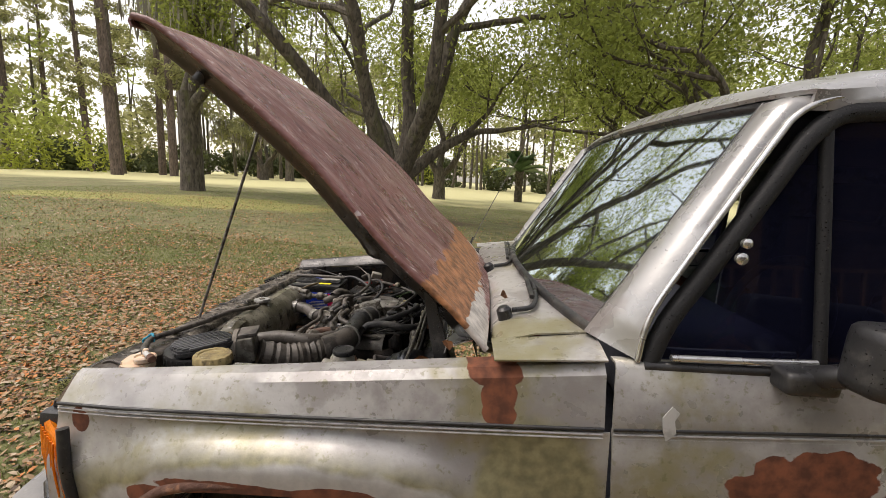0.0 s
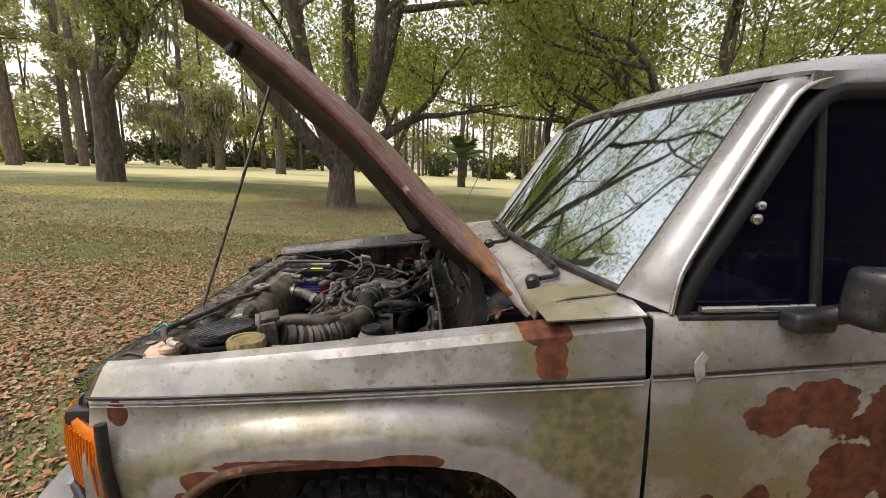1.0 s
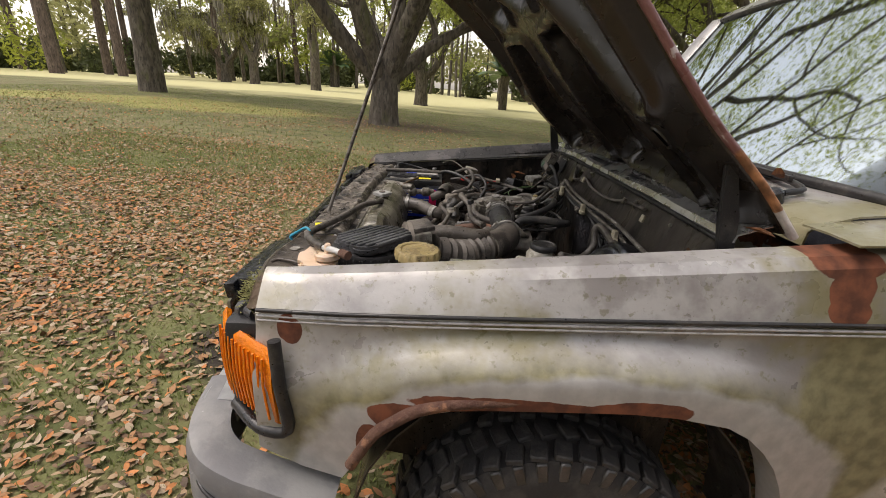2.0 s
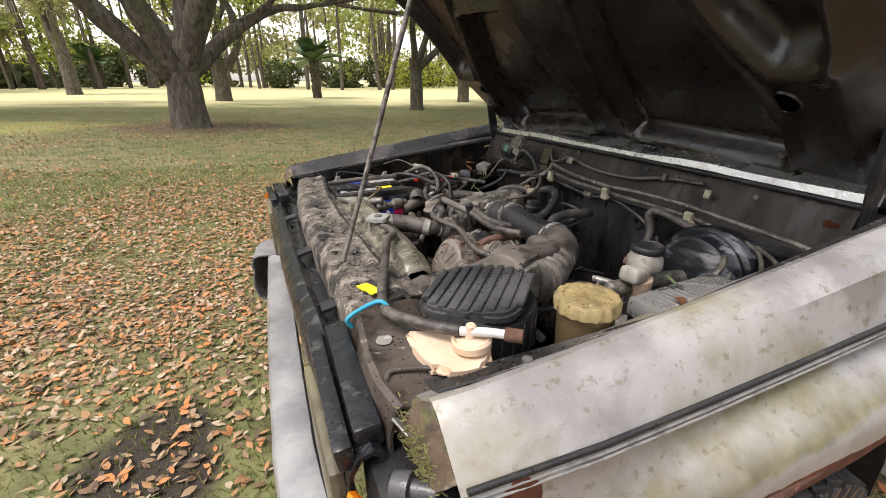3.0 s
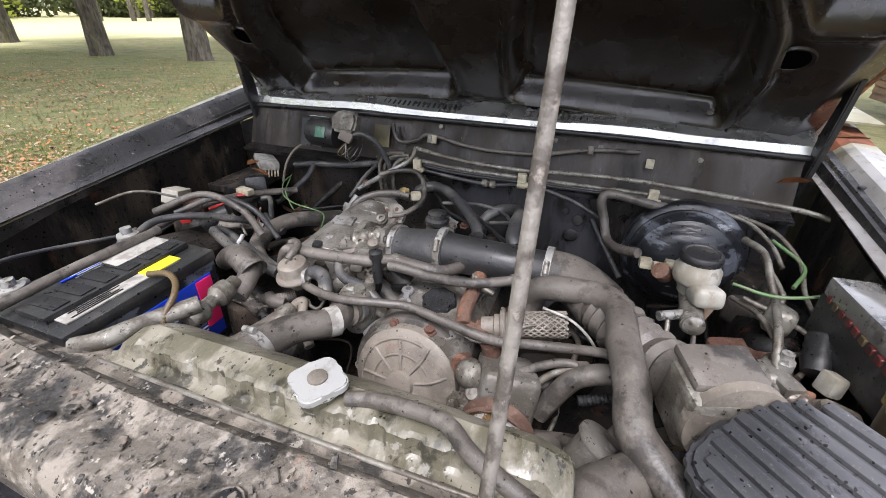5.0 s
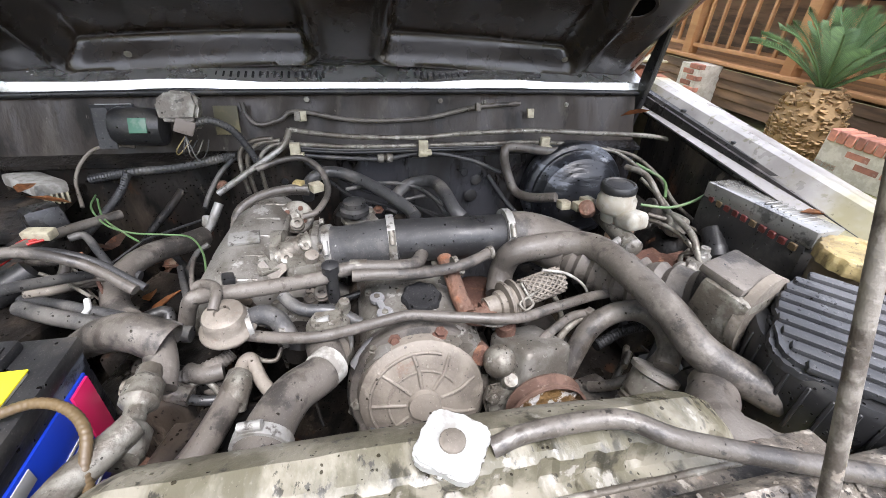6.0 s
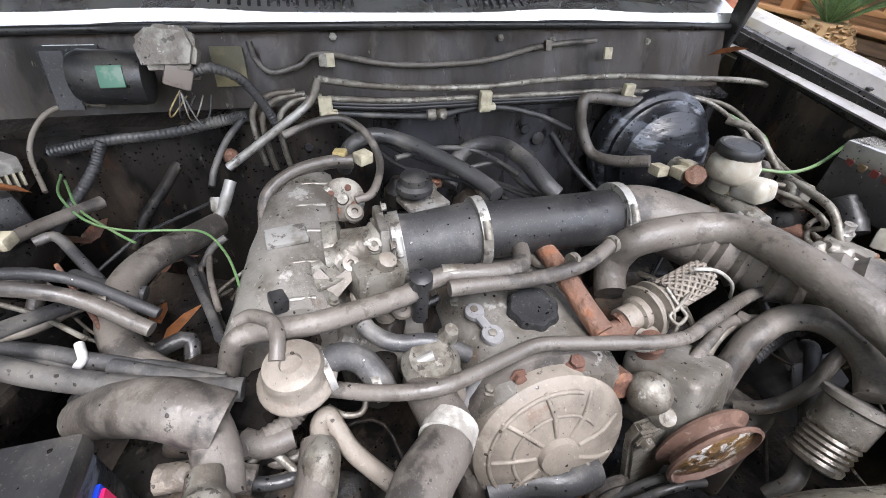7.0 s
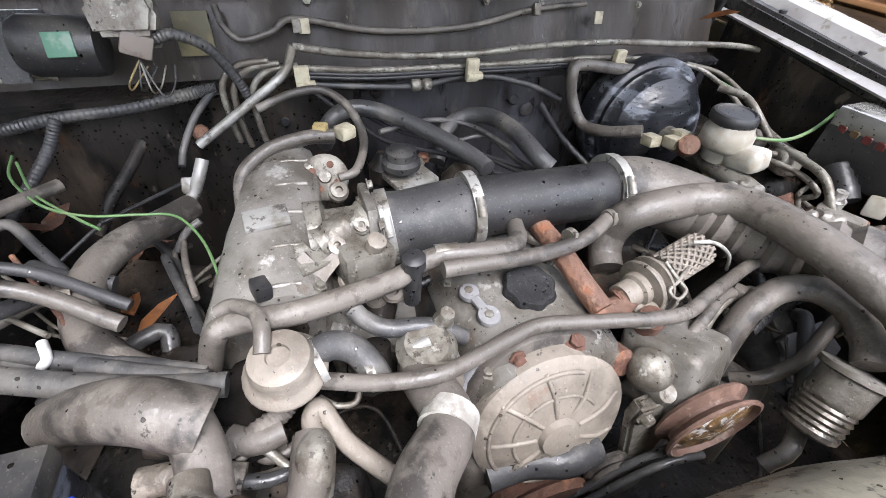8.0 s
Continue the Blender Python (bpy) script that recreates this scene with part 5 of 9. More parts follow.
part("filler_panel", wobble(rbox((-0.712, 2.72, 0.876), (0.055, 0.86, 0.008), 0.003, (0, 8, 0)), 0.003, 15), M["mud"], car, "thin mud-covered shroud plate")
for (x, y, r) in ((-0.794, 2.642, 0.011), (-0.808, 2.605, 0.011), (-0.805, 2.494, 0.006), (-0.80, 2.33, 0.006), (-0.79, 2.87, 0.006), (-0.78, 3.02, 0.007)):
    part("bolt_hole", lathe([(r, 0), (r * 1.15, 0.0025), (r, 0.0032)], (x, y, 0.9025), (0, 0, 1), 14), M["capblack"], sup)
    part("hole_rim", lathe([(r * 1.1, -0.001), (r * 1.25, 0.0025), (r * 1.35, 0.0026), (r * 1.5, 0.0)], (x, y, 0.9025), (0, 0, 1), 14), M["mud"], sup)

rng = np.random.default_rng(3)
bm = bmesh.new()
for k in range(520):
    y = rng.uniform(2.24, 3.26)
    x = lip_x(y) + rng.uniform(0.006, 0.098)
    h = rng.uniform(0.0012, 0.004) if k % 9 else rng.uniform(0.004, 0.008)
    rbox((x, y, 0.904 + h * 0.1), (h * 1.9, h, h * 0.35), h * 0.12, (rng.uniform(-20, 20), rng.uniform(-20, 20), rng.uniform(0, 180)), bm=bm, seg=1)
solid("dirt_crumbs", bm, M["mud"], "flakes of dried mud and bark on the radiator support", "debris", kind="stuff")

# radiator
rad = part("radiator", rbox((-0.665, 2.645, 0.62), (0.035, 0.56, 0.46), 0.006), M["black"], car, "old radiator with a blotched top tank")
rows = []
for k in range(113):
    f = k / 112
    y = 2.375 + 0.55 * f
    rib = 0.0028 if (k % 8) < 5 else -0.001
    back = float(np.interp(y, [2.375, 2.42, 2.5, 2.6], [-0.034, -0.019, -0.004, 0.0]))
    e = min(1, 14 * f, 14 * (1 - f)) ** 0.5
    top = 0.879 + 0.026 * e
    rows.append([(-0.705, y, 0.872), (-0.704, y, 0.879), (-0.692, y, 0.8795), (-0.687 - rib, y, 0.883), (-0.683 - rib, y, top - 0.004), (-0.678, y, top + rib * 0.15), (-0.652, y, top + 0.002), (-0.634, y, top - 0.01), (-0.618 + back * 0.7, y, top - 0.024), (-0.604 + back, y, 0.85), (-0.598 + back, y, 0.826), (-0.598 + back, y, 0.77)])
part("top_tank", wobble(grid(rows, thick=0.003), 0.0012, 25), M["radtank"], rad, "brown-green radiator tank with pale stains", 30)
part("tank_lip", tube([(-0.704, 2.37, 0.878), (-0.706, 2.65, 0.879), (-0.704, 2.93, 0.878)], 0.0035, seg=6, n=4), M["galv"], rad)
cap = part("radiator_cap", plate([(0.0285 * (1 + 0.14 * math.cos(4 * a)) * math.cos(a), 0.0285 * (1 + 0.14 * math.cos(4 * a)) * math.sin(a)) for a in (2 * math.pi * k / 32 for k in range(32))], (-0.668, 2.638, 0.913), (1, 0.2, 0), (-0.2, 1, 0), 0.01, 0.002), M["bright"], rad, "bare metal radiator cap")
part("cap_button", lathe([(0.0105, 0), (0.0105, 0.0035), (0.007, 0.005)], (-0.668, 2.638, 0.922), (0, 0, 1), 14), M["clay"], cap)
part("filler_neck", lathe([(0.022, 0), (0.022, 0.02), (0.027, 0.022)], (-0.668, 2.638, 0.893), (0, 0, 1), 16), M["radtank"], rad)
part("overflow_hose", tube([(-0.668, 2.605, 0.905), (-0.664, 2.57, 0.912), (-0.672, 2.5, 0.923), (-0.7, 2.457, 0.924), (-0.735, 2.36, 0.918), (-0.767, 2.271, 0.918), (-0.784, 2.19, 0.921), (-0.755, 2.127, 0.926), (-0.717, 2.075, 0.933)], 0.0085, seg=10, n=8), M["dust"], car, "dusty grey overflow hose")
part("hose_end", tube([(-0.717, 2.075, 0.933), (-0.69, 2.05, 0.938), (-0.665, 2.03, 0.938)], 0.0065, seg=8, n=4), M["white"], car, "white plastic hose connector")
part("hose_sleeve", tube([(-0.672, 2.037, 0.938), (-0.655, 2.022, 0.938)], 0.0095, seg=8, n=2), M["rust"], car)
part("cable_tie", tube([(-0.832, 2.223, 0.885), (-0.838, 2.222, 0.9), (-0.822, 2.22, 0.912), (-0.79, 2.2, 0.932), (-0.775, 2.185, 0.915)], 0.0035, seg=6, n=6), M["cyan"], car, "turquoise plastic tie round the hose")
part("yellow_tag", plate([(-0.025, -0.009), (-0.004, -0.011), (0.0, -0.008), (0.02, -0.01), (0.023, 0.008), (0.004, 0.011), (-0.02, 0.01)], (-0.785, 2.29, 0.909), (0.35, -0.93, 0), (0.93, 0.35, 0.06), 0.0015), M["yellow"], car, "bright yellow paper tag")

# grille beam: sagging black plastic, headlamp panels
rows = []
for k in range(49):
    f = k / 48
    y = 2.0 + 1.34 * f
    bow = 0.05 * (1 - (2 * f - 1) ** 2)
    j = 0.005 * noise.noise(Vector((y * 16, 3, 0))) + 0.004 * noise.noise(Vector((y * 45, 8, 0)))
    xf = -0.857 - bow * 0.3
    rows.append([(xf - 0.03, y, 0.79), (xf - 0.036, y, 0.81 + j), (xf - 0.034, y, 0.836 + j), (xf - 0.022, y, 0.856 + j), (xf - 0.004, y, 0.862 + j), (xf + 0.008, y, 0.853), (xf + 0.01, y, 0.82)])
grille = part("grille", grid(rows, thick=0.006), M["seal"], car, "sun-cracked black plastic grille top", 50)
for y0, y1 in ((2.01, 2.25), (3.13, 3.33)):
    part("lamp_housing", rbox((-0.857, (y0 + y1) / 2 + 0.005, 0.866), (0.034, y1 - y0, 0.032), 0.005, (0, -4, -2 if y0 < 2.5 else 2)), M["seal"], grille, "glossy black headlamp housing")
    part("housing_ridge", rbox((-0.888, (y0 + y1) / 2 + 0.005, 0.856), (0.022, y1 - y0 + 0.02, 0.034), 0.005, (0, -8, -1.5 if y0 < 2.5 else 1.5)), M["seal"], grille)
for k in range(3):
    part("grille_tab", rbox((-0.862 + 0.02 * abs(k - 2.5) / 2.5, 2.36 + 0.29 * k, 0.858), (0.04, 0.035, 0.008), 0.003, (0, -12, 6 * math.sin(3 * k))), M["plastic"], grille)
part("air_seal", wobble(grid([[(-0.862 - 0.02 * (1 - (2 * f - 1) ** 2), 2.05 + 1.22 * f, 0.835), (-0.835 - 0.03 * (1 - (2 * f - 1) ** 2), 2.05 + 1.22 * f, 0.84), (-0.79 - 0.04 * (1 - (2 * f - 1) ** 2), 2.05 + 1.22 * f, 0.832)] for f in (k / 30 for k in range(31))], thick=0.004), 0.009, 22), M["seal"], grille, "crumpled black air seal")
for y0 in (2.13, 3.25):
    part("headlamp", rbox((-0.902, y0, 0.745), (0.02, 0.22, 0.16), 0.012), M["fogged"], grille, "fogged brown-stained headlamp glass")

# bumper: aluminium beam with grey plastic end caps
rows = []
for k in range(41):
    f = k / 40
    y = 1.98 + 1.42 * f
    x = float(np.interp(y, [1.98, 2.28, 2.5, 2.8, 3.33, 3.4], [-0.97, -0.98, -0.974, -0.962, -0.931, -0.926])) + 0.0015 * noise.noise(Vector((y * 14, 2, 0)))
    rows.append([(x + 0.066, y, 0.545), (x + 0.066, y, 0.596), (x + 0.063, y, 0.6), (x + 0.002, y, 0.6), (x - 0.005, y, 0.592), (x - 0.008, y, 0.53), (x - 0.006, y, 0.47), (x + 0.006, y, 0.462), (x + 0.05, y, 0.462)])
bumper = part("bumper", grid(rows, thick=0.004), M["bumper"], car, "scuffed aluminium front bumper beam", 50)
for (x, y) in ((-0.936, 2.966), (-0.936, 2.55), (-0.945, 2.81), (-0.95, 2.42), (-0.93, 2.24), (-0.915, 2.17), (-0.925, 2.12), (-0.93, 3.15)):
    part("bolt_hole", lathe([(0.006, 0), (0.007, 0.0015)], (x, y, 0.6005), (0, 0, 1), 10), M["black"], bumper)
for f in (lambda p: p, lambda p: (p[0], 2 * YC - p[1], p[2])):
    prof = [(0.0, 0.606), (0.02, 0.6), (0.03, 0.57), (0.024, 0.545), (0.03, 0.53), (0.034, 0.48), (0.024, 0.435), (0.0, 0.42), (-0.03, 0.42)]
    pathc = [(-0.97, 2.06), (-0.95, 1.94), (-0.91, 1.865), (-0.85, 1.835), (-0.77, 1.826), (-0.65, 1.824)]
    rows = []
    for i, (px, py) in enumerate(spline([(a, b, 0) for a, b in pathc], 4)[k][:2] for k in range(21)):
        f2 = i / 20
        ang = math.radians(180 + 90 * min(1, f2 * 1.7))
        nx, ny = math.cos(ang), math.sin(ang)
        drop = 0.115 * max(0, f2 - 0.3) ** 1.2
        shrink = 1 - 0.5 * max(0, f2 - 0.75) * 4 * 0.35
        row = []
        for o, z in [(-0.06, 0.6)] + prof:
            zz = 0.51 + (z - 0.51) * shrink - drop
            row.append(f((px + nx * o, py + ny * o, zz)))
        rows.append(row)
    part("bumper_cap", grid(rows, thick=0.005), M["bumpcap"], bumper, "grey plastic bumper end cap", 50)
    part("cap_groove", tube([f((q.x - 0.005 + 0.004, q.y - 0.03 if k > 6 else q.y - 0.012, 0.535 - 0.115 * max(0, k / 20 - 0.3) ** 1.2)) for k, q in enumerate(spline([(a, b, 0) for a, b in pathc], 4)) if 6 < k < 20], 0.004, seg=5, n=1), M["black"], bumper)

# corner lamps, torn fender nose
for s, f in ((0, lambda p: p), (1, lambda p: (p[0], 2 * YC - p[1], p[2]))):
    out = []
    for k in range(9):
        a = k / 8
        x, y = -0.895 + 0.14 * a, 1.99 - 0.125 * a ** 0.6
        out.append([f((x, y, 0.828 - 0.012 * a)), f((x - 0.006, y - 0.006, 0.818 - 0.012 * a)), f((x - 0.008, y - 0.008, 0.74)), f((x - 0.004, y - 0.006, 0.66)), f((x + 0.004, y, 0.652))])
    lamp = part("corner_lamp", grid(out, thick=0.012), M["amber"], car, "orange corner indicator lens", 50)
    for k in range(12):
        a = 0.08 + 0.075 * k
        x, y = -0.895 + 0.14 * a, 1.99 - 0.125 * a ** 0.6
        part("lens_ridge", tube([f((x - 0.009, y - 0.009, 0.81 - 0.012 * a)), f((x - 0.0115, y - 0.0115, 0.74)), f((x - 0.007, y - 0.009, 0.665))], 0.0025, seg=5, n=2), M["amber"], lamp)
    part("lamp_frame", tube([f((-0.755, 1.868, 0.835)), f((-0.748, 1.858, 0.74)), f((-0.742, 1.862, 0.645)), f((-0.8, 1.87, 0.64)), f((-0.87, 1.93, 0.643))], 0.012, seg=8, n=4), M["black"], lamp, "black lamp surround")
    part("lamp_bucket", rbox(f((-0.80, 1.98, 0.74)), (0.14, 0.13, 0.2), 0.02), M["black"], lamp)
    part("bulb_holder", lathe([(0.016, 0), (0.018, 0.012), (0.018, 0.02), (0.011, 0.022), (0.011, 0.05)], f((-0.85, 1.965, 0.842)), (0.7, -0.6 if s == 0 else 0.6, 0.1), 12), M["greyplastic"], lamp)
    nose = []
    for q in np.linspace(0, 1, 19):
        y = 2.026 - 0.112 * q
        zt = float(np.interp(y, [1.905, 1.946, 1.962, 1.976, 1.986, 2.004, 2.033], [0.866, 0.905, 0.919, 0.925, 0.922, 0.906, 0.892]))
        zb = 0.852 + 0.004 * q + 0.014 * noise.noise(Vector((y * 60, 3, 1)))
        line = spline([(-0.797, y, zt), (-0.812, y + 0.002, zt - 0.006), (-0.824, y + 0.004, zt * 0.6 + zb * 0.4), (-0.829 + 0.012 * q, y + 0.006, zt * 0.25 + zb * 0.75), (-0.823 + 0.012 * q, y + 0.006, zb)], 3)
        nose.append([f(p + noise.noise_vector(p * 55) * 0.0055 * min(1.0, 0.15 + k / 4)) for k, p in enumerate(line)])
    part("torn_nose", wobble(grid(nose, thick=0.002), 0.004, 30), M["mossy"], car, "crumpled fender nose with moss and rust", 50)
part("bare_bracket", wobble(rbox((-0.829, 1.988, 0.893), (0.016, 0.03, 0.003), 0.001, (10, 35, 20)), 0.003, 60), M["chrome"], car, "scrap of bare bent metal")
rngm = np.random.default_rng(21)
bm = bmesh.new()
for k in range(420):
    p = Vector((-0.818 - 0.012 * rngm.uniform(), 1.958 + rngm.normal() * 0.022, 0.888 + rngm.normal() * 0.013))
    d = Vector((-0.7 + rngm.normal() * 0.6, -0.5 + rngm.normal() * 0.6, 0.6)).normalized() * 0.007
    o = d.orthogonal().normalized() * 0.0012
    vs = [bm.verts.new(c) for c in (p - o, p + o, p + d)]
    bm.faces.new(vs)
part("moss_tuft", bm, M["leaf_olive"], car, "tuft of green moss")

# wheels
def wheel(x, y, side, r=0.335, tread=True):
    z = ground_z(x, y) + r - 0.006
    o = (0, side, 0)
    tyre = lathe([(0.175, -0.1), (0.24, -0.115), (r - 0.035, -0.112), (r - 0.012, -0.1), (r - 0.006, -0.06), (r - 0.006, 0.06), (r - 0.012, 0.1), (r - 0.035, 0.112), (0.24, 0.115), (0.175, 0.1), (0.165, 0.0)], (x, y, z), o, 64)
    w = part("wheel", tyre, M["tyre"], car, "all-terrain tyre with chunky tread")
    for k in range(44 if tread else 0):
        a = 2 * math.pi * k / 44
        for row, ax in ((0, 0.085), (1, 0.03), (2, -0.03), (3, -0.085)):
            b = a + (0.07 if row in (1, 3) else 0.0)
            rr = r - 0.002
            part("tread_block", rbox((x + rr * math.cos(b), y + side * ax, z + rr * math.sin(b)), (0.014, 0.046, 0.034), 0.003, (0, -math.degrees(b), 14 * (1 if row % 2 else -1)), seg=1), M["tyre"], w)
        part("shoulder_lug", rbox((x + (r - 0.03) * math.cos(a), y + side * 0.108, z + (r - 0.03) * math.sin(a)), (0.046, 0.012, 0.022), 0.003, (0, -math.degrees(a), 0), seg=1), M["lug"], w)
    for k in range(8):
        a = math.radians(60 + 8 * k)
        if k != 4:
            part("sidewall_mark", rbox((x + 0.208 * math.cos(a), y + side * 0.108, z + 0.208 * math.sin(a)), (0.022, 0.012, 0.018), 0.001, (0, -math.degrees(a), 0), seg=1), M["galv"], w, "raised white sidewall lettering, unreadable")
    part("rim", lathe([(0.175, 0.08), (0.18, 0.1), (0.168, 0.09), (0.15, 0.05), (0.1, 0.06), (0.06, 0.085), (0.03, 0.09)], (x, y, z), o, 32), M["bumper"], w, "dull alloy rim")


wheel(-0.21, 1.955, -1)
wheel(-0.21, 2 * YC - 1.955, 1, tread=False)
wheel(2.45, 1.955, -1, tread=False)
wheel(2.45, 2 * YC - 1.955, 1, tread=False)

# ---- engine bay walls ----
rows = []
for k in range(33):
    f = k / 32
    y = 2.02 + 1.34 * f
    d = 0.012 * noise.noise(Vector((y * 6, 0, 0)))
    rows.append([(0.02, y, 0.45), (0.024 + d, y, 0.6), (0.03 + d, y, 0.75), (0.03, y, 0.86), (0.032, y, 0.885), (0.016, y, 0.892), (0.014, y, 0.9), (0.05, y, 0.906), (0.06, y, 0.93), (0.08, y, 0.985), (0.092, y, 1.012), (0.098, y, 1.016)])
firewall = part("firewall", grid([r[:8] for r in rows[:18]], thick=0.004), M["firewall"], car, "grey painted firewall streaked with oil and water", 50)
# far half: darker material that carries both the oil and the shade there
part("oily_firewall", grid([r[:8] for r in rows[17:]], thick=0.004), M["grimy"], car, "oily side of the firewall, with shade put into its darker colour", 50)
part("upper_firewall", grid([r[7:] for r in rows], thick=0.004), M["dustpanel"], car, "dusty brown upper firewall panel", 50)
rows = []
for j in range(41):
    u = j / 40
    y = 2.0 + 1.38 * u
    st = 0.006 * (1 / (1 + math.exp(-(0.16 - abs(u - 0.5)) * 60)) * -1 + 1 / (1 + math.exp(-(0.3 - abs(u - 0.5)) * 60)))
    rows.append([(0.09, y, 1.014 + st), (0.094, y, 1.03 + st), (0.112, y, 1.036 + st), (0.13, y, 1.043 + st), (0.16, y, 1.052)])
part("cowl_lip", grid(rows, thick=0.003), M["chrome"], car, "worn silver cowl lip", 50)
part("cowl_seal", tube([(0.086, 2.01, 1.008), (0.084, 2.3, 1.013), (0.084, 2.69, 1.014), (0.084, 3.1, 1.012), (0.086, 3.36, 1.006)], 0.006, seg=8, n=6), M["black"], car, "black rubber cowl seal")
for j in range(46):
    y = 2.33 + 0.62 * j / 45
    if 16 < j < 30:
        continue
    part("vent_slot", rbox((0.116, y, 1.0405), (0.02, 0.0045, 0.004), 0.001, (0, -22, 0), seg=1), M["black"], firewall)
part("bay_floor", wobble(grid([[(x, y, 0.47) for x in np.linspace(-0.7, 0.05, 12)] for y in np.linspace(2.03, 3.35, 16)], thick=0.004), 0.02, 5), M["grimy"], car, "greasy dark tray at the bottom of the bay")
for y, dy in ((2.06, 1), (3.32, -1)):
    part("strut_tower", wobble(rbox((-0.13, y + 0.02 * dy, 0.66), (0.3, 0.1, 0.3), 0.03, seg=3), 0.006, 8), M["grimy"], car)
part("cowl_shelf", wobble(rbox((-0.06, 3.27, 0.845), (0.2, 0.12, 0.02), 0.006), 0.006, 12), M["grimy"], car, "grimy shelf beside the firewall")


# ---- engine ----
def clamp(at, direction, r):
    """A worm-drive hose clamp with its screw."""
    c = part("hose_clamp", lathe([(r, -0.006), (r + 0.0022, -0.006), (r + 0.0022, 0.006), (r, 0.006)], at, direction, 28), M["steel"], car, "steel hose clamp")
    d = Vector(direction).normalized()
    o = Vector((-0.75, 0.2, 0.62))
    o = (o - d * o.dot(d)).normalized()
    p = Vector(at) + o * (r + 0.004)
    part("clamp_screw", tube([p - o.cross(d) * 0.011, p + o.cross(d) * 0.011], 0.005, seg=8, n=1), M["steel"], c)
    return c


def bolt(at, direction, r, parent, mat="galv", name="bolt"):
    return part(name, lathe([(r * 1.5, 0), (r * 1.5, r * 0.3), (r, r * 0.35), (r, r * 1.2), (r * 0.6, r * 1.35)], at, direction, 6), M[mat], parent)


engine = part("engine", wobble(rbox((-0.29, 2.62, 0.63), (0.36, 0.2, 0.3), 0.03, seg=3), 0.008, 9), M["grimy"], car, "dirty four-cylinder engine block")
# valve cover: rounded box with a bright front arch
rows = []
for k in range(15):
    f = k / 14
    x = -0.462 + 0.3 * f
    h = 0.006 * math.sin(f * 9)
    rows.append([(x, 2.538, 0.72), (x, 2.538, 0.775), (x, 2.545, 0.795 + h), (x, 2.565, 0.809 + h), (x, 2.6, 0.817), (x, 2.65, 0.817), (x, 2.68, 0.809), (x, 2.695, 0.795), (x, 2.702, 0.775), (x, 2.702, 0.72)])
rows = [[(rows[0][0][0] - 0.006, 2.62 + (p[1] - 2.62) * 0.9, p[2] - 0.012) for p in rows[0]]] + rows
part("valve_cover", grid(rows, thick=0.004), M["alu"], engine, "dusty aluminium valve cover", 50)
part("cover_rim", tube([(-0.448, 2.713, 0.775), (-0.438, 2.691, 0.795), (-0.429, 2.662, 0.803), (-0.429, 2.618, 0.806), (-0.431, 2.581, 0.803), (-0.432, 2.558, 0.79)], [0.011, 0.014, 0.015, 0.015, 0.014, 0.01], seg=14, n=6), M["dullsteel"], engine, "bright arched front of the valve cover")
part("oil_cap", lathe([(0.022, 0), (0.0285, 0.003), (0.029, 0.013), (0.026, 0.017), (0.02, 0.0175), (0.018, 0.0165), (0.004, 0.017)], (-0.374, 2.613, 0.815), (-0.12, 0, 1), 64, lobes=8, lobe=0.05), M["capblack"], engine, "black ridged oil filler cap")
eye = part("lifting_eye", lathe([(0.006, 0), (0.0115, 0), (0.0125, 0.003), (0.0115, 0.006), (0.006, 0.006)], (-0.396, 2.668, 0.817), (-0.1, 0, 1), 20), M["dullsteel"], engine, "small bare steel chain link")
part("eye_ring", lathe([(0.006, 0), (0.0105, 0), (0.0115, 0.003), (0.0105, 0.006), (0.006, 0.006)], (-0.362, 2.677, 0.818), (-0.1, 0, 1), 20), M["dullsteel"], eye)
part("eye_bar", rbox((-0.379, 2.6725, 0.8215), (0.018, 0.01, 0.005), 0.0015, (0, 0, 15)), M["dullsteel"], eye)
bolt((-0.396, 2.668, 0.819), (0, 0, 1), 0.005, engine)
bolt((-0.36, 2.677, 0.819), (0, 0, 1), 0.005, engine)
bolt((-0.43, 2.61, 0.813), (-0.2, 0, 1), 0.008, engine, "galv")
# timing cover facing forward: a domed disc with moulded ribs
tc = part("timing_cover", lathe([(0.084, -0.03), (0.087, 0.0), (0.084, 0.014), (0.076, 0.02), (0.05, 0.026), (0.022, 0.03), (0.02, 0.036), (0.012, 0.037)], (-0.475, 2.628, 0.742), (-0.93, 0.02, 0.3), 40), M["clay"], engine, "tan dusty timing belt cover")
part("cover_flange", lathe([(0.09, -0.03), (0.1, -0.028), (0.1, -0.008), (0.096, -0.002), (0.088, 0.0)], (-0.475, 2.628, 0.742), (-0.93, 0.02, 0.3), 40), M["dust"], engine)
mcov = axis_matrix((-0.475, 2.628, 0.742), (-0.93, 0.02, 0.3))
for k in range(9):
    a = 2 * math.pi * k / 9 + 0.3
    part("cover_rib", tube([mcov @ Vector((0.024 * math.cos(a), 0.024 * math.sin(a), 0.029)), mcov @ Vector((0.05 * math.cos(a), 0.05 * math.sin(a), 0.027)), mcov @ Vector((0.074 * math.cos(a + 0.06), 0.074 * math.sin(a + 0.06), 0.019))], 0.0028, seg=6, n=4), M["clay"], engine)
part("cover_ring", tube([mcov @ Vector((0.047 * math.cos(a), 0.047 * math.sin(a), 0.0268)) for a in (0.6 + 5.1 * k / 30 for k in range(31))], 0.002, seg=6, n=1), M["clay"], engine)
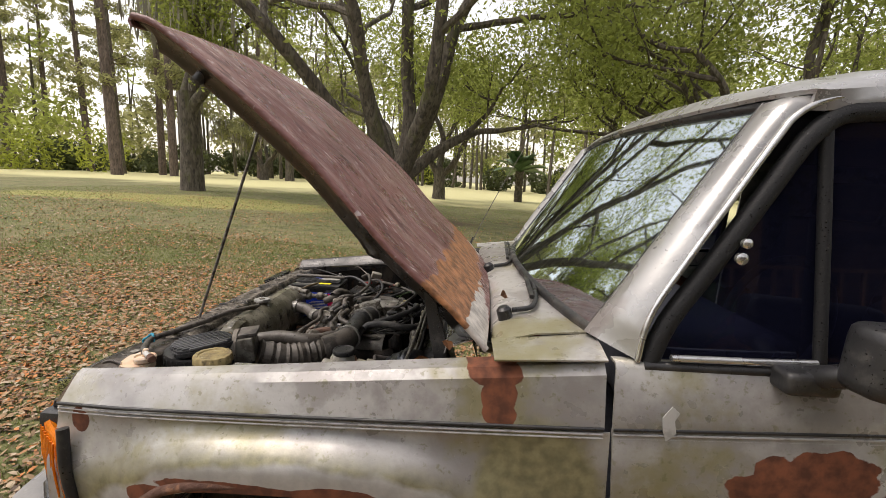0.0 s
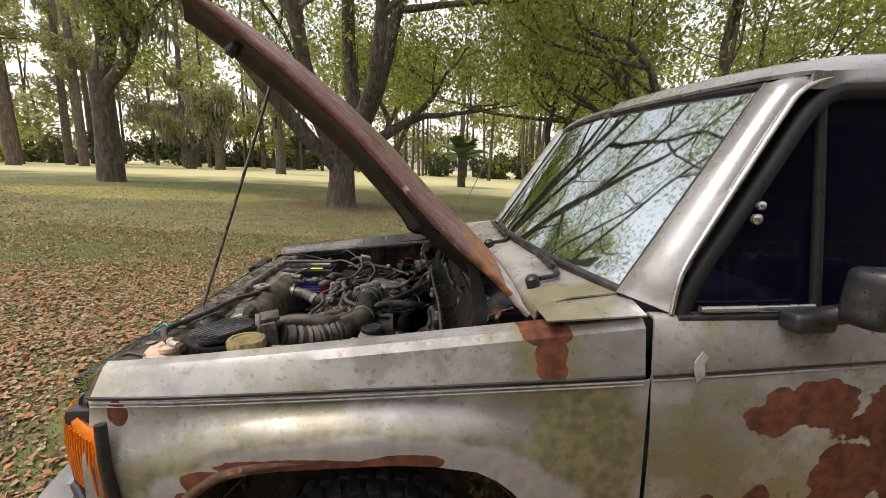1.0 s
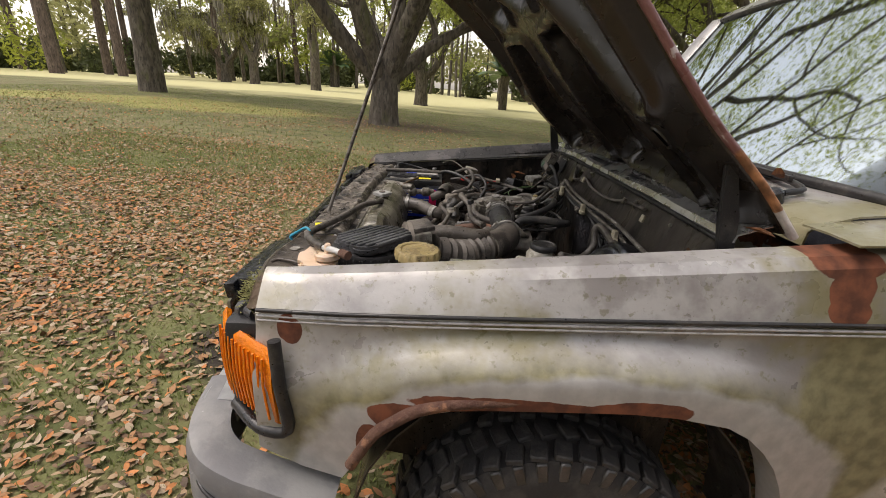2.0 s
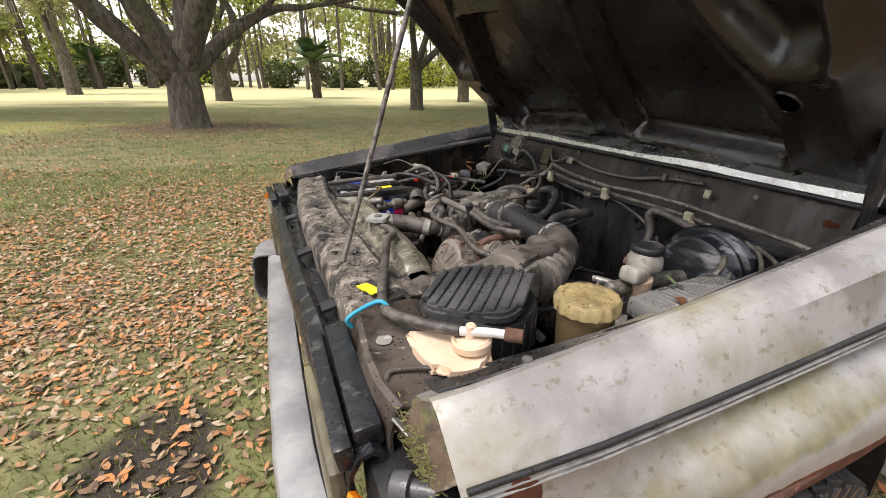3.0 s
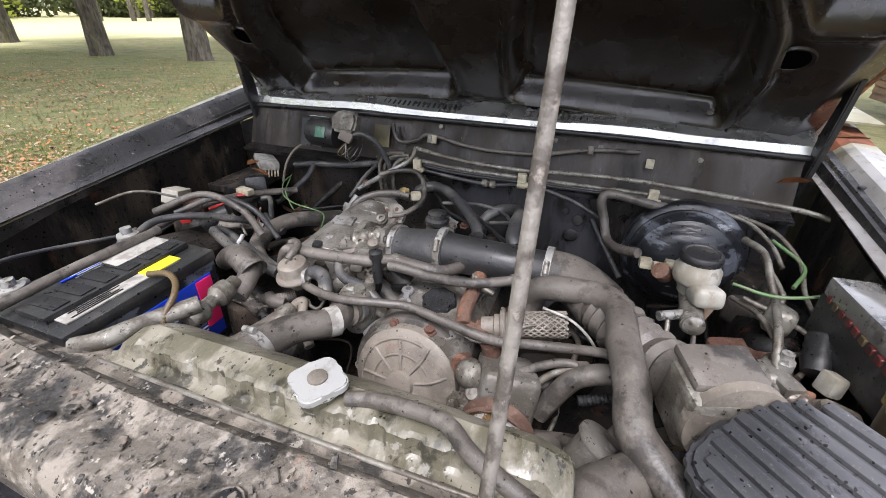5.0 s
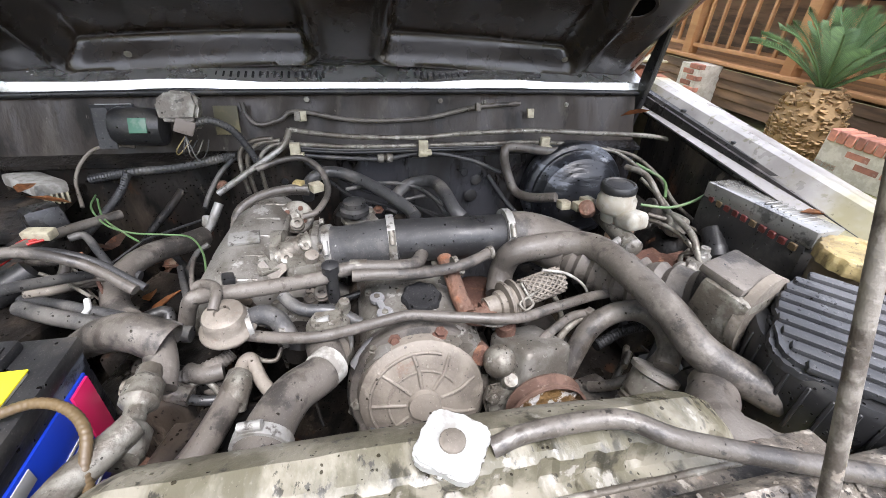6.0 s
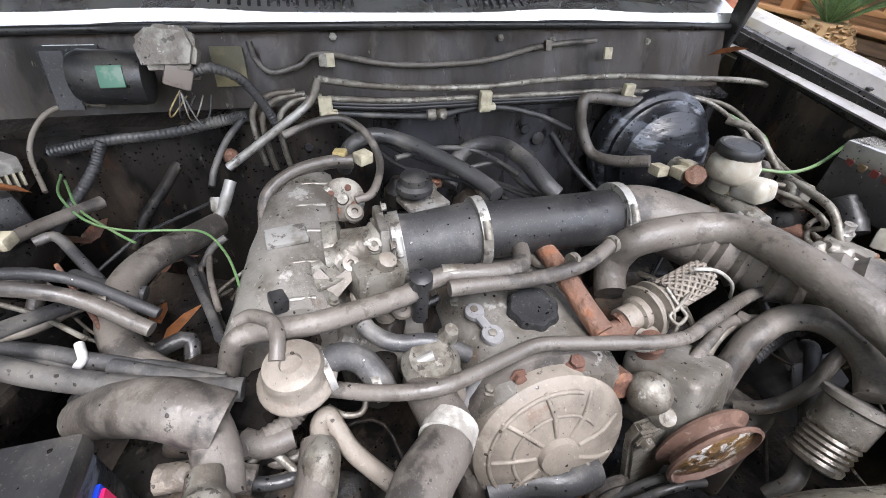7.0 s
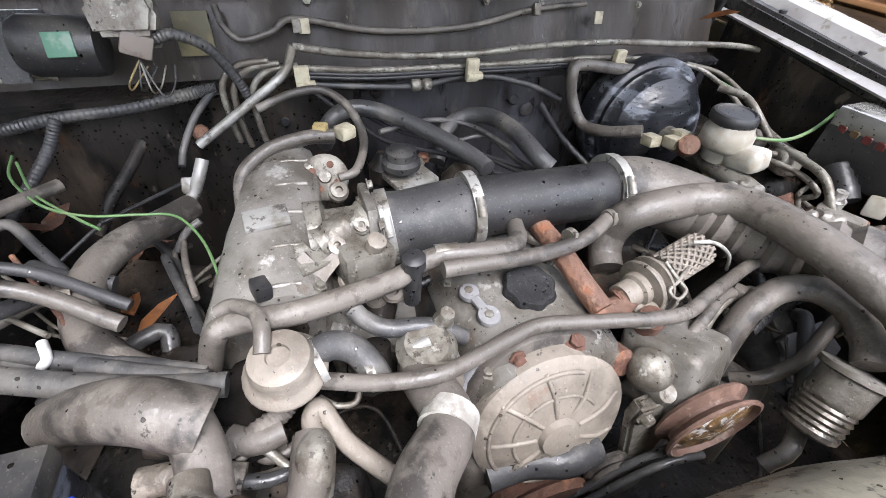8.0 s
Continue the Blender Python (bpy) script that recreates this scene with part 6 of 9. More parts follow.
part("cover_step", tube([mcov @ Vector((0.0705 * math.cos(a), 0.0705 * math.sin(a), 0.0215)) for a in (1.2 + 3.6 * k / 30 for k in range(31))], 0.0025, seg=6, n=1), M["clay"], engine)
for k in range(5):
    a = 2 * math.pi * k / 5 + 0.7
    q = mcov @ Vector((0.088 * math.cos(a), 0.088 * math.sin(a), 0.0))
    bolt(q, (-0.93, 0.02, 0.3), 0.006, engine, "rust" if k % 2 else "galv")
part("cover_ear", wobble(lathe([(0.014, -0.02), (0.016, 0.0), (0.012, 0.006)], (-0.468, 2.545, 0.79), (-0.93, 0.02, 0.3), 12), 0.002, 40), M["rust"], engine)
part("lower_cover", wobble(rbox((-0.47, 2.63, 0.63), (0.05, 0.17, 0.16), 0.02, seg=3), 0.004, 20), M["dust"], engine)
for z, r in ((0.6, 0.06), (0.585, 0.045)):
    part("crank_pulley", lathe([(r, 0), (r, 0.01), (r - 0.008, 0.015), (r, 0.02), (r, 0.03), (0.02, 0.032)], (-0.5, 2.62, z), (-1, 0, 0), 28), M["rust"], engine)
part("drive_belt", tube([(-0.51, 2.56, 0.61), (-0.51, 2.5, 0.69), (-0.52, 2.47, 0.70), (-0.53, 2.44, 0.72)], 0.006, seg=6, n=4), M["rubber"], engine)

# intake plenum and throttle
rows = []
for k in range(13):
    f = k / 12
    x = -0.115 - 0.225 * f
    yc = 2.846 + 0.03 * f
    w = 0.036 + 0.02 * f
    z = 0.876 - 0.03 * f ** 2
    rows.append([(x, yc + w + 0.008, z - 0.1), (x, yc + w + 0.003, z - 0.03), (x, yc + w * 0.8, z - 0.006), (x, yc + w * 0.3, z + 0.002), (x, yc - w * 0.4, z), (x, yc - w * 0.85, z - 0.01), (x, yc - w, z - 0.035), (x, yc - w - 0.004, z - 0.1)])
rows.append([(p[0] - 0.02, 2.876 + (p[1] - 2.876) * 0.86, p[2] - 0.05) for p in rows[-1]])
plenum = part("intake_plenum", wobble(grid(rows, thick=0.005), 0.0025, 28), M["alu"], engine, "cast aluminium intake plenum, dull and stained", 50)
for k in range(4):
    part("runner", tube([(-0.17 - 0.06 * k, 2.83, 0.80), (-0.175 - 0.06 * k, 2.78, 0.765), (-0.18 - 0.06 * k, 2.72, 0.73)], 0.02, seg=12, n=5), M["alu"], engine)
part("throttle_body", wobble(lathe([(0.045, -0.005), (0.045, 0.012), (0.034, 0.015), (0.033, 0.05), (0.042, 0.052), (0.043, 0.062)], (-0.252, 2.822, 0.832), (-0.02, -1, 0.06), 24), 0.002, 30), M["galv"], engine, "brass-grey throttle body")
part("throttle_flange", rbox((-0.256, 2.762, 0.842), (0.075, 0.012, 0.085), 0.006, (0, 10, 0)), M["alu"], engine)
for k, (x, z) in enumerate(((-0.29, 0.872), (-0.222, 0.878), (-0.3, 0.81), (-0.225, 0.80))):
    bolt((x, 2.757, z), (0, -1, 0.1), 0.005, engine)
cam_at, cam_d = Vector((-0.17, 2.8, 0.862)), Vector((-0.75, 0.05, 0.66)).normalized()
cam_u = cam_d.orthogonal().normalized()
tcam = part("throttle_cam", lathe([(0.027, -0.012), (0.029, -0.009), (0.024, -0.006), (0.029, -0.003), (0.029, 0.0), (0.025, 0.002), (0.008, 0.001), (0.007, 0.006)], cam_at, cam_d, 26), M["galv"], engine, "slotted throttle cam")
for k in range(4):
    q = cam_at + (cam_u * math.cos(1.57 * k + 0.4) + cam_d.cross(cam_u) * math.sin(1.57 * k + 0.4)) * 0.0165 + cam_d * 0.0022
    part("cam_hole", lathe([(0.0035, 0), (0.0045, 0.0006), (0.0035, 0.001)], q, cam_d, 10), M["rust"], tcam)
# linkage, brackets and springs round the throttle
for pts, w, th in (([(0, 0), (0.012, -0.004), (0.034, 0.012), (0.05, 0.01), (0.052, 0.02), (0.034, 0.026), (0.012, 0.016), (0.006, 0.034), (-0.004, 0.03)], (-0.325, 2.835, 0.838), 0.004),
                   ([(0, 0), (0.022, -0.004), (0.026, 0.012), (0.012, 0.018), (0.002, 0.014)], (-0.35, 2.8, 0.826), 0.006)):
    part("linkage_arm", plate(pts, w, (0.15, -0.97, 0.1), (0.7, 0.15, 0.68), th, 0.001), M["clay"], engine)
for x, y, z, r in ((-0.318, 2.792, 0.83, 0.013), (-0.335, 2.772, 0.815, 0.011), (-0.3, 2.803, 0.862, 0.009), (-0.287, 2.775, 0.874, 0.008), (-0.345, 2.755, 0.828, 0.01), (-0.236, 2.79, 0.885, 0.009)):
    part("throttle_boss", lathe([(r * 1.25, -r), (r * 1.25, -r * 0.2), (r, 0), (r, r * 0.5), (r * 0.45, r * 0.55), (r * 0.4, r * 0.1)], (x, y, z), (-0.6, 0.1 * math.sin(90 * x), 0.75), 14), M["clay" if r > 0.009 else "galv"], engine)
part("ribbed_casting", tube([(-0.285, 2.82, 0.852), (-0.275, 2.79, 0.862), (-0.268, 2.768, 0.868)], 0.021, seg=14, n=4, ribs=4, depth=0.12), M["galv"], engine)
part("bleed_pipe", tube([(-0.19, 2.9, 0.84), (-0.16, 2.893, 0.872), (-0.135, 2.86, 0.888), (-0.122, 2.815, 0.893), (-0.118, 2.78, 0.89)], 0.008, seg=10, n=6), M["dust"], engine)
part("plenum_plug", rbox((-0.335, 2.878, 0.856), (0.022, 0.016, 0.016), 0.003, (10, 5, 20)), M["plastic"], engine)
part("idle_valve", wobble(rbox((-0.308, 2.778, 0.845), (0.05, 0.055, 0.04), 0.009, (5, 8, 12)), 0.003, 35), M["galv"], engine)
part("idle_screw", lathe([(0.01, 0), (0.01, 0.018), (0.006, 0.02)], (-0.315, 2.768, 0.862), (-0.3, -0.2, 1), 10), M["clay"], engine)
part("return_spring", tube([(-0.298 + 0.0007 * k, 2.818 - 0.0009 * k + 0.006 * math.cos(k * 1.05), 0.858 + 0.006 * math.sin(k * 1.05)) for k in range(40)], 0.0012, seg=5, n=1, straight=True), M["galv"], engine, "small return spring")
part("throttle_bracket", plate([(0, 0), (0.05, 0.005), (0.055, 0.02), (0.02, 0.022), (0.015, 0.05), (0, 0.05)], (-0.325, 2.84, 0.85), (0.3, -0.95, 0), (0.9, 0.3, 0.2), 0.004, 0.001), M["galv"], engine)
for (x, y, z, s) in ((-0.36, 2.86, 0.82, 0.018), (-0.345, 2.815, 0.8, 0.02), (-0.33, 2.77, 0.79, 0.022), (-0.4, 2.79, 0.79, 0.024), (-0.2, 2.74, 0.82, 0.022), (-0.13, 2.72, 0.84, 0.02), (-0.1, 2.7, 0.82, 0.024), (-0.15, 2.62, 0.82, 0.02), (-0.12, 2.58, 0.8, 0.026)):
    part("small_fitting", wobble(lathe([(s * 0.8, -s), (s, 0), (s * 0.7, s * 0.5), (s * 0.5, s * 1.1)], (x, y, z), (0.2 * math.sin(x * 90), 0.3 * math.cos(y * 80), 1), 12), 0.002, 50), M["galv" if int(x * 1000) % 2 else "grimy"], engine)
# distributor / EGR at the back
part("egr_valve", lathe([(0.012, 0), (0.012, 0.02), (0.026, 0.022), (0.026, 0.03), (0.02, 0.034), (0.02, 0.044), (0.012, 0.047)], (-0.155, 2.70, 0.835), (0, 0, 1), 20), M["plastic"], engine, "round black-topped valve")
part("egr_bracket", rbox((-0.165, 2.69, 0.842), (0.05, 0.06, 0.008), 0.002, (0, 0, 20)), M["steel"], engine)
part("wiring_connector", rbox((-0.118, 2.765, 0.893), (0.02, 0.022, 0.016), 0.003, (0, 0, 30)), M["cream"], engine)
part("wiring_connector", rbox((-0.113, 2.795, 0.897), (0.016, 0.018, 0.014), 0.003, (0, 0, -20)), M["yellowed"], engine)

# vacuum pod, thermostat housing, tee
pod = part("vacuum_pod", lathe([(0.014, -0.035), (0.022, -0.02), (0.03, -0.014), (0.033, -0.012), (0.034, -0.009), (0.033, -0.006), (0.0285, -0.003), (0.026, 0.001), (0.0255, 0.011), (0.0235, 0.016), (0.018, 0.0185), (0.0095, 0.019), (0.009, 0.015), (0.007, 0.015)], (-0.425, 2.862, 0.858), (-0.15, 0.05, 1), 26), M["clay"], engine, "dusty round vacuum pod")
part("thermostat_housing", wobble(lathe([(0.026, -0.03), (0.028, 0.0), (0.024, 0.01), (0.024, 0.03), (0.028, 0.034), (0.02, 0.045)], (-0.425, 2.742, 0.805), (-0.1, 0.05, 1), 28), 0.001, 30), M["galv"], engine, "corroded thermostat housing")
part("thermostat_neck", tube([(-0.405, 2.74, 0.80), (-0.43, 2.742, 0.815), (-0.46, 2.742, 0.825)], 0.024, seg=16, n=4), M["clay"], engine)
part("hose_tee", lathe([(0.009, -0.03), (0.009, 0.02), (0.012, 0.022), (0.012, 0.034), (0.007, 0.037)], (-0.358, 2.738, 0.852), (-0.05, 0, 1), 12), M["plastic"], engine, "black plastic tee")
part("sensor", lathe([(0.01, -0.02), (0.01, 0.01), (0.007, 0.02)], (-0.41, 2.725, 0.845), (-0.2, -0.2, 1), 8), M["galv"], engine)
part("line_tee", lathe([(0.011, -0.012), (0.011, 0.012)], (-0.345, 2.7, 0.868), (-0.1, -1, 0), 14), M["galv"], engine)

# air pump with pulley and bracket
pump = part("air_pump", wobble(rbox((-0.472, 2.475, 0.765), (0.085, 0.085, 0.085), 0.014, (12, 18, 20), seg=3), 0.0015, 40), M["alu"], engine, "corroded aluminium pump body")
part("pump_knob", wobble(lathe([(0.02, -0.01), (0.023, 0.0), (0.021, 0.012), (0.013, 0.02), (0.004, 0.023)], (-0.482, 2.523, 0.79), (-0.45, 0.35, 0.8), 18), 0.001, 60), M["galv"], engine)
part("pump_port", lathe([(0.012, -0.02), (0.013, 0.006), (0.009, 0.012)], (-0.5, 2.512, 0.772), (-0.6, 0.2, 0.7), 12), M["steel"], engine)
part("pump_cap", lathe([(0.014, -0.01), (0.014, 0.012), (0.01, 0.014)], (-0.445, 2.505, 0.815), (-0.2, 0.2, 1), 12), M["rust"], engine)
part("pump_bracket", wobble(plate([(0.08, 0.075), (0.1, 0.03), (0.05, 0.02), (0.042, -0.03), (0.035, -0.085), (0.005, -0.07), (-0.02, 0.035), (-0.012, 0.06), (0.0, 0.05), (0.012, 0.055)], (-0.502, 2.53, 0.712), (0, -1, 0), (0.12, 0, 0.99), 0.016, 0.004), 0.003, 30), M["galv"], engine, "wet cast pump bracket")
bolt(Vector((-0.515, 2.54, 0.762)), (-1, 0, 0.1), 0.007, engine, "galv")
bolt(Vector((-0.512, 2.507, 0.66)), (-1, 0, 0.1), 0.006, engine, "galv")
pulley_at, pulley_dir = Vector((-0.534, 2.4715, 0.75)), Vector((-1, 0.03, 0.02))
part("pump_pulley", lathe([(0.015, -0.014), (0.05, -0.0125), (0.052, -0.009), (0.041, -0.003), (0.041, 0.001), (0.052, 0.008), (0.0525, 0.011), (0.049, 0.012), (0.046, 0.006), (0.012, 0.004)], pulley_at, pulley_dir, 44), M["pulley"], engine, "rusty grooved pump pulley")
part("pulley_face", wobble(lathe([(0.046, 0.0), (0.04, 0.0), (0.034, 0.003), (0.026, 0.0025), (0.012, 0.006), (0.004, 0.007)], pulley_at + pulley_dir * 0.006, pulley_dir, 44), 0.002, 90), M["flake"], engine, "flaking bright pulley face")
for k in range(3):
    bolt(mcov @ Vector((0.03 - 0.02 * k, -0.13 - 0.01 * k, 0.03)), (-0.9, -0.1, 0.4), 0.006, engine, "galv")
for (x, y, z, sx, sy, sz, m) in ((-0.42, 2.43, 0.74, 0.07, 0.06, 0.09, "grimy"), (-0.36, 2.47, 0.72, 0.1, 0.08, 0.1, "grimy"), (-0.3, 2.5, 0.70, 0.12, 0.06, 0.12, "rust"), (-0.25, 2.38, 0.7, 0.14, 0.12, 0.14, "grimy"), (-0.5, 2.38, 0.66, 0.07, 0.1, 0.1, "dust"),
                              (-0.4, 2.95, 0.72, 0.16, 0.14, 0.12, "grimy"), (-0.3, 2.98, 0.7, 0.14, 0.16, 0.08, "grimy"), (-0.5, 2.88, 0.7, 0.1, 0.12, 0.12, "grimy"), (-0.2, 3.02, 0.7, 0.14, 0.16, 0.06, "grimy"), (-0.56, 2.75, 0.7, 0.06, 0.1, 0.12, "grimy"), (-0.35, 3.16, 0.8, 0.22, 0.1, 0.06, "grimy"), (-0.2, 3.2, 0.82, 0.16, 0.08, 0.05, "grimy")):
    part("casting", wobble(rbox((x, y, z), (sx, sy, sz), 0.015, (10 * math.sin(x * 50), 10 * math.cos(y * 40), 20 * math.sin(z * 60)), seg=3), 0.008, 16), M[m], engine)
can_top, can_d = Vector((-0.553, 2.343, 0.812)), Vector((-0.018, 0.032, -0.06)).normalized()
can = part("filter_can", lathe([(0.017, -0.004), (0.028, -0.003), (0.0285, 0.003), (0.026, 0.004), (0.0255, 0.03)] + [(0.0255 - 0.0022 * (k % 2), 0.033 + 0.0032 * k) for k in range(11)] + [(0.025, 0.07), (0.021, 0.073), (0.004, 0.074)], can_top, can_d, 30), M["alu"], car, "ribbed metal filter can")
part("can_rim", lathe([(0.0285, -0.005), (0.0305, -0.004), (0.0305, 0.002), (0.0285, 0.003)], can_top, can_d, 30), M["alu"], can)
for k in range(5):
    part("plenum_rib", tube([(-0.15 - 0.045 * k, 2.815 + 0.007 * k, 0.876 - 0.03 * (0.16 + 0.2 * k) ** 2), (-0.152 - 0.045 * k, 2.848 + 0.006 * k, 0.8795 - 0.03 * (0.16 + 0.2 * k) ** 2), (-0.15 - 0.045 * k, 2.88 + 0.008 * k, 0.868 - 0.03 * (0.16 + 0.2 * k) ** 2)], 0.0032, seg=6, n=4), M["alu"], engine)
part("plenum_pad", rbox((-0.252, 2.868, 0.874), (0.03, 0.045, 0.006), 0.002, (0, -4, 8)), M["steel"], engine)
part("plenum_edge", tube([(-0.13, 2.812, 0.862), (-0.2, 2.815, 0.86), (-0.27, 2.822, 0.852), (-0.335, 2.83, 0.83)], 0.006, seg=8, n=4), M["alu"], engine)
for k in range(4):
    bolt((-0.14 - 0.065 * k, 2.808 + 0.006 * k, 0.862 - 0.006 * k), (0, -0.3, 1), 0.0045, engine)
clamp((-0.44, 2.742, 0.82), (-0.9, 0.1, 0.35), 0.0265)
part("spring_clip", lathe([(0.0135, -0.003), (0.015, -0.003), (0.015, 0.003), (0.0135, 0.003)], (-0.43, 2.835, 0.853), (0.3, -1, 0.1), 14), M["steel"], engine)
part("cover_bead", tube([(-0.464, 2.552, 0.79), (-0.35, 2.552, 0.797), (-0.2, 2.552, 0.797)], 0.005, seg=6, n=4), M["alu"], engine)
for x in (-0.45, -0.33, -0.21):
    bolt((x, 2.56, 0.806), (0, -0.2, 1), 0.005, engine)
    bolt((x, 2.688, 0.806), (0, 0.2, 1), 0.005, engine)
rngw = np.random.default_rng(12)
for k in range(34):
    a = Vector((rngw.uniform(-0.55, -0.05), rngw.uniform(2.08, 3.22), rngw.uniform(0.62, 0.78)))
    b = a + Vector((rngw.uniform(-0.2, 0.2), rngw.uniform(-0.2, 0.2), rngw.uniform(-0.05, 0.05)))
    b.x, b.y = min(max(b.x, -0.58), -0.03), min(max(b.y, 2.06), 3.25)
    r = rngw.choice([0.0025, 0.004, 0.006, 0.009])
    part("harness_wire", tube([a, a.lerp(b, 0.35) + Vector((0.02, -0.03, 0.03)), a.lerp(b, 0.7) + Vector((-0.03, 0.02, 0.02)), b], float(r), seg=6, n=5), M[("rubber", "dust", "galv", "black", "grimy")[k % 5]], engine)

# air intake duct from throttle to air box
part("intake_bellows", tube([(-0.255, 2.752, 0.838), (-0.258, 2.72, 0.842), (-0.264, 2.68, 0.85), (-0.267, 2.635, 0.858)], [0.044, 0.04, 0.041, 0.04], seg=20, n=6), M["rubber"], car, "black rubber intake bellows")
part("intake_pipe", tube([(-0.267, 2.64, 0.858), (-0.268, 2.54, 0.857), (-0.268, 2.44, 0.856)], 0.036, seg=20, n=4), M["black"], car, "black painted intake pipe spotted with water")
part("intake_elbow", tube([(-0.268, 2.455, 0.856), (-0.274, 2.418, 0.856), (-0.296, 2.386, 0.853), (-0.33, 2.358, 0.85)], [0.04, 0.041, 0.042, 0.042], seg=24, n=8), M["dust"], car, "dusty grey rubber intake elbow")
part("ribbed_hose", tube([(-0.322, 2.364, 0.85), (-0.37, 2.328, 0.846), (-0.42, 2.29, 0.848), (-0.49, 2.25, 0.872)], 0.042, seg=24, n=8, ribs=9, depth=0.2), M["dust"], car, "dusty corrugated intake hose")
clamp((-0.2555, 2.742, 0.8395), (-0.05, -1, 0.12), 0.043)
clamp((-0.267, 2.645, 0.857), (-0.02, -1, 0.05), 0.043)
clamp((-0.268, 2.452, 0.856), (-0.02, -1, 0), 0.043)

# hoses round the engine
part("air_pump_hose", tube([(-0.345, 2.481, 0.790), (-0.325, 2.474, 0.800), (-0.315, 2.466, 0.825), (-0.324, 2.451, 0.858), (-0.338, 2.378, 0.875), (-0.374, 2.341, 0.885), (-0.460, 2.335, 0.893), (-0.525, 2.325, 0.885), (-0.580, 2.318, 0.872), (-0.630, 2.270, 0.855), (-0.665, 2.235, 0.845)], 0.0205, seg=14, n=8), M["dust"], car, "thick dusty grey air hose")
part("canister_hose", tube([(-0.484, 2.422, 0.750), (-0.468, 2.398, 0.790), (-0.460, 2.378, 0.815), (-0.456, 2.344, 0.830), (-0.470, 2.319, 0.840), (-0.497, 2.307, 0.840), (-0.529, 2.312, 0.832), (-0.553, 2.330, 0.820)], 0.0148, seg=12, n=8), M["dust"], car, "dusty hose bending into a metal canister")
part("vacuum_pipe", tube([(-0.383, 2.928, 0.820), (-0.384, 2.913, 0.860), (-0.381, 2.897, 0.868), (-0.389, 2.841, 0.876), (-0.368, 2.766, 0.868), (-0.355, 2.743, 0.862)], 0.0105, seg=10, n=8), M["dust"], car, "dusty vacuum pipe")
part("vacuum_hose", tube([(-0.372, 2.908, 0.875), (-0.372, 2.895, 0.880), (-0.388, 2.877, 0.885), (-0.407, 2.872, 0.884), (-0.423, 2.874, 0.876)], 0.0065, seg=8, n=8), M["dust"], car)
part("bypass_hose", tube([(-0.383, 2.801, 0.860), (-0.393, 2.792, 0.853), (-0.405, 2.773, 0.848), (-0.410, 2.736, 0.845), (-0.420, 2.703, 0.828)], 0.0085, seg=10, n=8), M["rubber"], car, "black bypass hose")
part("crankcase_hose", tube([(-0.349, 2.731, 0.866), (-0.346, 2.701, 0.868), (-0.352, 2.653, 0.868), (-0.340, 2.618, 0.862), (-0.280, 2.593, 0.846)], 0.0105, seg=10, n=8), M["dust"], car)
part("vacuum_line", tube([(-0.366, 2.710, 0.868), (-0.365, 2.670, 0.866), (-0.365, 2.611, 0.862), (-0.359, 2.550, 0.866), (-0.333, 2.497, 0.868)], 0.0085, seg=8, n=8), M["dust"], car)
part("coolant_line", tube([(-0.434, 2.843, 0.842), (-0.456, 2.792, 0.850), (-0.465, 2.740, 0.856), (-0.448, 2.676, 0.853), (-0.441, 2.638, 0.852), (-0.451, 2.582, 0.850), (-0.464, 2.500, 0.848), (-0.446, 2.438, 0.843), (-0.414, 2.338, 0.830), (-0.391, 2.217, 0.800)], 0.0072, seg=8, n=8), M["dust"], car, "thin dusty rubber line across the engine")
part("pod_hose", tube([(-0.417, 2.839, 0.852), (-0.415, 2.823, 0.856), (-0.420, 2.806, 0.850), (-0.434, 2.795, 0.842), (-0.442, 2.790, 0.832)], 0.0125, seg=10, n=8), M["rubber"], car, "short black hose on the vacuum pod")
part("upper_radiator_hose", tube([(-0.416, 2.746, 0.820), (-0.447, 2.751, 0.826), (-0.495, 2.745, 0.832), (-0.535, 2.778, 0.842), (-0.580, 2.797, 0.845), (-0.630, 2.805, 0.845)], [0.02, 0.021, 0.022, 0.023, 0.024, 0.025], seg=18, n=8), M["dust"], car, "thick black upper radiator hose")
part("white_band", tube([(-0.487, 2.74, 0.831), (-0.502, 2.75, 0.834)], 0.0235, seg=22, n=2), M["chalk"], car, "chalky white band on the hose")
clamp((-0.592, 2.8, 0.845), (-1, 0.12, 0), 0.0262)
part("lower_hose", tube([(-0.501, 2.698, 0.700), (-0.502, 2.655, 0.705), (-0.514, 2.616, 0.710), (-0.510, 2.578, 0.705)], 0.018, seg=12, n=6), M["rubber"], car, "black lower coolant hose")
part("heater_hose", tube([(-0.051, 2.789, 0.840), (-0.067, 2.778, 0.885), (-0.055, 2.742, 0.895), (-0.075, 2.695, 0.890), (-0.124, 2.646, 0.880), (-0.173, 2.610, 0.872), (-0.206, 2.597, 0.868)], 0.0115, seg=10, n=8), M["rubber"], car, "black heater hose")
part("heater_hose", tube([(-0.098, 2.631, 0.820), (-0.063, 2.608, 0.850), (-0.051, 2.572, 0.865), (-0.081, 2.540, 0.875), (-0.152, 2.534, 0.885), (-0.209, 2.529, 0.880), (-0.225, 2.517, 0.870)], 0.0125, seg=10, n=8), M["rubber"], car, "black heater hose")
part("bonded_wire", tube([(-0.084, 2.714, 0.870), (-0.062, 2.638, 0.870), (-0.069, 2.573, 0.860), (-0.149, 2.537, 0.860)], 0.004, seg=6, n=8), M["rubber"], car)
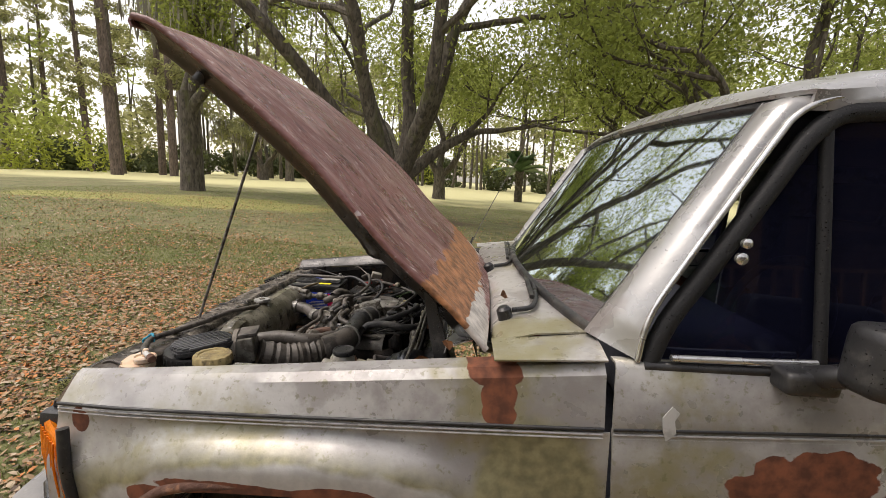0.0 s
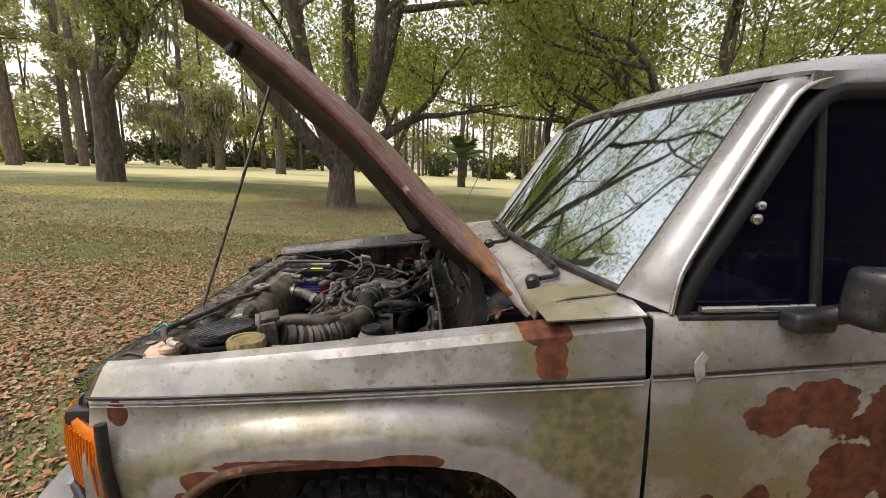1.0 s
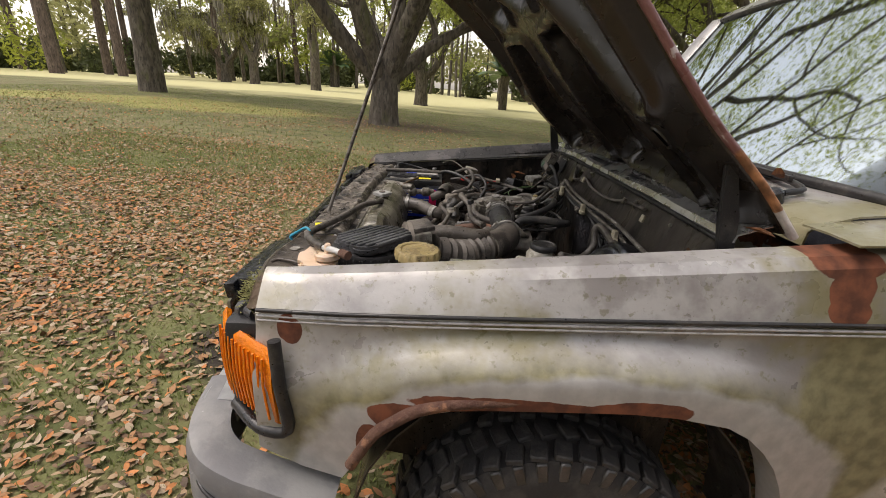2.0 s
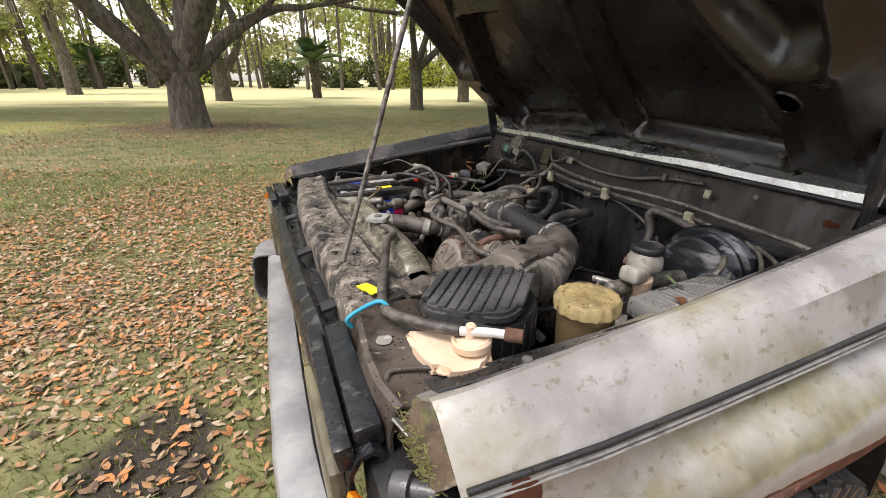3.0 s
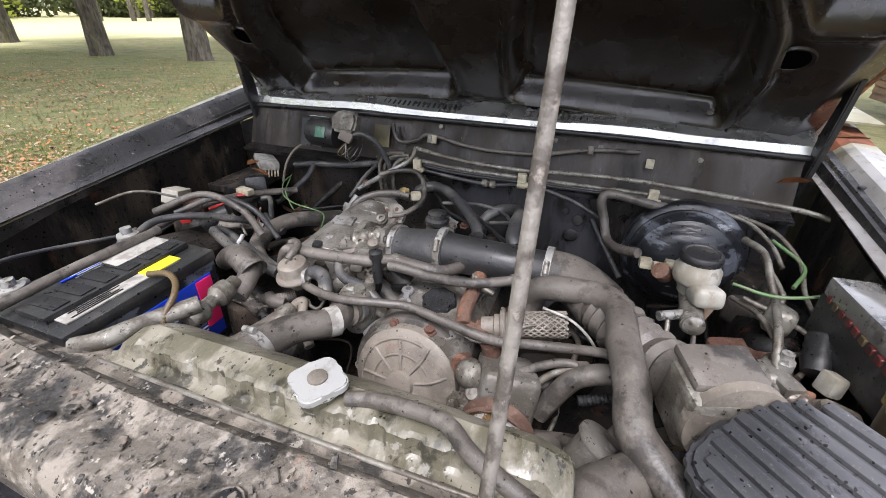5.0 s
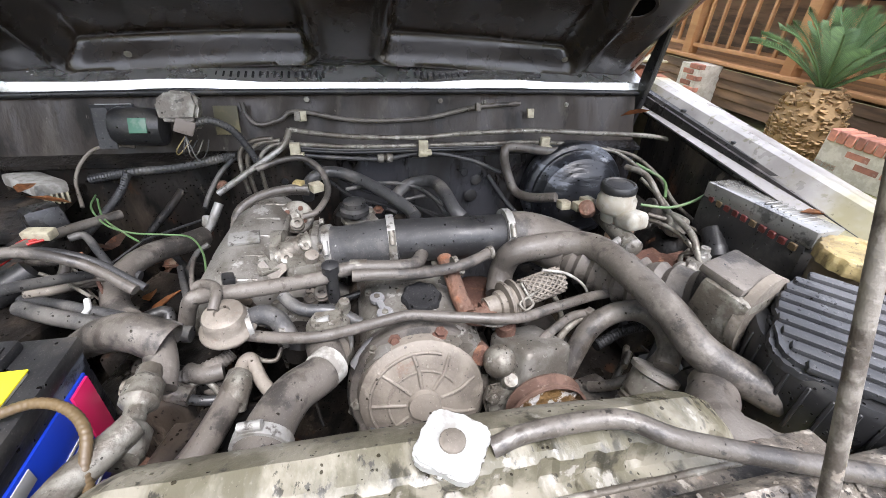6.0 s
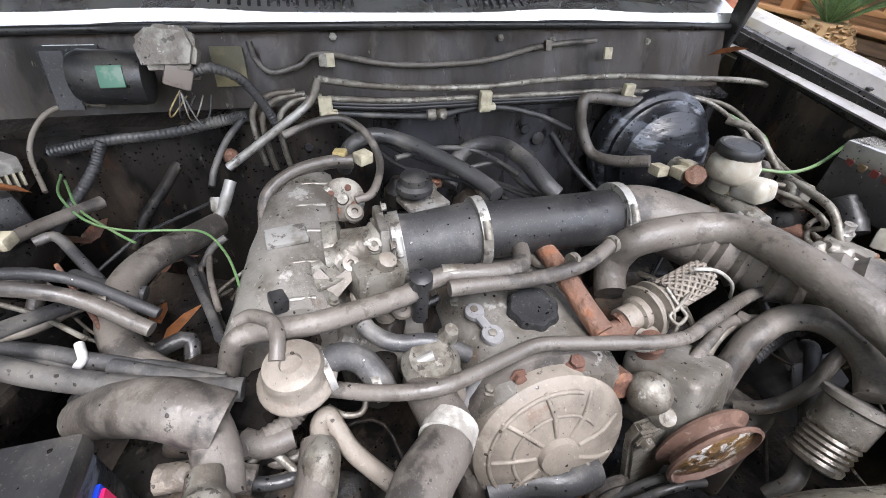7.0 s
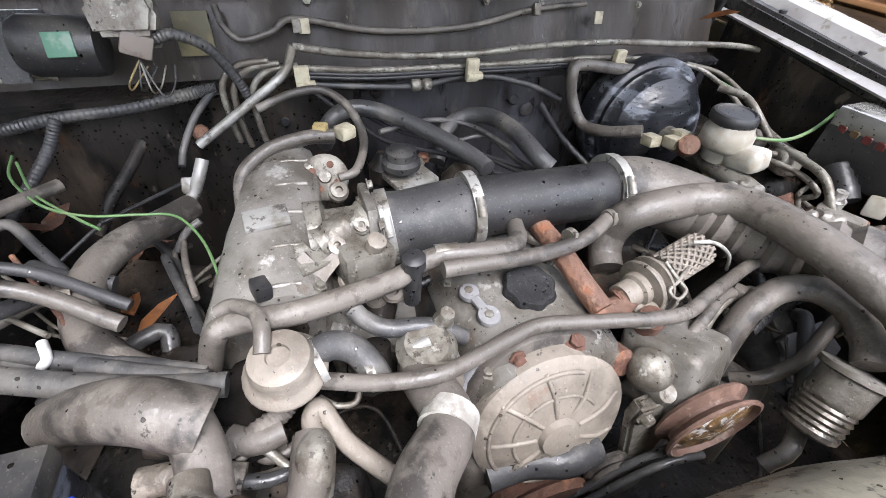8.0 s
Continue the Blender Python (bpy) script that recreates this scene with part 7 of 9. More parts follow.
part("bonded_wire", tube([(-0.083, 2.604, 0.840), (-0.092, 2.551, 0.850), (-0.166, 2.534, 0.850), (-0.213, 2.531, 0.860)], 0.004, seg=6, n=8), M["rubber"], car)
part("speed_cable", tube([(-0.190, 2.901, 0.830), (-0.139, 2.890, 0.860), (-0.128, 2.851, 0.880), (-0.113, 2.813, 0.885), (-0.109, 2.779, 0.880)], 0.0075, seg=8, n=8), M["dust"], car, "dusty control cable")
part("loop_tube", tube([(-0.091, 2.866, 0.920), (-0.075, 2.820, 0.930), (-0.074, 2.782, 0.930), (-0.097, 2.755, 0.915), (-0.134, 2.744, 0.890), (-0.188, 2.762, 0.880), (-0.196, 2.785, 0.875)], 0.0055, seg=8, n=8), M["dust"], car, "thin looping vacuum tube")
part("firewall_cable", tube([(0.030, 2.391, 0.837), (0.000, 2.350, 0.782), (-0.050, 2.310, 0.743)], 0.006, seg=8, n=6), M["rubber"], car)
part("fuel_hose", tube([(-0.494, 2.232, 0.800), (-0.491, 2.264, 0.790), (-0.509, 2.314, 0.760), (-0.508, 2.357, 0.740), (-0.491, 2.378, 0.720)], 0.008, seg=8, n=6), M["dust"], car)
part("bent_line", tube([(-0.463, 2.436, 0.780), (-0.445, 2.407, 0.800), (-0.436, 2.372, 0.810), (-0.444, 2.355, 0.810)], 0.0055, seg=8, n=6), M["galv"], car)

# orange pipe, check valve and braided stub
part("air_pipe", tube([(-0.295, 2.564, 0.840), (-0.349, 2.562, 0.840), (-0.395, 2.561, 0.836), (-0.426, 2.555, 0.828)], 0.0125, seg=12, n=6), M["copper"], car, "rust-orange air pipe")
part("pipe_elbow", tube([(-0.415, 2.558, 0.820), (-0.425, 2.537, 0.822), (-0.415, 2.514, 0.828)], 0.0135, seg=12, n=6), M["copper"], car)
cv_d = Vector((0.012, -0.06, 0.008)).normalized()
cv = part("check_valve", lathe([(0.015, -0.03), (0.015, -0.012), (0.019, -0.01), (0.019, -0.002), (0.029, 0.0), (0.03, 0.003), (0.028, 0.006), (0.021, 0.008), (0.021, 0.013), (0.029, 0.015), (0.029, 0.018), (0.02, 0.021), (0.0175, 0.035)], (-0.411, 2.498, 0.832), cv_d, 30), M["clay"], car, "dusty round check valve")
part("valve_thread", tube([(-0.418, 2.533, 0.825), (-0.415, 2.515, 0.829)], 0.0135, seg=16, n=4, ribs=5, depth=0.1), M["copper"], cv)
part("valve_neck", tube([(-0.425, 2.51, 0.812), (-0.43, 2.49, 0.82), (-0.42, 2.478, 0.83)], 0.011, seg=10, n=4), M["clay"], cv)
part("braided_stub", tube([(-0.403, 2.468, 0.838), (-0.394, 2.433, 0.842), (-0.388, 2.405, 0.845)], 0.0185, seg=16, n=8, ribs=14, depth=0.06), M["dust"], car, "stub of braided hose with wire clip")
braid_a, braid_b = Vector((-0.403, 2.468, 0.838)), Vector((-0.388, 2.405, 0.845))
braid_d = (braid_b - braid_a).normalized()
braid_u = braid_d.orthogonal().normalized()
braid_v = braid_d.cross(braid_u)
for k in range(28):
    turn = 1 if k % 2 else -1
    part("braid_strand", tube([braid_a.lerp(braid_b, q / 8) + (braid_u * math.cos(0.4488 * (k // 2) + turn * 0.32 * q) + braid_v * math.sin(0.4488 * (k // 2) + turn * 0.32 * q)) * 0.0192 for q in range(9)], 0.0017, seg=5, n=1, straight=True), M["clay"], car)
part("wire_clip", tube([(-0.407, 2.475, 0.860), (-0.425, 2.469, 0.850), (-0.437, 2.466, 0.845), (-0.442, 2.478, 0.840), (-0.433, 2.484, 0.845), (-0.428, 2.472, 0.850), (-0.414, 2.447, 0.852)], 0.002, seg=5, n=8), M["galv"], car, "twisted wire clip")
part("wire_clip", tube([(-0.449, 2.565, 0.840), (-0.461, 2.525, 0.835), (-0.448, 2.487, 0.835), (-0.442, 2.478, 0.840)], 0.002, seg=5, n=8), M["galv"], car)

# air-conditioning lines
part("pressure_pipe", tube([(-0.005, 2.811, 0.965), (-0.012, 2.827, 0.934), (-0.030, 2.869, 0.908), (-0.046, 2.953, 0.856)], 0.0062, seg=10, n=6), M["steel"], car, "bare aluminium pipe")
part("pressure_pipe", tube([(-0.056, 2.953, 0.840), (-0.072, 2.963, 0.820), (-0.081, 2.975, 0.800), (-0.107, 2.988, 0.795)], 0.0085, seg=10, n=6), M["steel"], car, "aluminium pipe joint")
part("joint_nut", lathe([(0.012, 0), (0.014, 0.003), (0.014, 0.018), (0.011, 0.022)], (-0.062, 2.974, 0.818), (-0.5, 0.1, -0.8), 6), M["steel"], car)
part("pressure_hose", tube([(-0.107, 2.975, 0.800), (-0.142, 2.997, 0.808), (-0.193, 3.029, 0.822), (-0.241, 3.044, 0.828), (-0.293, 3.042, 0.828), (-0.340, 3.022, 0.828), (-0.371, 2.993, 0.825), (-0.383, 2.965, 0.815)], 0.0175, seg=14, n=8), M["dust"], car, "thick dusty air-conditioning hose")
part("ac_fitting", tube([(-0.501, 2.856, 0.790), (-0.492, 2.853, 0.800), (-0.478, 2.850, 0.805), (-0.465, 2.849, 0.803)], [0.016, 0.0165, 0.0165, 0.013], seg=12, n=4), M["galv"], car, "corroded hose fitting")
part("ac_hose", tube([(-0.460, 2.852, 0.800), (-0.504, 2.859, 0.800), (-0.551, 2.872, 0.800), (-0.574, 2.882, 0.800)], 0.0155, seg=12, n=6), M["dust"], car)
part("ac_pipe", tube([(-0.465, 2.849, 0.803), (-0.446, 2.850, 0.805), (-0.439, 2.842, 0.806), (-0.454, 2.834, 0.800), (-0.473, 2.822, 0.790), (-0.500, 2.792, 0.770)], 0.0085, seg=10, n=8), M["clay"], car)
part("warm_air_duct", tube([(-0.414, 3.029, 0.835), (-0.429, 2.991, 0.860), (-0.446, 2.952, 0.875), (-0.456, 2.929, 0.872), (-0.462, 2.913, 0.865)], [0.018, 0.021, 0.0225, 0.023, 0.024], seg=18, n=6, caps=False), M["dust"], car, "broken grey plastic air duct")
part("warm_air_pipe", tube([(-0.444, 2.933, 0.862), (-0.464, 2.923, 0.860), (-0.482, 2.917, 0.855), (-0.508, 2.914, 0.845)], 0.017, seg=16, n=6), M["dust"], car, "grey plastic pipe")
part("copper_joint", tube([(-0.497, 2.920, 0.865), (-0.523, 2.917, 0.865), (-0.550, 2.915, 0.865), (-0.574, 2.912, 0.865), (-0.601, 2.910, 0.865)], [0.0125, 0.0125, 0.0125, 0.018, 0.018, 0.018, 0.018, 0.0105, 0.0105, 0.0105, 0.0105, 0.019, 0.019, 0.019, 0.019, 0.015], seg=10, n=10), M["galv"], car, "corroded battery-cable sleeve")
part("battery_cable", tube([(-0.570, 3.003, 0.905), (-0.565, 2.971, 0.910), (-0.576, 2.942, 0.910), (-0.597, 2.922, 0.905), (-0.620, 2.918, 0.890), (-0.631, 2.917, 0.870)], 0.0048, seg=8, n=8, ribs=30, depth=0.1), M["browned"], car, "brown braided battery cable")

# wiring along the far side
part("wiring_loom", tube([(-0.342, 3.127, 0.845), (-0.368, 3.076, 0.845), (-0.390, 3.020, 0.845), (-0.406, 2.966, 0.842), (-0.415, 2.909, 0.835)], 0.0105, seg=10, n=6), M["rubber"], car)
part("wiring_loom", tube([(-0.319, 3.139, 0.840), (-0.339, 3.080, 0.840), (-0.357, 3.040, 0.840), (-0.379, 2.974, 0.835), (-0.396, 2.926, 0.830)], 0.0075, seg=10, n=6), M["rubber"], car)
part("wire", tube([(-0.325, 3.139, 0.835), (-0.351, 3.070, 0.835), (-0.372, 2.994, 0.835)], 0.005, seg=6, n=6), M["rubber"], car)
part("wiring_loom", tube([(-0.369, 3.019, 0.840), (-0.390, 2.970, 0.840), (-0.406, 2.924, 0.835)], 0.008, seg=10, n=6), M["rubber"], car)
part("wiring_loom", tube([(-0.238, 3.166, 0.850), (-0.258, 3.124, 0.860), (-0.254, 3.109, 0.865), (-0.273, 3.104, 0.855), (-0.303, 3.107, 0.840)], 0.007, seg=10, n=6), M["dust"], car)
part("wiring_loom", tube([(-0.320, 3.130, 0.850), (-0.315, 3.093, 0.850), (-0.295, 3.068, 0.850), (-0.288, 3.044, 0.845)], 0.0065, seg=10, n=6), M["clay"], car)
part("wire", tube([(-0.177, 3.145, 0.850), (-0.170, 3.126, 0.850), (-0.205, 3.096, 0.840), (-0.238, 3.069, 0.830)], 0.006, seg=6, n=6), M["rubber"], car)
part("wiring_loom", tube([(-0.222, 3.101, 0.830), (-0.249, 3.061, 0.830), (-0.256, 3.025, 0.820)], 0.009, seg=10, n=6), M["rubber"], car)
part("wire", tube([(-0.288, 3.125, 0.860), (-0.306, 3.090, 0.855), (-0.339, 3.045, 0.850)], 0.0025, seg=6, n=6), M["galv"], car)
part("wire", tube([(-0.224, 3.107, 0.850), (-0.288, 3.063, 0.845), (-0.326, 3.038, 0.840)], 0.0025, seg=6, n=6), M["rust"], car)
part("wire", tube([(-0.082, 3.054, 0.760), (-0.155, 3.005, 0.760), (-0.225, 2.982, 0.760), (-0.286, 2.959, 0.770)], 0.006, seg=6, n=6), M["rubber"], car)
part("wire", tube([(-0.157, 2.995, 0.770), (-0.147, 2.980, 0.790), (-0.139, 2.961, 0.800)], 0.005, seg=6, n=6), M["rubber"], car)
part("wiring_loom", tube([(-0.442, 2.915, 0.800), (-0.452, 2.896, 0.800), (-0.448, 2.873, 0.800)], 0.011, seg=10, n=6), M["dust"], car)
part("wire", tube([(-0.469, 2.929, 0.790), (-0.478, 2.894, 0.785), (-0.475, 2.867, 0.780)], 0.006, seg=6, n=6), M["rubber"], car)
part("wire", tube([(-0.459, 2.912, 0.790), (-0.453, 2.894, 0.790), (-0.480, 2.867, 0.780)], 0.004, seg=6, n=6), M["galv"], car)
part("wiring_loom", tube([(-0.460, 2.978, 0.800), (-0.464, 2.944, 0.800), (-0.474, 2.906, 0.790)], 0.012, seg=10, n=6), M["mud"], car)
part("wiring_loom", tube([(-0.427, 2.976, 0.800), (-0.438, 2.932, 0.790), (-0.447, 2.878, 0.770)], 0.014, seg=10, n=6), M["grimy"], car)
part("wire", tube([(-0.427, 2.842, 0.800), (-0.439, 2.828, 0.800), (-0.440, 2.812, 0.800), (-0.430, 2.805, 0.810)], 0.003, seg=6, n=6), M["galv"], car)
part("cable_clip", tube([(-0.345, 3.048, 0.850), (-0.361, 3.041, 0.848), (-0.362, 3.048, 0.840)], 0.004, seg=6, n=3), M["white"], car, "white cable tie")
part("green_wire", tube([(-0.037, 3.162, 0.860), (-0.091, 3.146, 0.860), (-0.148, 3.102, 0.855), (-0.171, 3.057, 0.850), (-0.174, 3.009, 0.845), (-0.179, 2.972, 0.840), (-0.228, 2.941, 0.840), (-0.290, 2.921, 0.840), (-0.337, 2.913, 0.845)], 0.0016, seg=5, n=8), M["green"], car, "thin green wire")
part("green_wire", tube([(-0.054, 3.152, 0.860), (-0.121, 3.117, 0.855), (-0.171, 3.068, 0.850), (-0.192, 3.042, 0.845)], 0.0016, seg=5, n=8), M["green"], car)
part("loom_sleeve", tube([(0.020, 3.191, 0.867), (0.020, 3.123, 0.879), (0.018, 3.032, 0.887), (0.015, 2.951, 0.903), (0.012, 2.918, 0.908)], 0.009, seg=10, n=6, ribs=50, depth=0.12), M["rubber"], car, "ribbed black wiring sleeve")
part("loom_sleeve", tube([(0.015, 3.121, 0.881), (0.000, 3.141, 0.846), (-0.040, 3.165, 0.817), (-0.090, 3.184, 0.797)], 0.008, seg=10, n=6, ribs=26, depth=0.12), M["rubber"], car)
part("washer_tube", tube([(0.030, 3.100, 0.926), (0.030, 3.150, 0.929), (0.020, 3.183, 0.913), (0.000, 3.203, 0.878), (-0.050, 3.183, 0.843)], 0.0032, seg=8, n=8), M["clay"], car, "clouded brown plastic washer tube")
part("loom_branch", tube([(0.000, 3.031, 0.845), (-0.030, 3.052, 0.821), (-0.060, 3.082, 0.790), (-0.080, 3.101, 0.756)], 0.008, seg=8, n=6), M["grimy"], car)
part("earth_lead", tube([(0.010, 2.926, 0.905), (0.000, 2.956, 0.876), (-0.020, 2.979, 0.841), (-0.040, 2.985, 0.824)], 0.005, seg=8, n=6), M["rubber"], car)
part("brake_hose", tube([(0.000, 2.845, 0.946), (0.000, 2.885, 0.941), (-0.005, 2.909, 0.919), (-0.010, 2.910, 0.875), (-0.010, 2.906, 0.837)], 0.0045, seg=8, n=6), M["galv"], car)
part("brake_hose", tube([(0.000, 2.832, 0.942), (0.000, 2.872, 0.936), (-0.005, 2.896, 0.913), (-0.010, 2.897, 0.867), (-0.010, 2.892, 0.828)], 0.0045, seg=8, n=6), M["galv"], car)
part("brake_hose", tube([(0.000, 2.808, 0.937), (0.000, 2.850, 0.931), (-0.005, 2.874, 0.907), (-0.010, 2.874, 0.861), (-0.010, 2.868, 0.821)], 0.0045, seg=8, n=6), M["galv"], car)

# brake lines and cables on the firewall
part("brake_line", tube([(-0.005, 2.811, 0.964), (-0.005, 2.749, 0.953), (-0.005, 2.662, 0.945), (-0.005, 2.550, 0.943), (-0.005, 2.451, 0.949), (-0.005, 2.311, 0.951), (-0.010, 2.182, 0.945), (-0.020, 2.033, 0.938), (-0.045, 1.964, 0.928)], 0.0052, seg=8, n=4), M["galv"], car, "oxidised metal line")
part("brake_line", tube([(0.000, 2.800, 0.933), (0.000, 2.697, 0.925), (0.000, 2.546, 0.924), (0.000, 2.400, 0.924), (0.000, 2.274, 0.923), (-0.010, 2.145, 0.909)], 0.0048, seg=8, n=4), M["galv"], car)
part("brake_line", tube([(0.000, 2.801, 0.926), (0.000, 2.698, 0.918), (0.000, 2.545, 0.918), (0.000, 2.398, 0.917), (0.000, 2.271, 0.917), (-0.010, 2.143, 0.904)], 0.004, seg=8, n=4), M["black"], car)
part("brake_line", tube([(0.000, 2.802, 0.921), (0.000, 2.698, 0.913), (0.000, 2.545, 0.913), (0.000, 2.397, 0.913), (0.000, 2.269, 0.912), (-0.010, 2.141, 0.900)], 0.004, seg=8, n=4), M["black"], car)
part("brake_line", tube([(-0.010, 2.145, 0.909), (-0.030, 2.108, 0.904), (-0.070, 2.074, 0.882), (-0.110, 2.060, 0.860)], 0.0042, seg=8, n=6), M["galv"], car)
part("brake_line", tube([(-0.010, 2.125, 0.908), (-0.040, 2.067, 0.897), (-0.090, 2.030, 0.866), (-0.160, 2.032, 0.838), (-0.270, 2.032, 0.820), (-0.340, 2.085, 0.807)], 0.0042, seg=8, n=6), M["galv"], car)
part("brake_line", tube([(-0.050, 2.069, 0.885), (-0.100, 2.026, 0.864), (-0.150, 2.050, 0.846)], 0.0035, seg=8, n=6), M["green"], car)
part("brake_line", tube([(-0.220, 2.141, 0.850), (-0.249, 2.084, 0.840), (-0.277, 2.041, 0.820), (-0.287, 2.085, 0.800), (-0.321, 2.102, 0.800)], 0.0042, seg=8, n=6), M["galv"], car)
part("fluid_wire", tube([(-0.216, 2.161, 0.870), (-0.234, 2.112, 0.870), (-0.233, 2.061, 0.880), (-0.215, 1.994, 0.900)], 0.0028, seg=6, n=6), M["green"], car)
part("vapour_line", tube([(0.005, 2.799, 0.909), (0.005, 2.715, 0.900), (0.005, 2.631, 0.895), (0.005, 2.542, 0.906), (0.000, 2.446, 0.888), (-0.005, 2.373, 0.857)], 0.0048, seg=8, n=6), M["rubber"], car, "black vapour line")
part("dash_cable", tube([(0.060, 2.901, 1.000), (0.055, 2.896, 0.976), (0.050, 2.877, 0.958), (0.055, 2.835, 0.966), (0.060, 2.800, 0.981), (0.058, 2.686, 0.962), (0.060, 2.540, 0.963), (0.065, 2.425, 0.984), (0.068, 2.319, 0.991)], 0.0048, seg=8, n=6), M["dust"], car, "dusty cable on the upper firewall")
part("booster_hose", tube([(-0.020, 2.152, 0.907), (-0.020, 2.271, 0.910), (-0.020, 2.361, 0.922), (-0.030, 2.379, 0.909), (-0.030, 2.367, 0.868), (-0.060, 2.354, 0.835), (-0.100, 2.332, 0.839), (-0.140, 2.300, 0.857)], 0.0098, seg=10, n=8), M["dust"], car, "dusty brake booster hose")

# ---- reservoirs, boxes and brake parts ----
abox = part("air_cleaner", tube([(-0.63, 2.185, 0.78), (-0.63, 2.185, 0.84), (-0.63, 2.185, 0.895), (-0.63, 2.185, 0.908)], [0.078, 0.092, 0.096, 0.093], seg=40, n=3), M["plastic"], car, "black plastic air cleaner box")
lid = part("lid", plate([((0.082 + 0.012 * math.cos(4 * a)) * math.cos(a) * 1.0, (0.09 + 0.012 * math.cos(4 * a)) * math.sin(a)) for a in (2 * math.pi * k / 40 for k in range(40))], (-0.628, 2.188, 0.905), (1, 0, 0.12), (0, 1, -0.06), 0.02, 0.006), M["greyplastic"], abox, "grey ribbed air cleaner lid")
for k in range(9):
    o = -0.076 + 0.019 * k
    ln = 0.078 * math.sqrt(max(0.05, 1 - (o / 0.098) ** 2))
    ox, oy = -0.7 * o, 0.714 * o
    part("lid_rib", rbox((-0.628 + ox, 2.188 + oy, 0.926 + 0.12 * ox - 0.06 * oy), (ln * 2, 0.0135, 0.009), 0.004, (-7, -2.4, 45.5), seg=2), M["greyplastic"], abox)
for k in range(30):
    a = 2 * math.pi * k / 30
    part("side_fin", rbox((-0.63 + 0.094 * math.cos(a), 2.185 + 0.094 * math.sin(a), 0.87), (0.006, 0.004, 0.06), 0.001, (0, 0, math.degrees(a)), seg=1), M["plastic"], abox)
part("flow_meter", wobble(rbox((-0.528, 2.245, 0.893), (0.06, 0.09, 0.075), 0.008, (0, -6, 18)), 0.002, 30), M["galv"], abox, "dusty metal air flow meter")
part("meter_lid", rbox((-0.52, 2.25, 0.937), (0.055, 0.075, 0.012), 0.004, (0, -6, 18)), M["dust"], abox)
part("meter_collar", lathe([(0.05, -0.006), (0.053, -0.006), (0.053, 0.006), (0.05, 0.006)], (-0.552, 2.232, 0.895), (-0.9, -0.3, 0.05), 26), M["clay"], abox)
part("snorkel", wobble(tube([(-0.60, 2.31, 0.84), (-0.66, 2.355, 0.85), (-0.72, 2.29, 0.845), (-0.76, 2.23, 0.84)], [0.026, 0.029, 0.029, 0.027], seg=18, n=8, ribs=9, depth=0.07), 0.001, 30), M["dust"], car, "dusty ribbed intake snorkel")

res = part("steering_reservoir", lathe([(0.036, 0), (0.04, 0.01), (0.042, 0.07), (0.04, 0.085)], (-0.518, 2.06, 0.845), (0.02, 0.02, 1), 26), M["browned"], car, "yellowed plastic fluid reservoir")
part("reservoir_cap", lathe([(0.043, 0), (0.047, 0.002), (0.047, 0.018), (0.044, 0.022), (0.036, 0.022), (0.034, 0.019), (0.012, 0.02)], (-0.518, 2.06, 0.925), (0.02, 0.02, 1), 84, lobes=16, lobe=0.03), M["yellowed"], res, "ribbed yellow screw cap")
wb = part("washer_bottle", wobble(plate([(q.x, q.y) for q in spline([(-0.045, 0.063, 0), (-0.02, 0.052, 0), (0.01, 0.038, 0), (0.038, 0.002, 0), (0.043, -0.028, 0), (0.028, -0.05, 0), (-0.008, -0.052, 0), (-0.034, -0.036, 0), (-0.044, -0.005, 0), (-0.048, 0.03, 0)], 4)], (-0.728, 2.076, 0.895), (1, 0, 0), (0, 1, 0), 0.016, 0.007), 0.0015, 25), M["peach"], car, "aged cream plastic washer bottle")
part("bottle_body", rbox((-0.74, 2.07, 0.85), (0.07, 0.075, 0.1), 0.03, (0, 0, 30), seg=3), M["peach"], wb)
part("bottle_cap", lathe([(0.018, 0), (0.026, 0.004), (0.027, 0.014), (0.024, 0.018), (0.02, 0.014), (0.006, 0.015)], (-0.706, 2.062, 0.911), (-0.05, 0.05, 1), 28), M["peach"], wb, "pale washer cap")
part("cap_spout", lathe([(0.007, 0), (0.007, 0.02), (0.005, 0.022)], (-0.708, 2.066, 0.924), (0.1, 0, 1), 10), M["peach"], wb)

# relay and fuse box with a clear lid
fb = part("fuse_box", rbox((-0.345, 2.018, 0.87), (0.2, 0.075, 0.07), 0.006, (0, 2, 4)), M["plastic"], car, "black fuse box with a clear lid")
part("fuse_lid", rbox((-0.347, 2.015, 0.917), (0.205, 0.078, 0.03), 0.005, (0, 2, 4)), M["haze"], fb, "hazy clear plastic lid with ribs")
for k in range(8):
    part("lid_rib", rbox((-0.427 + 0.011 * k, 2.006 + 0.0008 * k, 0.9335), (0.004, 0.06, 0.003), 0.001, (0, 2, 4), seg=1), M["haze"], fb)
for k in range(10):
    part("fuse", rbox((-0.43 + 0.018 * k, 2.0505 + 0.0008 * k, 0.9), (0.012, 0.006, 0.011), 0.001, seg=1), M["dullred" if k % 4 else "browned"], fb)

# brake booster and master cylinder
bc = Vector((-0.045, 2.205, 0.815))
part("brake_booster", lathe([(0.09, -0.06), (0.112, -0.05), (0.116, -0.02), (0.116, -0.004), (0.112, 0.001), (0.104, 0.004), (0.103, 0.012), (0.097, 0.016), (0.09, 0.034), (0.082, 0.038), (0.074, 0.05), (0.06, 0.057), (0.03, 0.063)], bc, (-0.97, 0.05, 0.1), 44), M["boost"], car, "black brake booster streaked with water")
mc = part("master_cylinder", tube([(-0.105, 2.208, 0.822), (-0.2, 2.213, 0.832), (-0.3, 2.22, 0.83)], 0.018, seg=14, n=3), M["galv"], car, "corroded brake master cylinder")
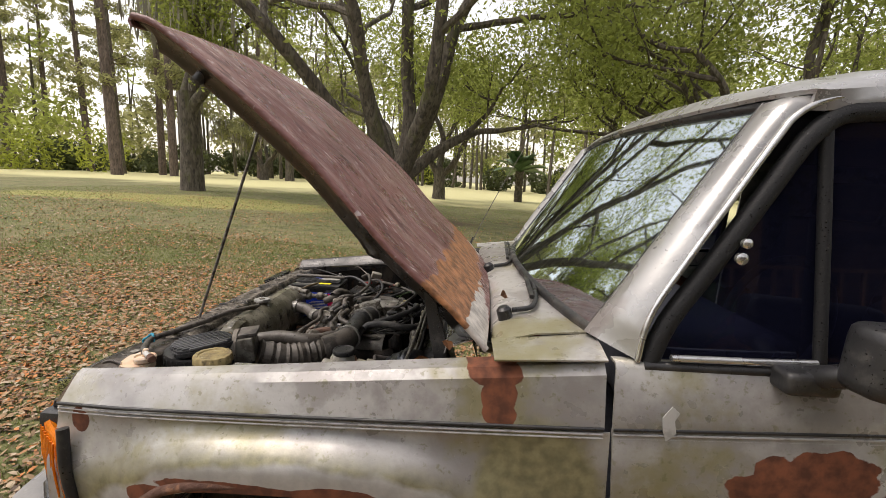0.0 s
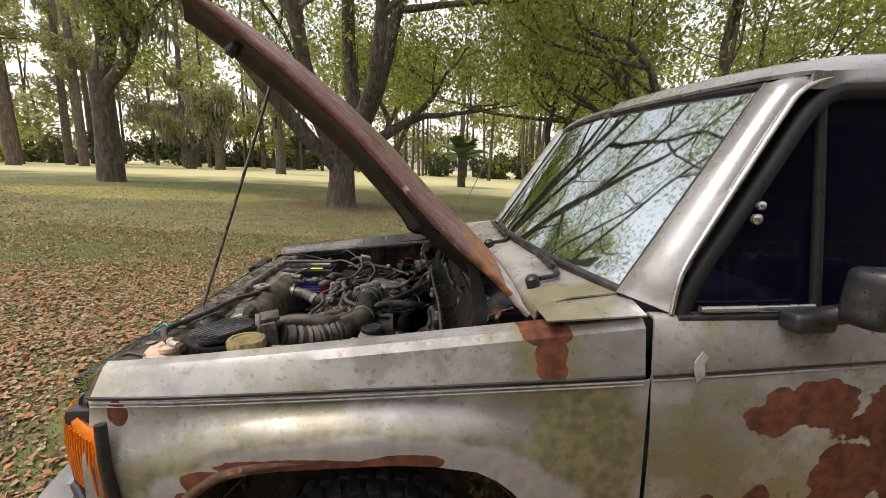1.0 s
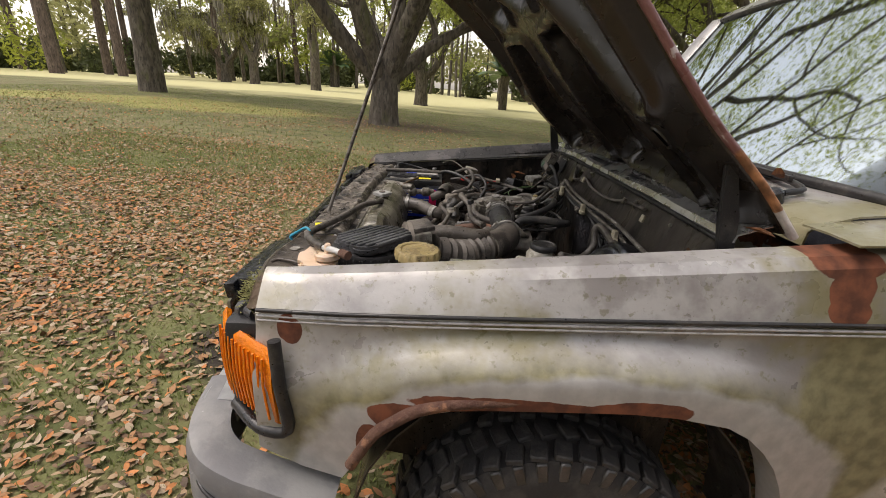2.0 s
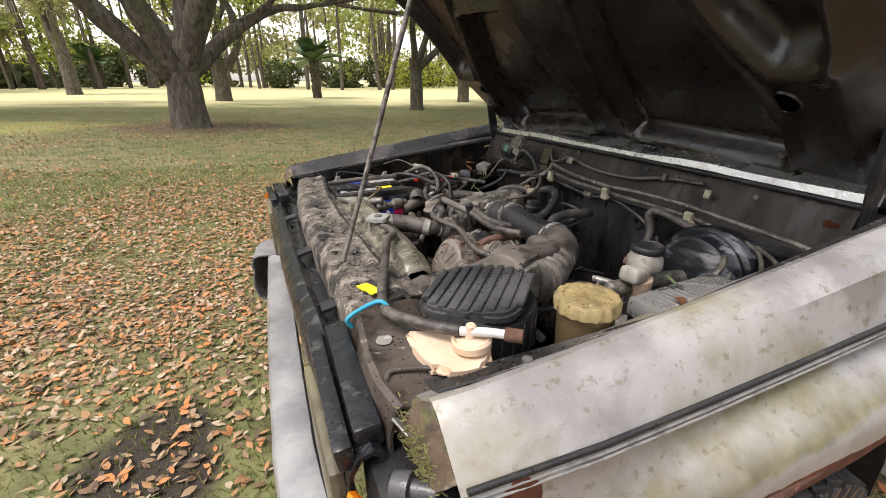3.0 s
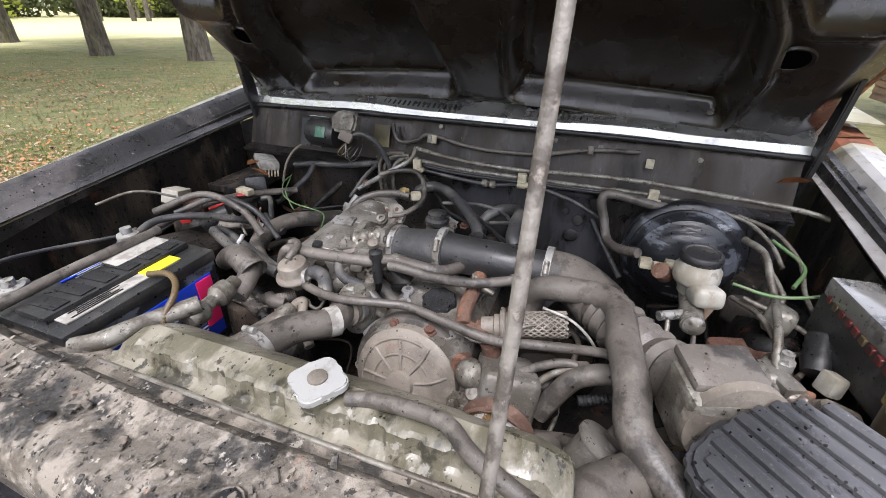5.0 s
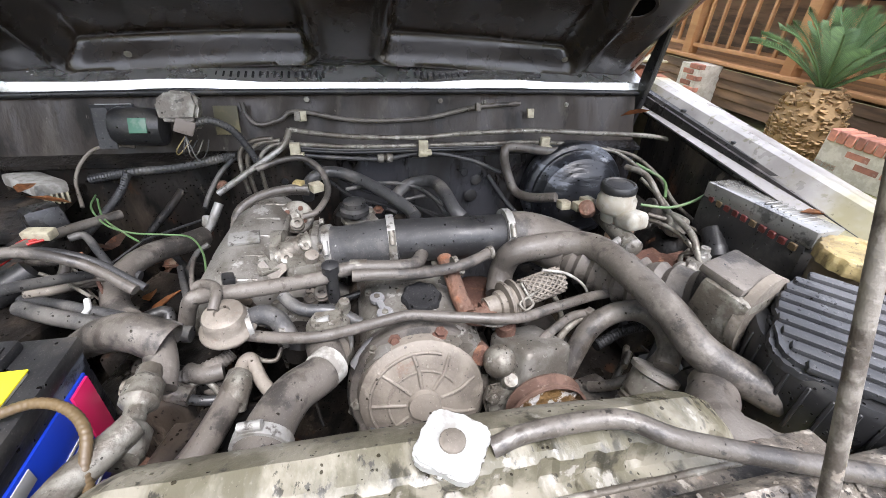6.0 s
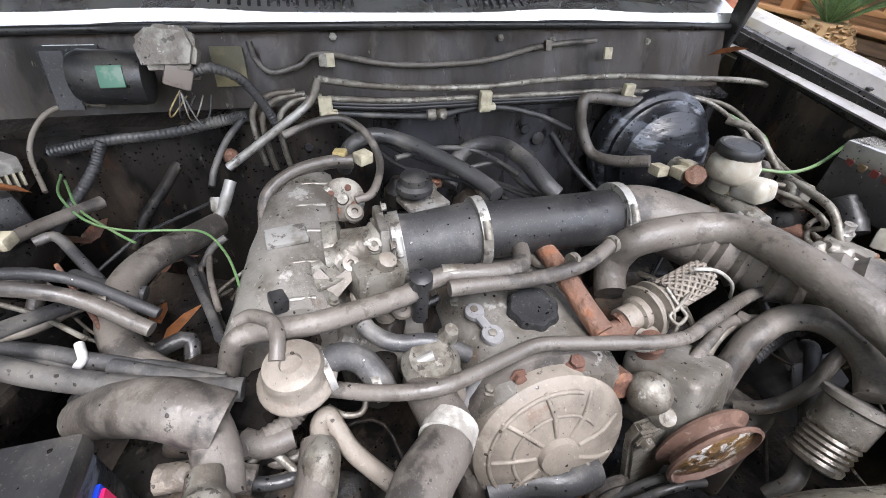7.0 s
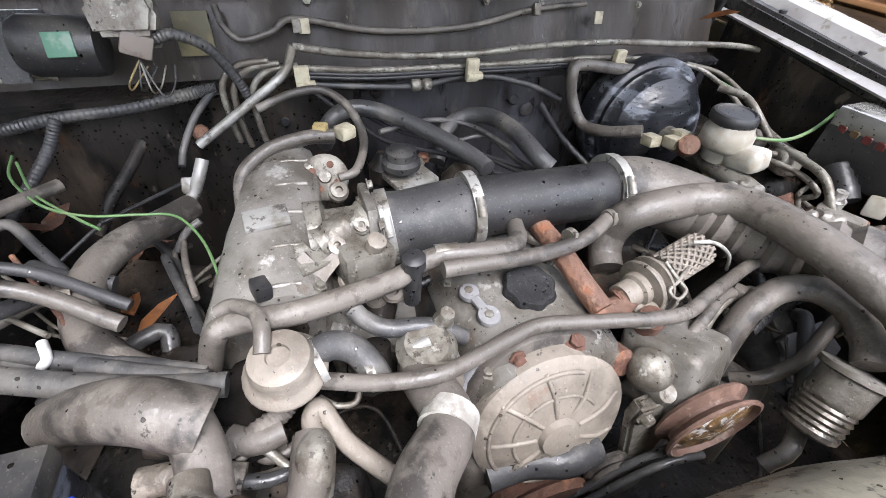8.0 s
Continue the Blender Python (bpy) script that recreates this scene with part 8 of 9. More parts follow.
part("reservoir_foot", wobble(lathe([(0.014, -0.03), (0.022, -0.027), (0.024, 0.0), (0.024, 0.02)], (-0.236, 2.204, 0.834), (-0.15, -0.1, 1), 24), 0.001, 40), M["peach"], mc, "orange-stained plastic foot")
part("reservoir_plug", lathe([(0.008, -0.014), (0.015, -0.01), (0.015, 0.012), (0.009, 0.016)], (-0.2, 2.262, 0.858), (-0.5, 0.5, 0.6), 16), M["copper"], mc)
part("fluid_reservoir", lathe([(0.022, 0), (0.024, 0.018), (0.033, 0.022), (0.036, 0.028), (0.0355, 0.046), (0.031, 0.052), (0.029, 0.06)], (-0.218, 2.216, 0.843), (0, 0.02, 1), 26), M["milky"], mc, "milky plastic brake fluid reservoir")
part("reservoir_cap", lathe([(0.031, 0), (0.0325, 0.002), (0.0325, 0.011), (0.03, 0.015), (0.026, 0.016), (0.024, 0.014), (0.008, 0.014)], (-0.214, 2.217, 0.901), (0, 0.02, 1), 48, lobes=24, lobe=0.012), M["plastic"], mc, "black ridged cap")
part("fluid_bowl", rbox((-0.256, 2.205, 0.862), (0.05, 0.046, 0.034), 0.014, (0, 14, 10), seg=4), M["milky"], mc)
part("valve_end", lathe([(0.014, 0), (0.016, 0.008), (0.016, 0.02), (0.012, 0.022), (0.006, 0.026)], (-0.285, 2.218, 0.83), (-0.9, 0.05, 0.1), 16), M["steel"], mc)
part("valve_nipple", tube([(-0.27, 2.225, 0.83), (-0.29, 2.25, 0.835), (-0.3, 2.27, 0.835)], 0.008, seg=10, n=4), M["steel"], mc)
for (x, y, z) in ((-0.15, 2.285, 0.845), (-0.175, 2.265, 0.852), (-0.165, 2.245, 0.856)):
    part("connector", rbox((x, y, z), (0.022, 0.026, 0.018), 0.004, (10, 0, 40 * y)), M["cream"], mc)
part("bleed_block", wobble(rbox((-0.365, 2.118, 0.815), (0.06, 0.03, 0.025), 0.006, (0, 0, 25)), 0.002, 40), M["alu"], car, "bare metal brake proportioning valve")
part("brake_pipe", tube([(-0.10, 2.13, 0.9), (-0.14, 2.108, 0.897), (-0.185, 2.1, 0.87), (-0.209, 2.096, 0.854), (-0.262, 2.107, 0.857), (-0.313, 2.118, 0.857), (-0.338, 2.12, 0.84), (-0.356, 2.118, 0.818)], 0.0062, seg=12, n=8), M["galv"], car, "thick grey brake pipe")
part("brake_pipe", tube([(-0.2, 2.15, 0.835), (-0.235, 2.125, 0.838), (-0.28, 2.118, 0.842), (-0.31, 2.112, 0.835), (-0.317, 2.105, 0.822), (-0.306, 2.113, 0.808), (-0.318, 2.122, 0.8), (-0.345, 2.13, 0.802)], 0.0045, seg=10, n=8), M["galv"], car, "thin grey brake pipe")
part("bay_solenoid", lathe([(0.008, -0.036), (0.02, -0.032)] + [(0.021 - 0.002 * (k % 2), -0.028 + 0.006 * k) for k in range(8)] + [(0.017, 0.026), (0.006, 0.029)], (-0.318, 2.062, 0.832), (-0.72, 0.2, -0.45), 22), M["black"], car, "wet black bay solenoid")
part("pipe_clip", lathe([(0.005, -0.002), (0.009, -0.002), (0.009, 0.002), (0.005, 0.002)], (-0.226, 2.092, 0.801), (-0.5, 0.2, 0.8), 16), M["galv"], car)
part("bay_connector", rbox((-0.373, 2.067, 0.834), (0.026, 0.022, 0.03), 0.005, (15, 10, 20)), M["milky"], car, "milky plastic connector")
part("valve_union", lathe([(0.007, -0.02), (0.01, -0.018), (0.01, -0.006), (0.006, -0.004), (0.006, 0.012), (0.004, 0.016)], (-0.378, 2.095, 0.812), (-0.3, -0.9, 0.2), 10), M["copper"], car)
for q in range(7):
    a = 1.1 * q
    part("valve_lump", wobble(lathe([(0.004, -0.012), (0.012, -0.008), (0.013, 0.006), (0.007, 0.012)], (-0.352 - 0.009 * q, 2.152 - 0.011 * q, 0.812 + 0.006 * math.sin(a)), (math.cos(a), math.sin(a), 0.6), 12), 0.002, 60), M["alu"], car)
part("bleed_post", lathe([(0.012, -0.02), (0.013, 0.01), (0.009, 0.014), (0.008, 0.024)], (-0.345, 2.11, 0.825), (0, 0.05, 1), 8), M["steel"], car)
part("bleed_post", lathe([(0.011, -0.02), (0.012, 0.008), (0.008, 0.01)], (-0.385, 2.1, 0.81), (0, -0.2, 1), 8), M["steel"], car)
for pts in ([(-0.29, 2.255, 0.835), (-0.34, 2.25, 0.8), (-0.38, 2.2, 0.79), (-0.375, 2.13, 0.8)], [(-0.27, 2.21, 0.815), (-0.3, 2.2, 0.77), (-0.36, 2.17, 0.77), (-0.38, 2.12, 0.79)], [(-0.12, 2.1, 0.88), (-0.2, 2.08, 0.85), (-0.24, 2.12, 0.83)]):
    part("brake_pipe", tube(pts, 0.004, seg=8, n=8), M["galv"], car, "thin grey brake pipe")
for (x, y, z, sx, sy, sz, m) in ((-0.3, 2.12, 0.76, 0.12, 0.1, 0.06, "rust"), (-0.42, 2.1, 0.73, 0.12, 0.08, 0.1, "grimy"), (-0.17, 2.1, 0.79, 0.07, 0.06, 0.05, "dust"), (-0.44, 2.08, 0.83, 0.05, 0.04, 0.03, "mud"), (-0.6, 2.03, 0.83, 0.08, 0.04, 0.08, "grimy"), (-0.24, 2.09, 0.835, 0.05, 0.04, 0.04, "galv"), (-0.17, 2.085, 0.83, 0.04, 0.04, 0.04, "dust")):
    part("bay_bracket", wobble(rbox((x, y, z), (sx, sy, sz), 0.012, (12 * math.sin(x * 70), 10 * math.cos(y * 60), 25 * math.sin(z * 50)), seg=3), 0.006, 20), M[m], car)
for y, z in ((2.805, 0.932), (2.552, 0.93), (2.283, 0.931)):
    c = part("line_clip", rbox((-0.014, y, z - 0.008), (0.012, 0.02, 0.034), 0.003), M["cream"], car, "cream plastic line clip")
    part("clip_ear", rbox((-0.016, y - 0.004, z - 0.016), (0.014, 0.026, 0.01), 0.003), M["cream"], c)
for y, z in ((2.79, 0.972), (2.296, 0.972)):
    part("line_clip", rbox((0.055, y, z), (0.006, 0.016, 0.02), 0.002, (0, 15, 0)), M["cream"], car)
part("pipe_joint", lathe([(0.008, -0.016), (0.01, -0.012), (0.01, -0.004), (0.006, 0.0), (0.01, 0.004), (0.01, 0.012), (0.008, 0.016)], (-0.002, 2.63, 0.9), (0, 1, 0.02), 10), M["galv"], car)

# wiper motor on the far side of the firewall
wm = part("wiper_motor", lathe([(0.012, -0.006), (0.031, 0.0), (0.033, 0.01), (0.033, 0.07), (0.028, 0.08), (0.012, 0.084)], (-0.005, 3.025, 0.972), (0, 1, 0.06), 26), M["black"], car, "black wiper motor with a green label")
part("gear_case", wobble(plate([(-0.03, -0.026), (0.028, -0.026), (0.036, 0.0), (0.03, 0.022), (-0.014, 0.026), (-0.036, 0.008)], (-0.01, 2.985, 1.008), (0, -0.9, 0), (0.35, 0, 0.86), 0.03, 0.006), 0.0008, 40), M["galv"], wm, "bare metal gear case")
part("green_label", rbox((-0.036, 3.055, 0.985), (0.003, 0.028, 0.026), 0.001, (0, 25, 0)), surf("green_foil", (0.04, 0.13, 0.08), [((0.16, 0.22, 0.17), 40, 0.6, 0.08, 0.6)], rough=0.4), wm)
part("motor_plug", rbox((-0.034, 2.982, 0.982), (0.022, 0.032, 0.026), 0.004, (25, 10, 15)), surf("brown_plug", (0.16, 0.135, 0.115), [((0.08, 0.065, 0.055), 60, 0.55, 0.06, 0.8)], rough=0.6), wm)
for x, y, z in ((-0.016, 3.005, 1.015), (-0.016, 2.963, 1.015), (-0.016, 2.965, 0.98)):
    bolt((x, y, z), (-0.9, 0, 0.4), 0.006, wm)
for k in range(4):
    part("motor_wire", tube([(-0.035, 2.985, 0.965), (-0.05, 3.0 - 0.01 * k, 0.945 - 0.006 * k), (-0.03, 3.005 - 0.015 * k, 0.93), (-0.012, 2.985 - 0.01 * k, 0.95)], 0.0011, seg=5, n=6), M[("yellowed", "black", "galv", "rubber")[k]], wm)
part("motor_loom", tube([(-0.03, 2.968, 0.985), (-0.03, 2.94, 0.99), (-0.02, 2.91, 0.97), (-0.01, 2.89, 0.93), (-0.005, 2.88, 0.9)], 0.007, seg=10, n=6, ribs=26, depth=0.15), M["rubber"], wm)
part("motor_bracket", plate([(0, 0), (0.03, 0.0), (0.025, 0.07), (0.0, 0.07)], (-0.004, 3.14, 0.935), (0, -1, 0), (0.3, 0, 0.95), 0.005, 0.001), M["black"], car)
plate_ob = part("data_plate", rbox((0.066, 3.135, 0.965), (0.003, 0.075, 0.06), 0.001, (0, 17, 0)), M["capblack"], car, "black data plate with small white print")
for k in range(7):
    part("print_line", rbox((0.062 + 0.0024 * k, 3.135 + 0.004 * math.sin(k * 2), 0.945 + 0.008 * k), (0.0012, 0.06 - 0.012 * (k % 3), 0.0026), 0, (0, 17, 0)), M["white"], plate_ob)
part("yellow_primer", rbox((0.06, 2.935, 0.965), (0.004, 0.045, 0.055), 0.001, (0, 17, 0)), surf("stained_primer", (0.13, 0.11, 0.055), [((0.05, 0.045, 0.022), 20, 0.5, 0.1, 0.8)], rough=0.6), car)
part("earth_bolt", lathe([(0.012, 0), (0.012, 0.006), (0.006, 0.012)], (0.0, 2.955, 0.852), (-1, 0, 0.1), 10), M["copper"], car)
for y, z, r in ((2.84, 0.845, 0.006), (2.45, 0.85, 0.007), (2.42, 0.83, 0.01), (2.43, 0.79, 0.012)):
    part("grommet", lathe([(r, 0), (r * 1.3, 0.002), (r, 0.004)], (0.026, y, z), (-1, 0, 0), 14), M["black"], firewall)
for y, z in ((2.78, 1.0), (2.5, 0.995), (2.4, 0.99), (2.2, 0.985), (3.0, 0.93), (2.12, 0.96)):
    bolt((0.078, y, z), (-0.93, 0, 0.35), 0.004, firewall)
for k, (y, z) in enumerate(((2.8, 0.96), (2.42, 0.975))):
    part("cable_clip", rbox((0.055, y, z + 0.012), (0.01, 0.012, 0.018), 0.002, (0, 17, 0)), M["galv"], firewall)

# battery in its tray
bat = thing("car_battery", (-0.59, 3.06, 0.69), "black car battery with a blue label and corroded terminals", "battery")
part("battery_case", rbox((-0.585, 3.075, 0.785), (0.235, 0.17, 0.19), 0.006), M["boost"], bat)
part("battery_lid", rbox((-0.585, 3.075, 0.885), (0.24, 0.175, 0.02), 0.005), M["black"], bat)
part("lid_ridge", rbox((-0.585, 3.06, 0.899), (0.22, 0.06, 0.014), 0.005), M["black"], bat)
part("caution_label", rbox((-0.6, 3.02, 0.8965), (0.17, 0.026, 0.0025), 0.0006), M["chalk"], bat, "yellow and white caution strip")
part("yellow_strip", rbox((-0.54, 3.02, 0.8985), (0.055, 0.026, 0.002), 0.0005), M["yellow"], bat)
front = part("front_label", rbox((-0.585, 2.9885, 0.8), (0.2, 0.003, 0.12), 0.0006), M["blue"], bat, "blue paper label")
part("magenta_corner", rbox((-0.502, 2.986, 0.812), (0.03, 0.003, 0.09), 0.0006), M["pink"], bat)
for k in range(9):
    part("print_line", rbox((-0.57 + 0.006 * (k % 3), 2.9865, 0.756 + 0.0075 * k), (0.1 - 0.01 * (k % 3), 0.0014, 0.0026), 0), M["white"], front)
part("logo_bar", rbox((-0.63, 2.9865, 0.848), (0.085, 0.0014, 0.016), 0.0005), M["white"], front, "white logo bar")
for k in range(6):
    part("lid_groove", rbox((-0.67 + 0.034 * k, 3.06, 0.907), (0.022, 0.05, 0.002), 0.0008, (0, 0, 4)), M["capblack"], bat)
for k in range(5):
    part("print_line", rbox((-0.64 + 0.004 * (k % 2), 3.012 + 0.0045 * k, 0.8985), (0.07 - 0.012 * (k % 3), 0.0018, 0.001), 0), M["capblack"], bat)
for k in range(4):
    part("print_line", rbox((-0.56, 3.104 + 0.006 * k, 0.8975), (0.1 - 0.014 * (k % 2), 0.0022, 0.0012), 0), M["white"], bat)
part("blue_top", rbox((-0.56, 3.13, 0.8965), (0.13, 0.035, 0.0025), 0.0006), M["blue"], bat)
part("top_print", wobble(rbox((-0.53, 3.08, 0.9075), (0.09, 0.04, 0.002), 0.0004), 0.0006, 60), M["chalk"], bat)
for x, y in ((-0.5, 3.135), (-0.67, 3.135)):
    post = part("terminal", wobble(lathe([(0.012, 0), (0.017, 0.004), (0.017, 0.018), (0.009, 0.02), (0.008, 0.03)], (x, y, 0.895), (0, 0, 1), 12), 0.0015, 60), M["steel"], bat, "corroded clamp on a lead post")
    part("terminal_bolt", tube([(x - 0.022, y - 0.01, 0.906), (x + 0.022, y + 0.01, 0.906)], 0.007, seg=6, n=1), M["galv"], post)
part("hold_down", tube([(-0.71, 3.1, 0.912), (-0.6, 3.1, 0.915), (-0.47, 3.1, 0.912)], 0.008, seg=8, n=3), M["dust"], bat, "dusty hold-down bar")
part("battery_tray", wobble(rbox((-0.585, 3.075, 0.68), (0.27, 0.2, 0.02), 0.005), 0.002, 20), M["rust"], car, "rusted battery tray")
part("cable_cover", wobble(tube([(-0.7, 2.98, 0.88), (-0.68, 2.95, 0.885), (-0.63, 2.93, 0.885), (-0.58, 2.9, 0.885)], 0.013, seg=10, n=5), 0.002, 30), M["galv"], car)
for pts, r, m in (([(-0.5, 3.135, 0.9), (-0.44, 3.14, 0.91), (-0.38, 3.1, 0.9), (-0.3, 3.06, 0.86)], 0.007, "rubber"), ([(-0.67, 3.135, 0.91), (-0.66, 3.18, 0.93), (-0.6, 3.19, 0.92), (-0.5, 3.17, 0.9)], 0.003, "rubber"), ([(-0.4, 3.2, 0.9), (-0.35, 3.12, 0.93), (-0.33, 3.05, 0.9), (-0.36, 2.98, 0.87)], 0.007, "dust"),
                  ([(-0.36, 3.2, 0.88), (-0.3, 3.14, 0.9), (-0.27, 3.08, 0.87), (-0.3, 3.0, 0.83)], 0.006, "rubber"), ([(-0.42, 3.22, 0.86), (-0.3, 3.18, 0.88), (-0.18, 3.16, 0.86), (-0.1, 3.1, 0.85)], 0.008, "dust"), ([(-0.46, 3.26, 0.93), (-0.42, 3.2, 0.95), (-0.36, 3.16, 0.92)], 0.0025, "galv")):
    part("wiring_loom", tube(pts, r, seg=8, n=8), M[m], car)
part("relay", rbox((-0.33, 3.22, 0.905), (0.05, 0.035, 0.03), 0.004, (10, 15, 20)), M["milky"], car, "grey relay box")
part("relay_foot", rbox((-0.31, 3.2, 0.87), (0.035, 0.04, 0.04), 0.006, (5, 0, 30)), M["rust"], car)
part("red_plug", rbox((-0.36, 3.17, 0.875), (0.03, 0.02, 0.012), 0.003, (0, 0, 40)), M["red"], car)
part("solenoid", lathe([(0.018, -0.03), (0.02, 0.0), (0.018, 0.03), (0.01, 0.034)], (-0.3, 3.16, 0.85), (0.5, -0.6, 0.3), 14), M["black"], car)

# ---- small fittings round the engine ----
# loose wires, relay and leaves in the corner beside the battery
for pts, r, m in (([(-0.175, 3.168, 0.8), (-0.223, 3.122, 0.805), (-0.289, 3.079, 0.795)], 0.0022, "galv"), ([(-0.264, 3.138, 0.8), (-0.253, 3.113, 0.805), (-0.236, 3.088, 0.8), (-0.211, 3.085, 0.79)], 0.0026, "clay"),
                  ([(-0.267, 3.118, 0.795), (-0.287, 3.084, 0.8), (-0.302, 3.056, 0.79)], 0.0018, "galv"), ([(-0.318, 3.114, 0.81), (-0.324, 3.078, 0.812), (-0.342, 3.042, 0.81), (-0.359, 3.003, 0.806), (-0.377, 2.969, 0.8)], 0.0042, "capblack"),
                  ([(-0.328, 3.102, 0.812), (-0.34, 3.065, 0.812), (-0.357, 3.021, 0.808), (-0.372, 2.98, 0.795)], 0.004, "capblack"), ([(-0.104, 3.027, 0.74), (-0.14, 3.015, 0.75), (-0.18, 2.998, 0.745), (-0.274, 2.964, 0.735)], 0.0065, "dust"),
                  ([(-0.125, 2.989, 0.75), (-0.15, 3.0, 0.765), (-0.185, 2.992, 0.755), (-0.285, 2.954, 0.74)], 0.0035, "dust"), ([(-0.422, 2.917, 0.72), (-0.455, 2.881, 0.725), (-0.468, 2.85, 0.722), (-0.462, 2.839, 0.715)], 0.005, "dust"),
                  ([(-0.4, 2.442, 0.875), (-0.398, 2.4, 0.862), (-0.402, 2.37, 0.84), (-0.4, 2.352, 0.81)], 0.0022, "chalk")):
    part("loose_wire", tube(pts, r, seg=10, n=8), M[m], car)
relay = part("relay_body", wobble(rbox((-0.125, 3.2, 0.858), (0.075, 0.05, 0.05), 0.01, (0, 12, 40)), 0.002, 30), M["black"], car, "black relay with a pale finned cover")
part("relay_cover", rbox((-0.012, 3.262, 0.878), (0.13, 0.05, 0.022), 0.006, (8, 4, 49)), M["chalk"], relay, "pale grey relay cover")
for q in range(5):
    part("relay_fin", rbox((-0.049 - 0.006 * (q - 2), 3.216 + 0.005 * (q - 2), 0.866), (0.012, 0.0035, 0.03), 0.001, (8, 4, 49)), M["cream"], relay)
part("relay_plug", rbox((-0.208, 3.158, 0.878), (0.02, 0.04, 0.014), 0.003, (0, 0, -8)), M["cream"], relay)
for q in range(3):
    part("red_wire", tube([(-0.212 - 0.004 * q, 3.168 - 0.01 * q, 0.874), (-0.226 - 0.003 * q, 3.18 - 0.006 * q, 0.872), (-0.25, 3.196 - 0.004 * q, 0.858), (-0.262, 3.23, 0.84)], 0.0022, seg=8, n=6), M["red"], relay)
for q, (x, y, z) in enumerate(((-0.014, 3.092, 0.69), (-0.035, 3.07, 0.692), (-0.02, 3.115, 0.7), (-0.008, 3.18, 0.742), (-0.03, 3.2, 0.75), (-0.05, 3.09, 0.688))):
    a = 1.9 * q
    part("dry_leaf", wobble(plate([(-0.028, 0), (-0.012, 0.011), (0.006, 0.012), (0.022, 0.005), (0.03, 0), (0.02, -0.007), (0.0, -0.012), (-0.016, -0.008)], (x, y, z), (math.cos(a), math.sin(a), 0.25), (-math.sin(a), math.cos(a), 0.35), 0.0012), 0.004, 40), M["copper"], car, "wet orange-brown fallen leaf")
part("corrugated_hose", tube([(-0.449, 2.932, 0.795), (-0.45, 2.91, 0.8), (-0.444, 2.892, 0.803), (-0.436, 2.874, 0.806), (-0.428, 2.866, 0.808)], 0.0095, seg=12, n=5, ribs=15, depth=0.13), M["dust"], car, "small corrugated grey hose")
part("loom_sleeve", tube([(-0.47, 2.372, 0.782), (-0.457, 2.327, 0.79), (-0.45, 2.286, 0.79), (-0.447, 2.225, 0.785)], 0.0085, seg=10, n=6, ribs=26, depth=0.15), M["capblack"], car, "ribbed black wiring sleeve")
part("bypass_pipe", tube([(-0.471, 2.476, 0.79), (-0.453, 2.433, 0.81), (-0.436, 2.394, 0.815), (-0.437, 2.35, 0.81)], 0.0065, seg=10, n=6), M["dust"], car, "grey steel bypass pipe")
part("pipe_plug", rbox((-0.436, 2.372, 0.815), (0.014, 0.018, 0.012), 0.003, (10, 0, 30)), M["dust"], car)
part("canister_bracket", wobble(plate([(0, 0), (0.075, 0.012), (0.09, 0.045), (0.03, 0.055), (-0.012, 0.03)], (-0.535, 2.315, 0.745), (0.2, -0.97, 0.05), (0.95, 0.2, 0.12), 0.004, 0.001), 0.003, 30), M["black"], car, "black steel canister bracket")
part("bracket_lip", plate([(0, 0), (0.05, 0.004), (0.05, 0.018), (0, 0.014)], (-0.5, 2.262, 0.772), (0.3, -0.95, 0.1), (-0.2, 0.05, 0.97), 0.003, 0.0008), M["clay"], car)
for pts, r, m in (([(-0.171, 3.006, 0.775), (-0.236, 2.98, 0.785), (-0.283, 2.961, 0.79), (-0.32, 2.948, 0.8)], 0.0055, "rubber"), ([(-0.166, 2.981, 0.79), (-0.209, 2.974, 0.79), (-0.262, 2.96, 0.785)], 0.004, "dust"), ([(-0.225, 3.131, 0.825), (-0.274, 3.089, 0.82), (-0.311, 3.052, 0.82), (-0.33, 3.003, 0.818)], 0.0016, "clay"),
                  ([(-0.29, 3.115, 0.83), (-0.277, 3.083, 0.83), (-0.268, 3.067, 0.832), (-0.243, 3.062, 0.83)], 0.0055, "dust"), ([(-0.427, 2.932, 0.765), (-0.436, 2.918, 0.765), (-0.452, 2.92, 0.765), (-0.457, 2.932, 0.765)], 0.003, "dust"), ([(-0.439, 2.912, 0.775), (-0.457, 2.89, 0.775), (-0.453, 2.868, 0.775)], 0.0055, "dust"),
                  ([(-0.459, 2.935, 0.77), (-0.468, 2.899, 0.77), (-0.466, 2.864, 0.772)], 0.004, "clay"), ([(-0.01, 2.79, 0.9), (-0.05, 2.74, 0.87), (-0.09, 2.7, 0.855), (-0.13, 2.63, 0.85), (-0.2, 2.56, 0.845)], 0.0035, "capblack"), ([(-0.02, 2.76, 0.895), (-0.07, 2.69, 0.865), (-0.12, 2.6, 0.85), (-0.19, 2.54, 0.845)], 0.003, "capblack"),
                  ([(-0.03, 2.72, 0.89), (-0.08, 2.65, 0.862), (-0.14, 2.58, 0.85), (-0.2, 2.52, 0.85)], 0.0035, "capblack"), ([(-0.28, 2.3, 0.8), (-0.33, 2.27, 0.79), (-0.4, 2.28, 0.78), (-0.44, 2.31, 0.77)], 0.006, "rubber"), ([(-0.3, 2.4, 0.77), (-0.34, 2.38, 0.775), (-0.4, 2.39, 0.77), (-0.45, 2.42, 0.76)], 0.0045, "galv")):
    part("harness_wire", tube(pts, r, seg=8, n=6), M[m], car)
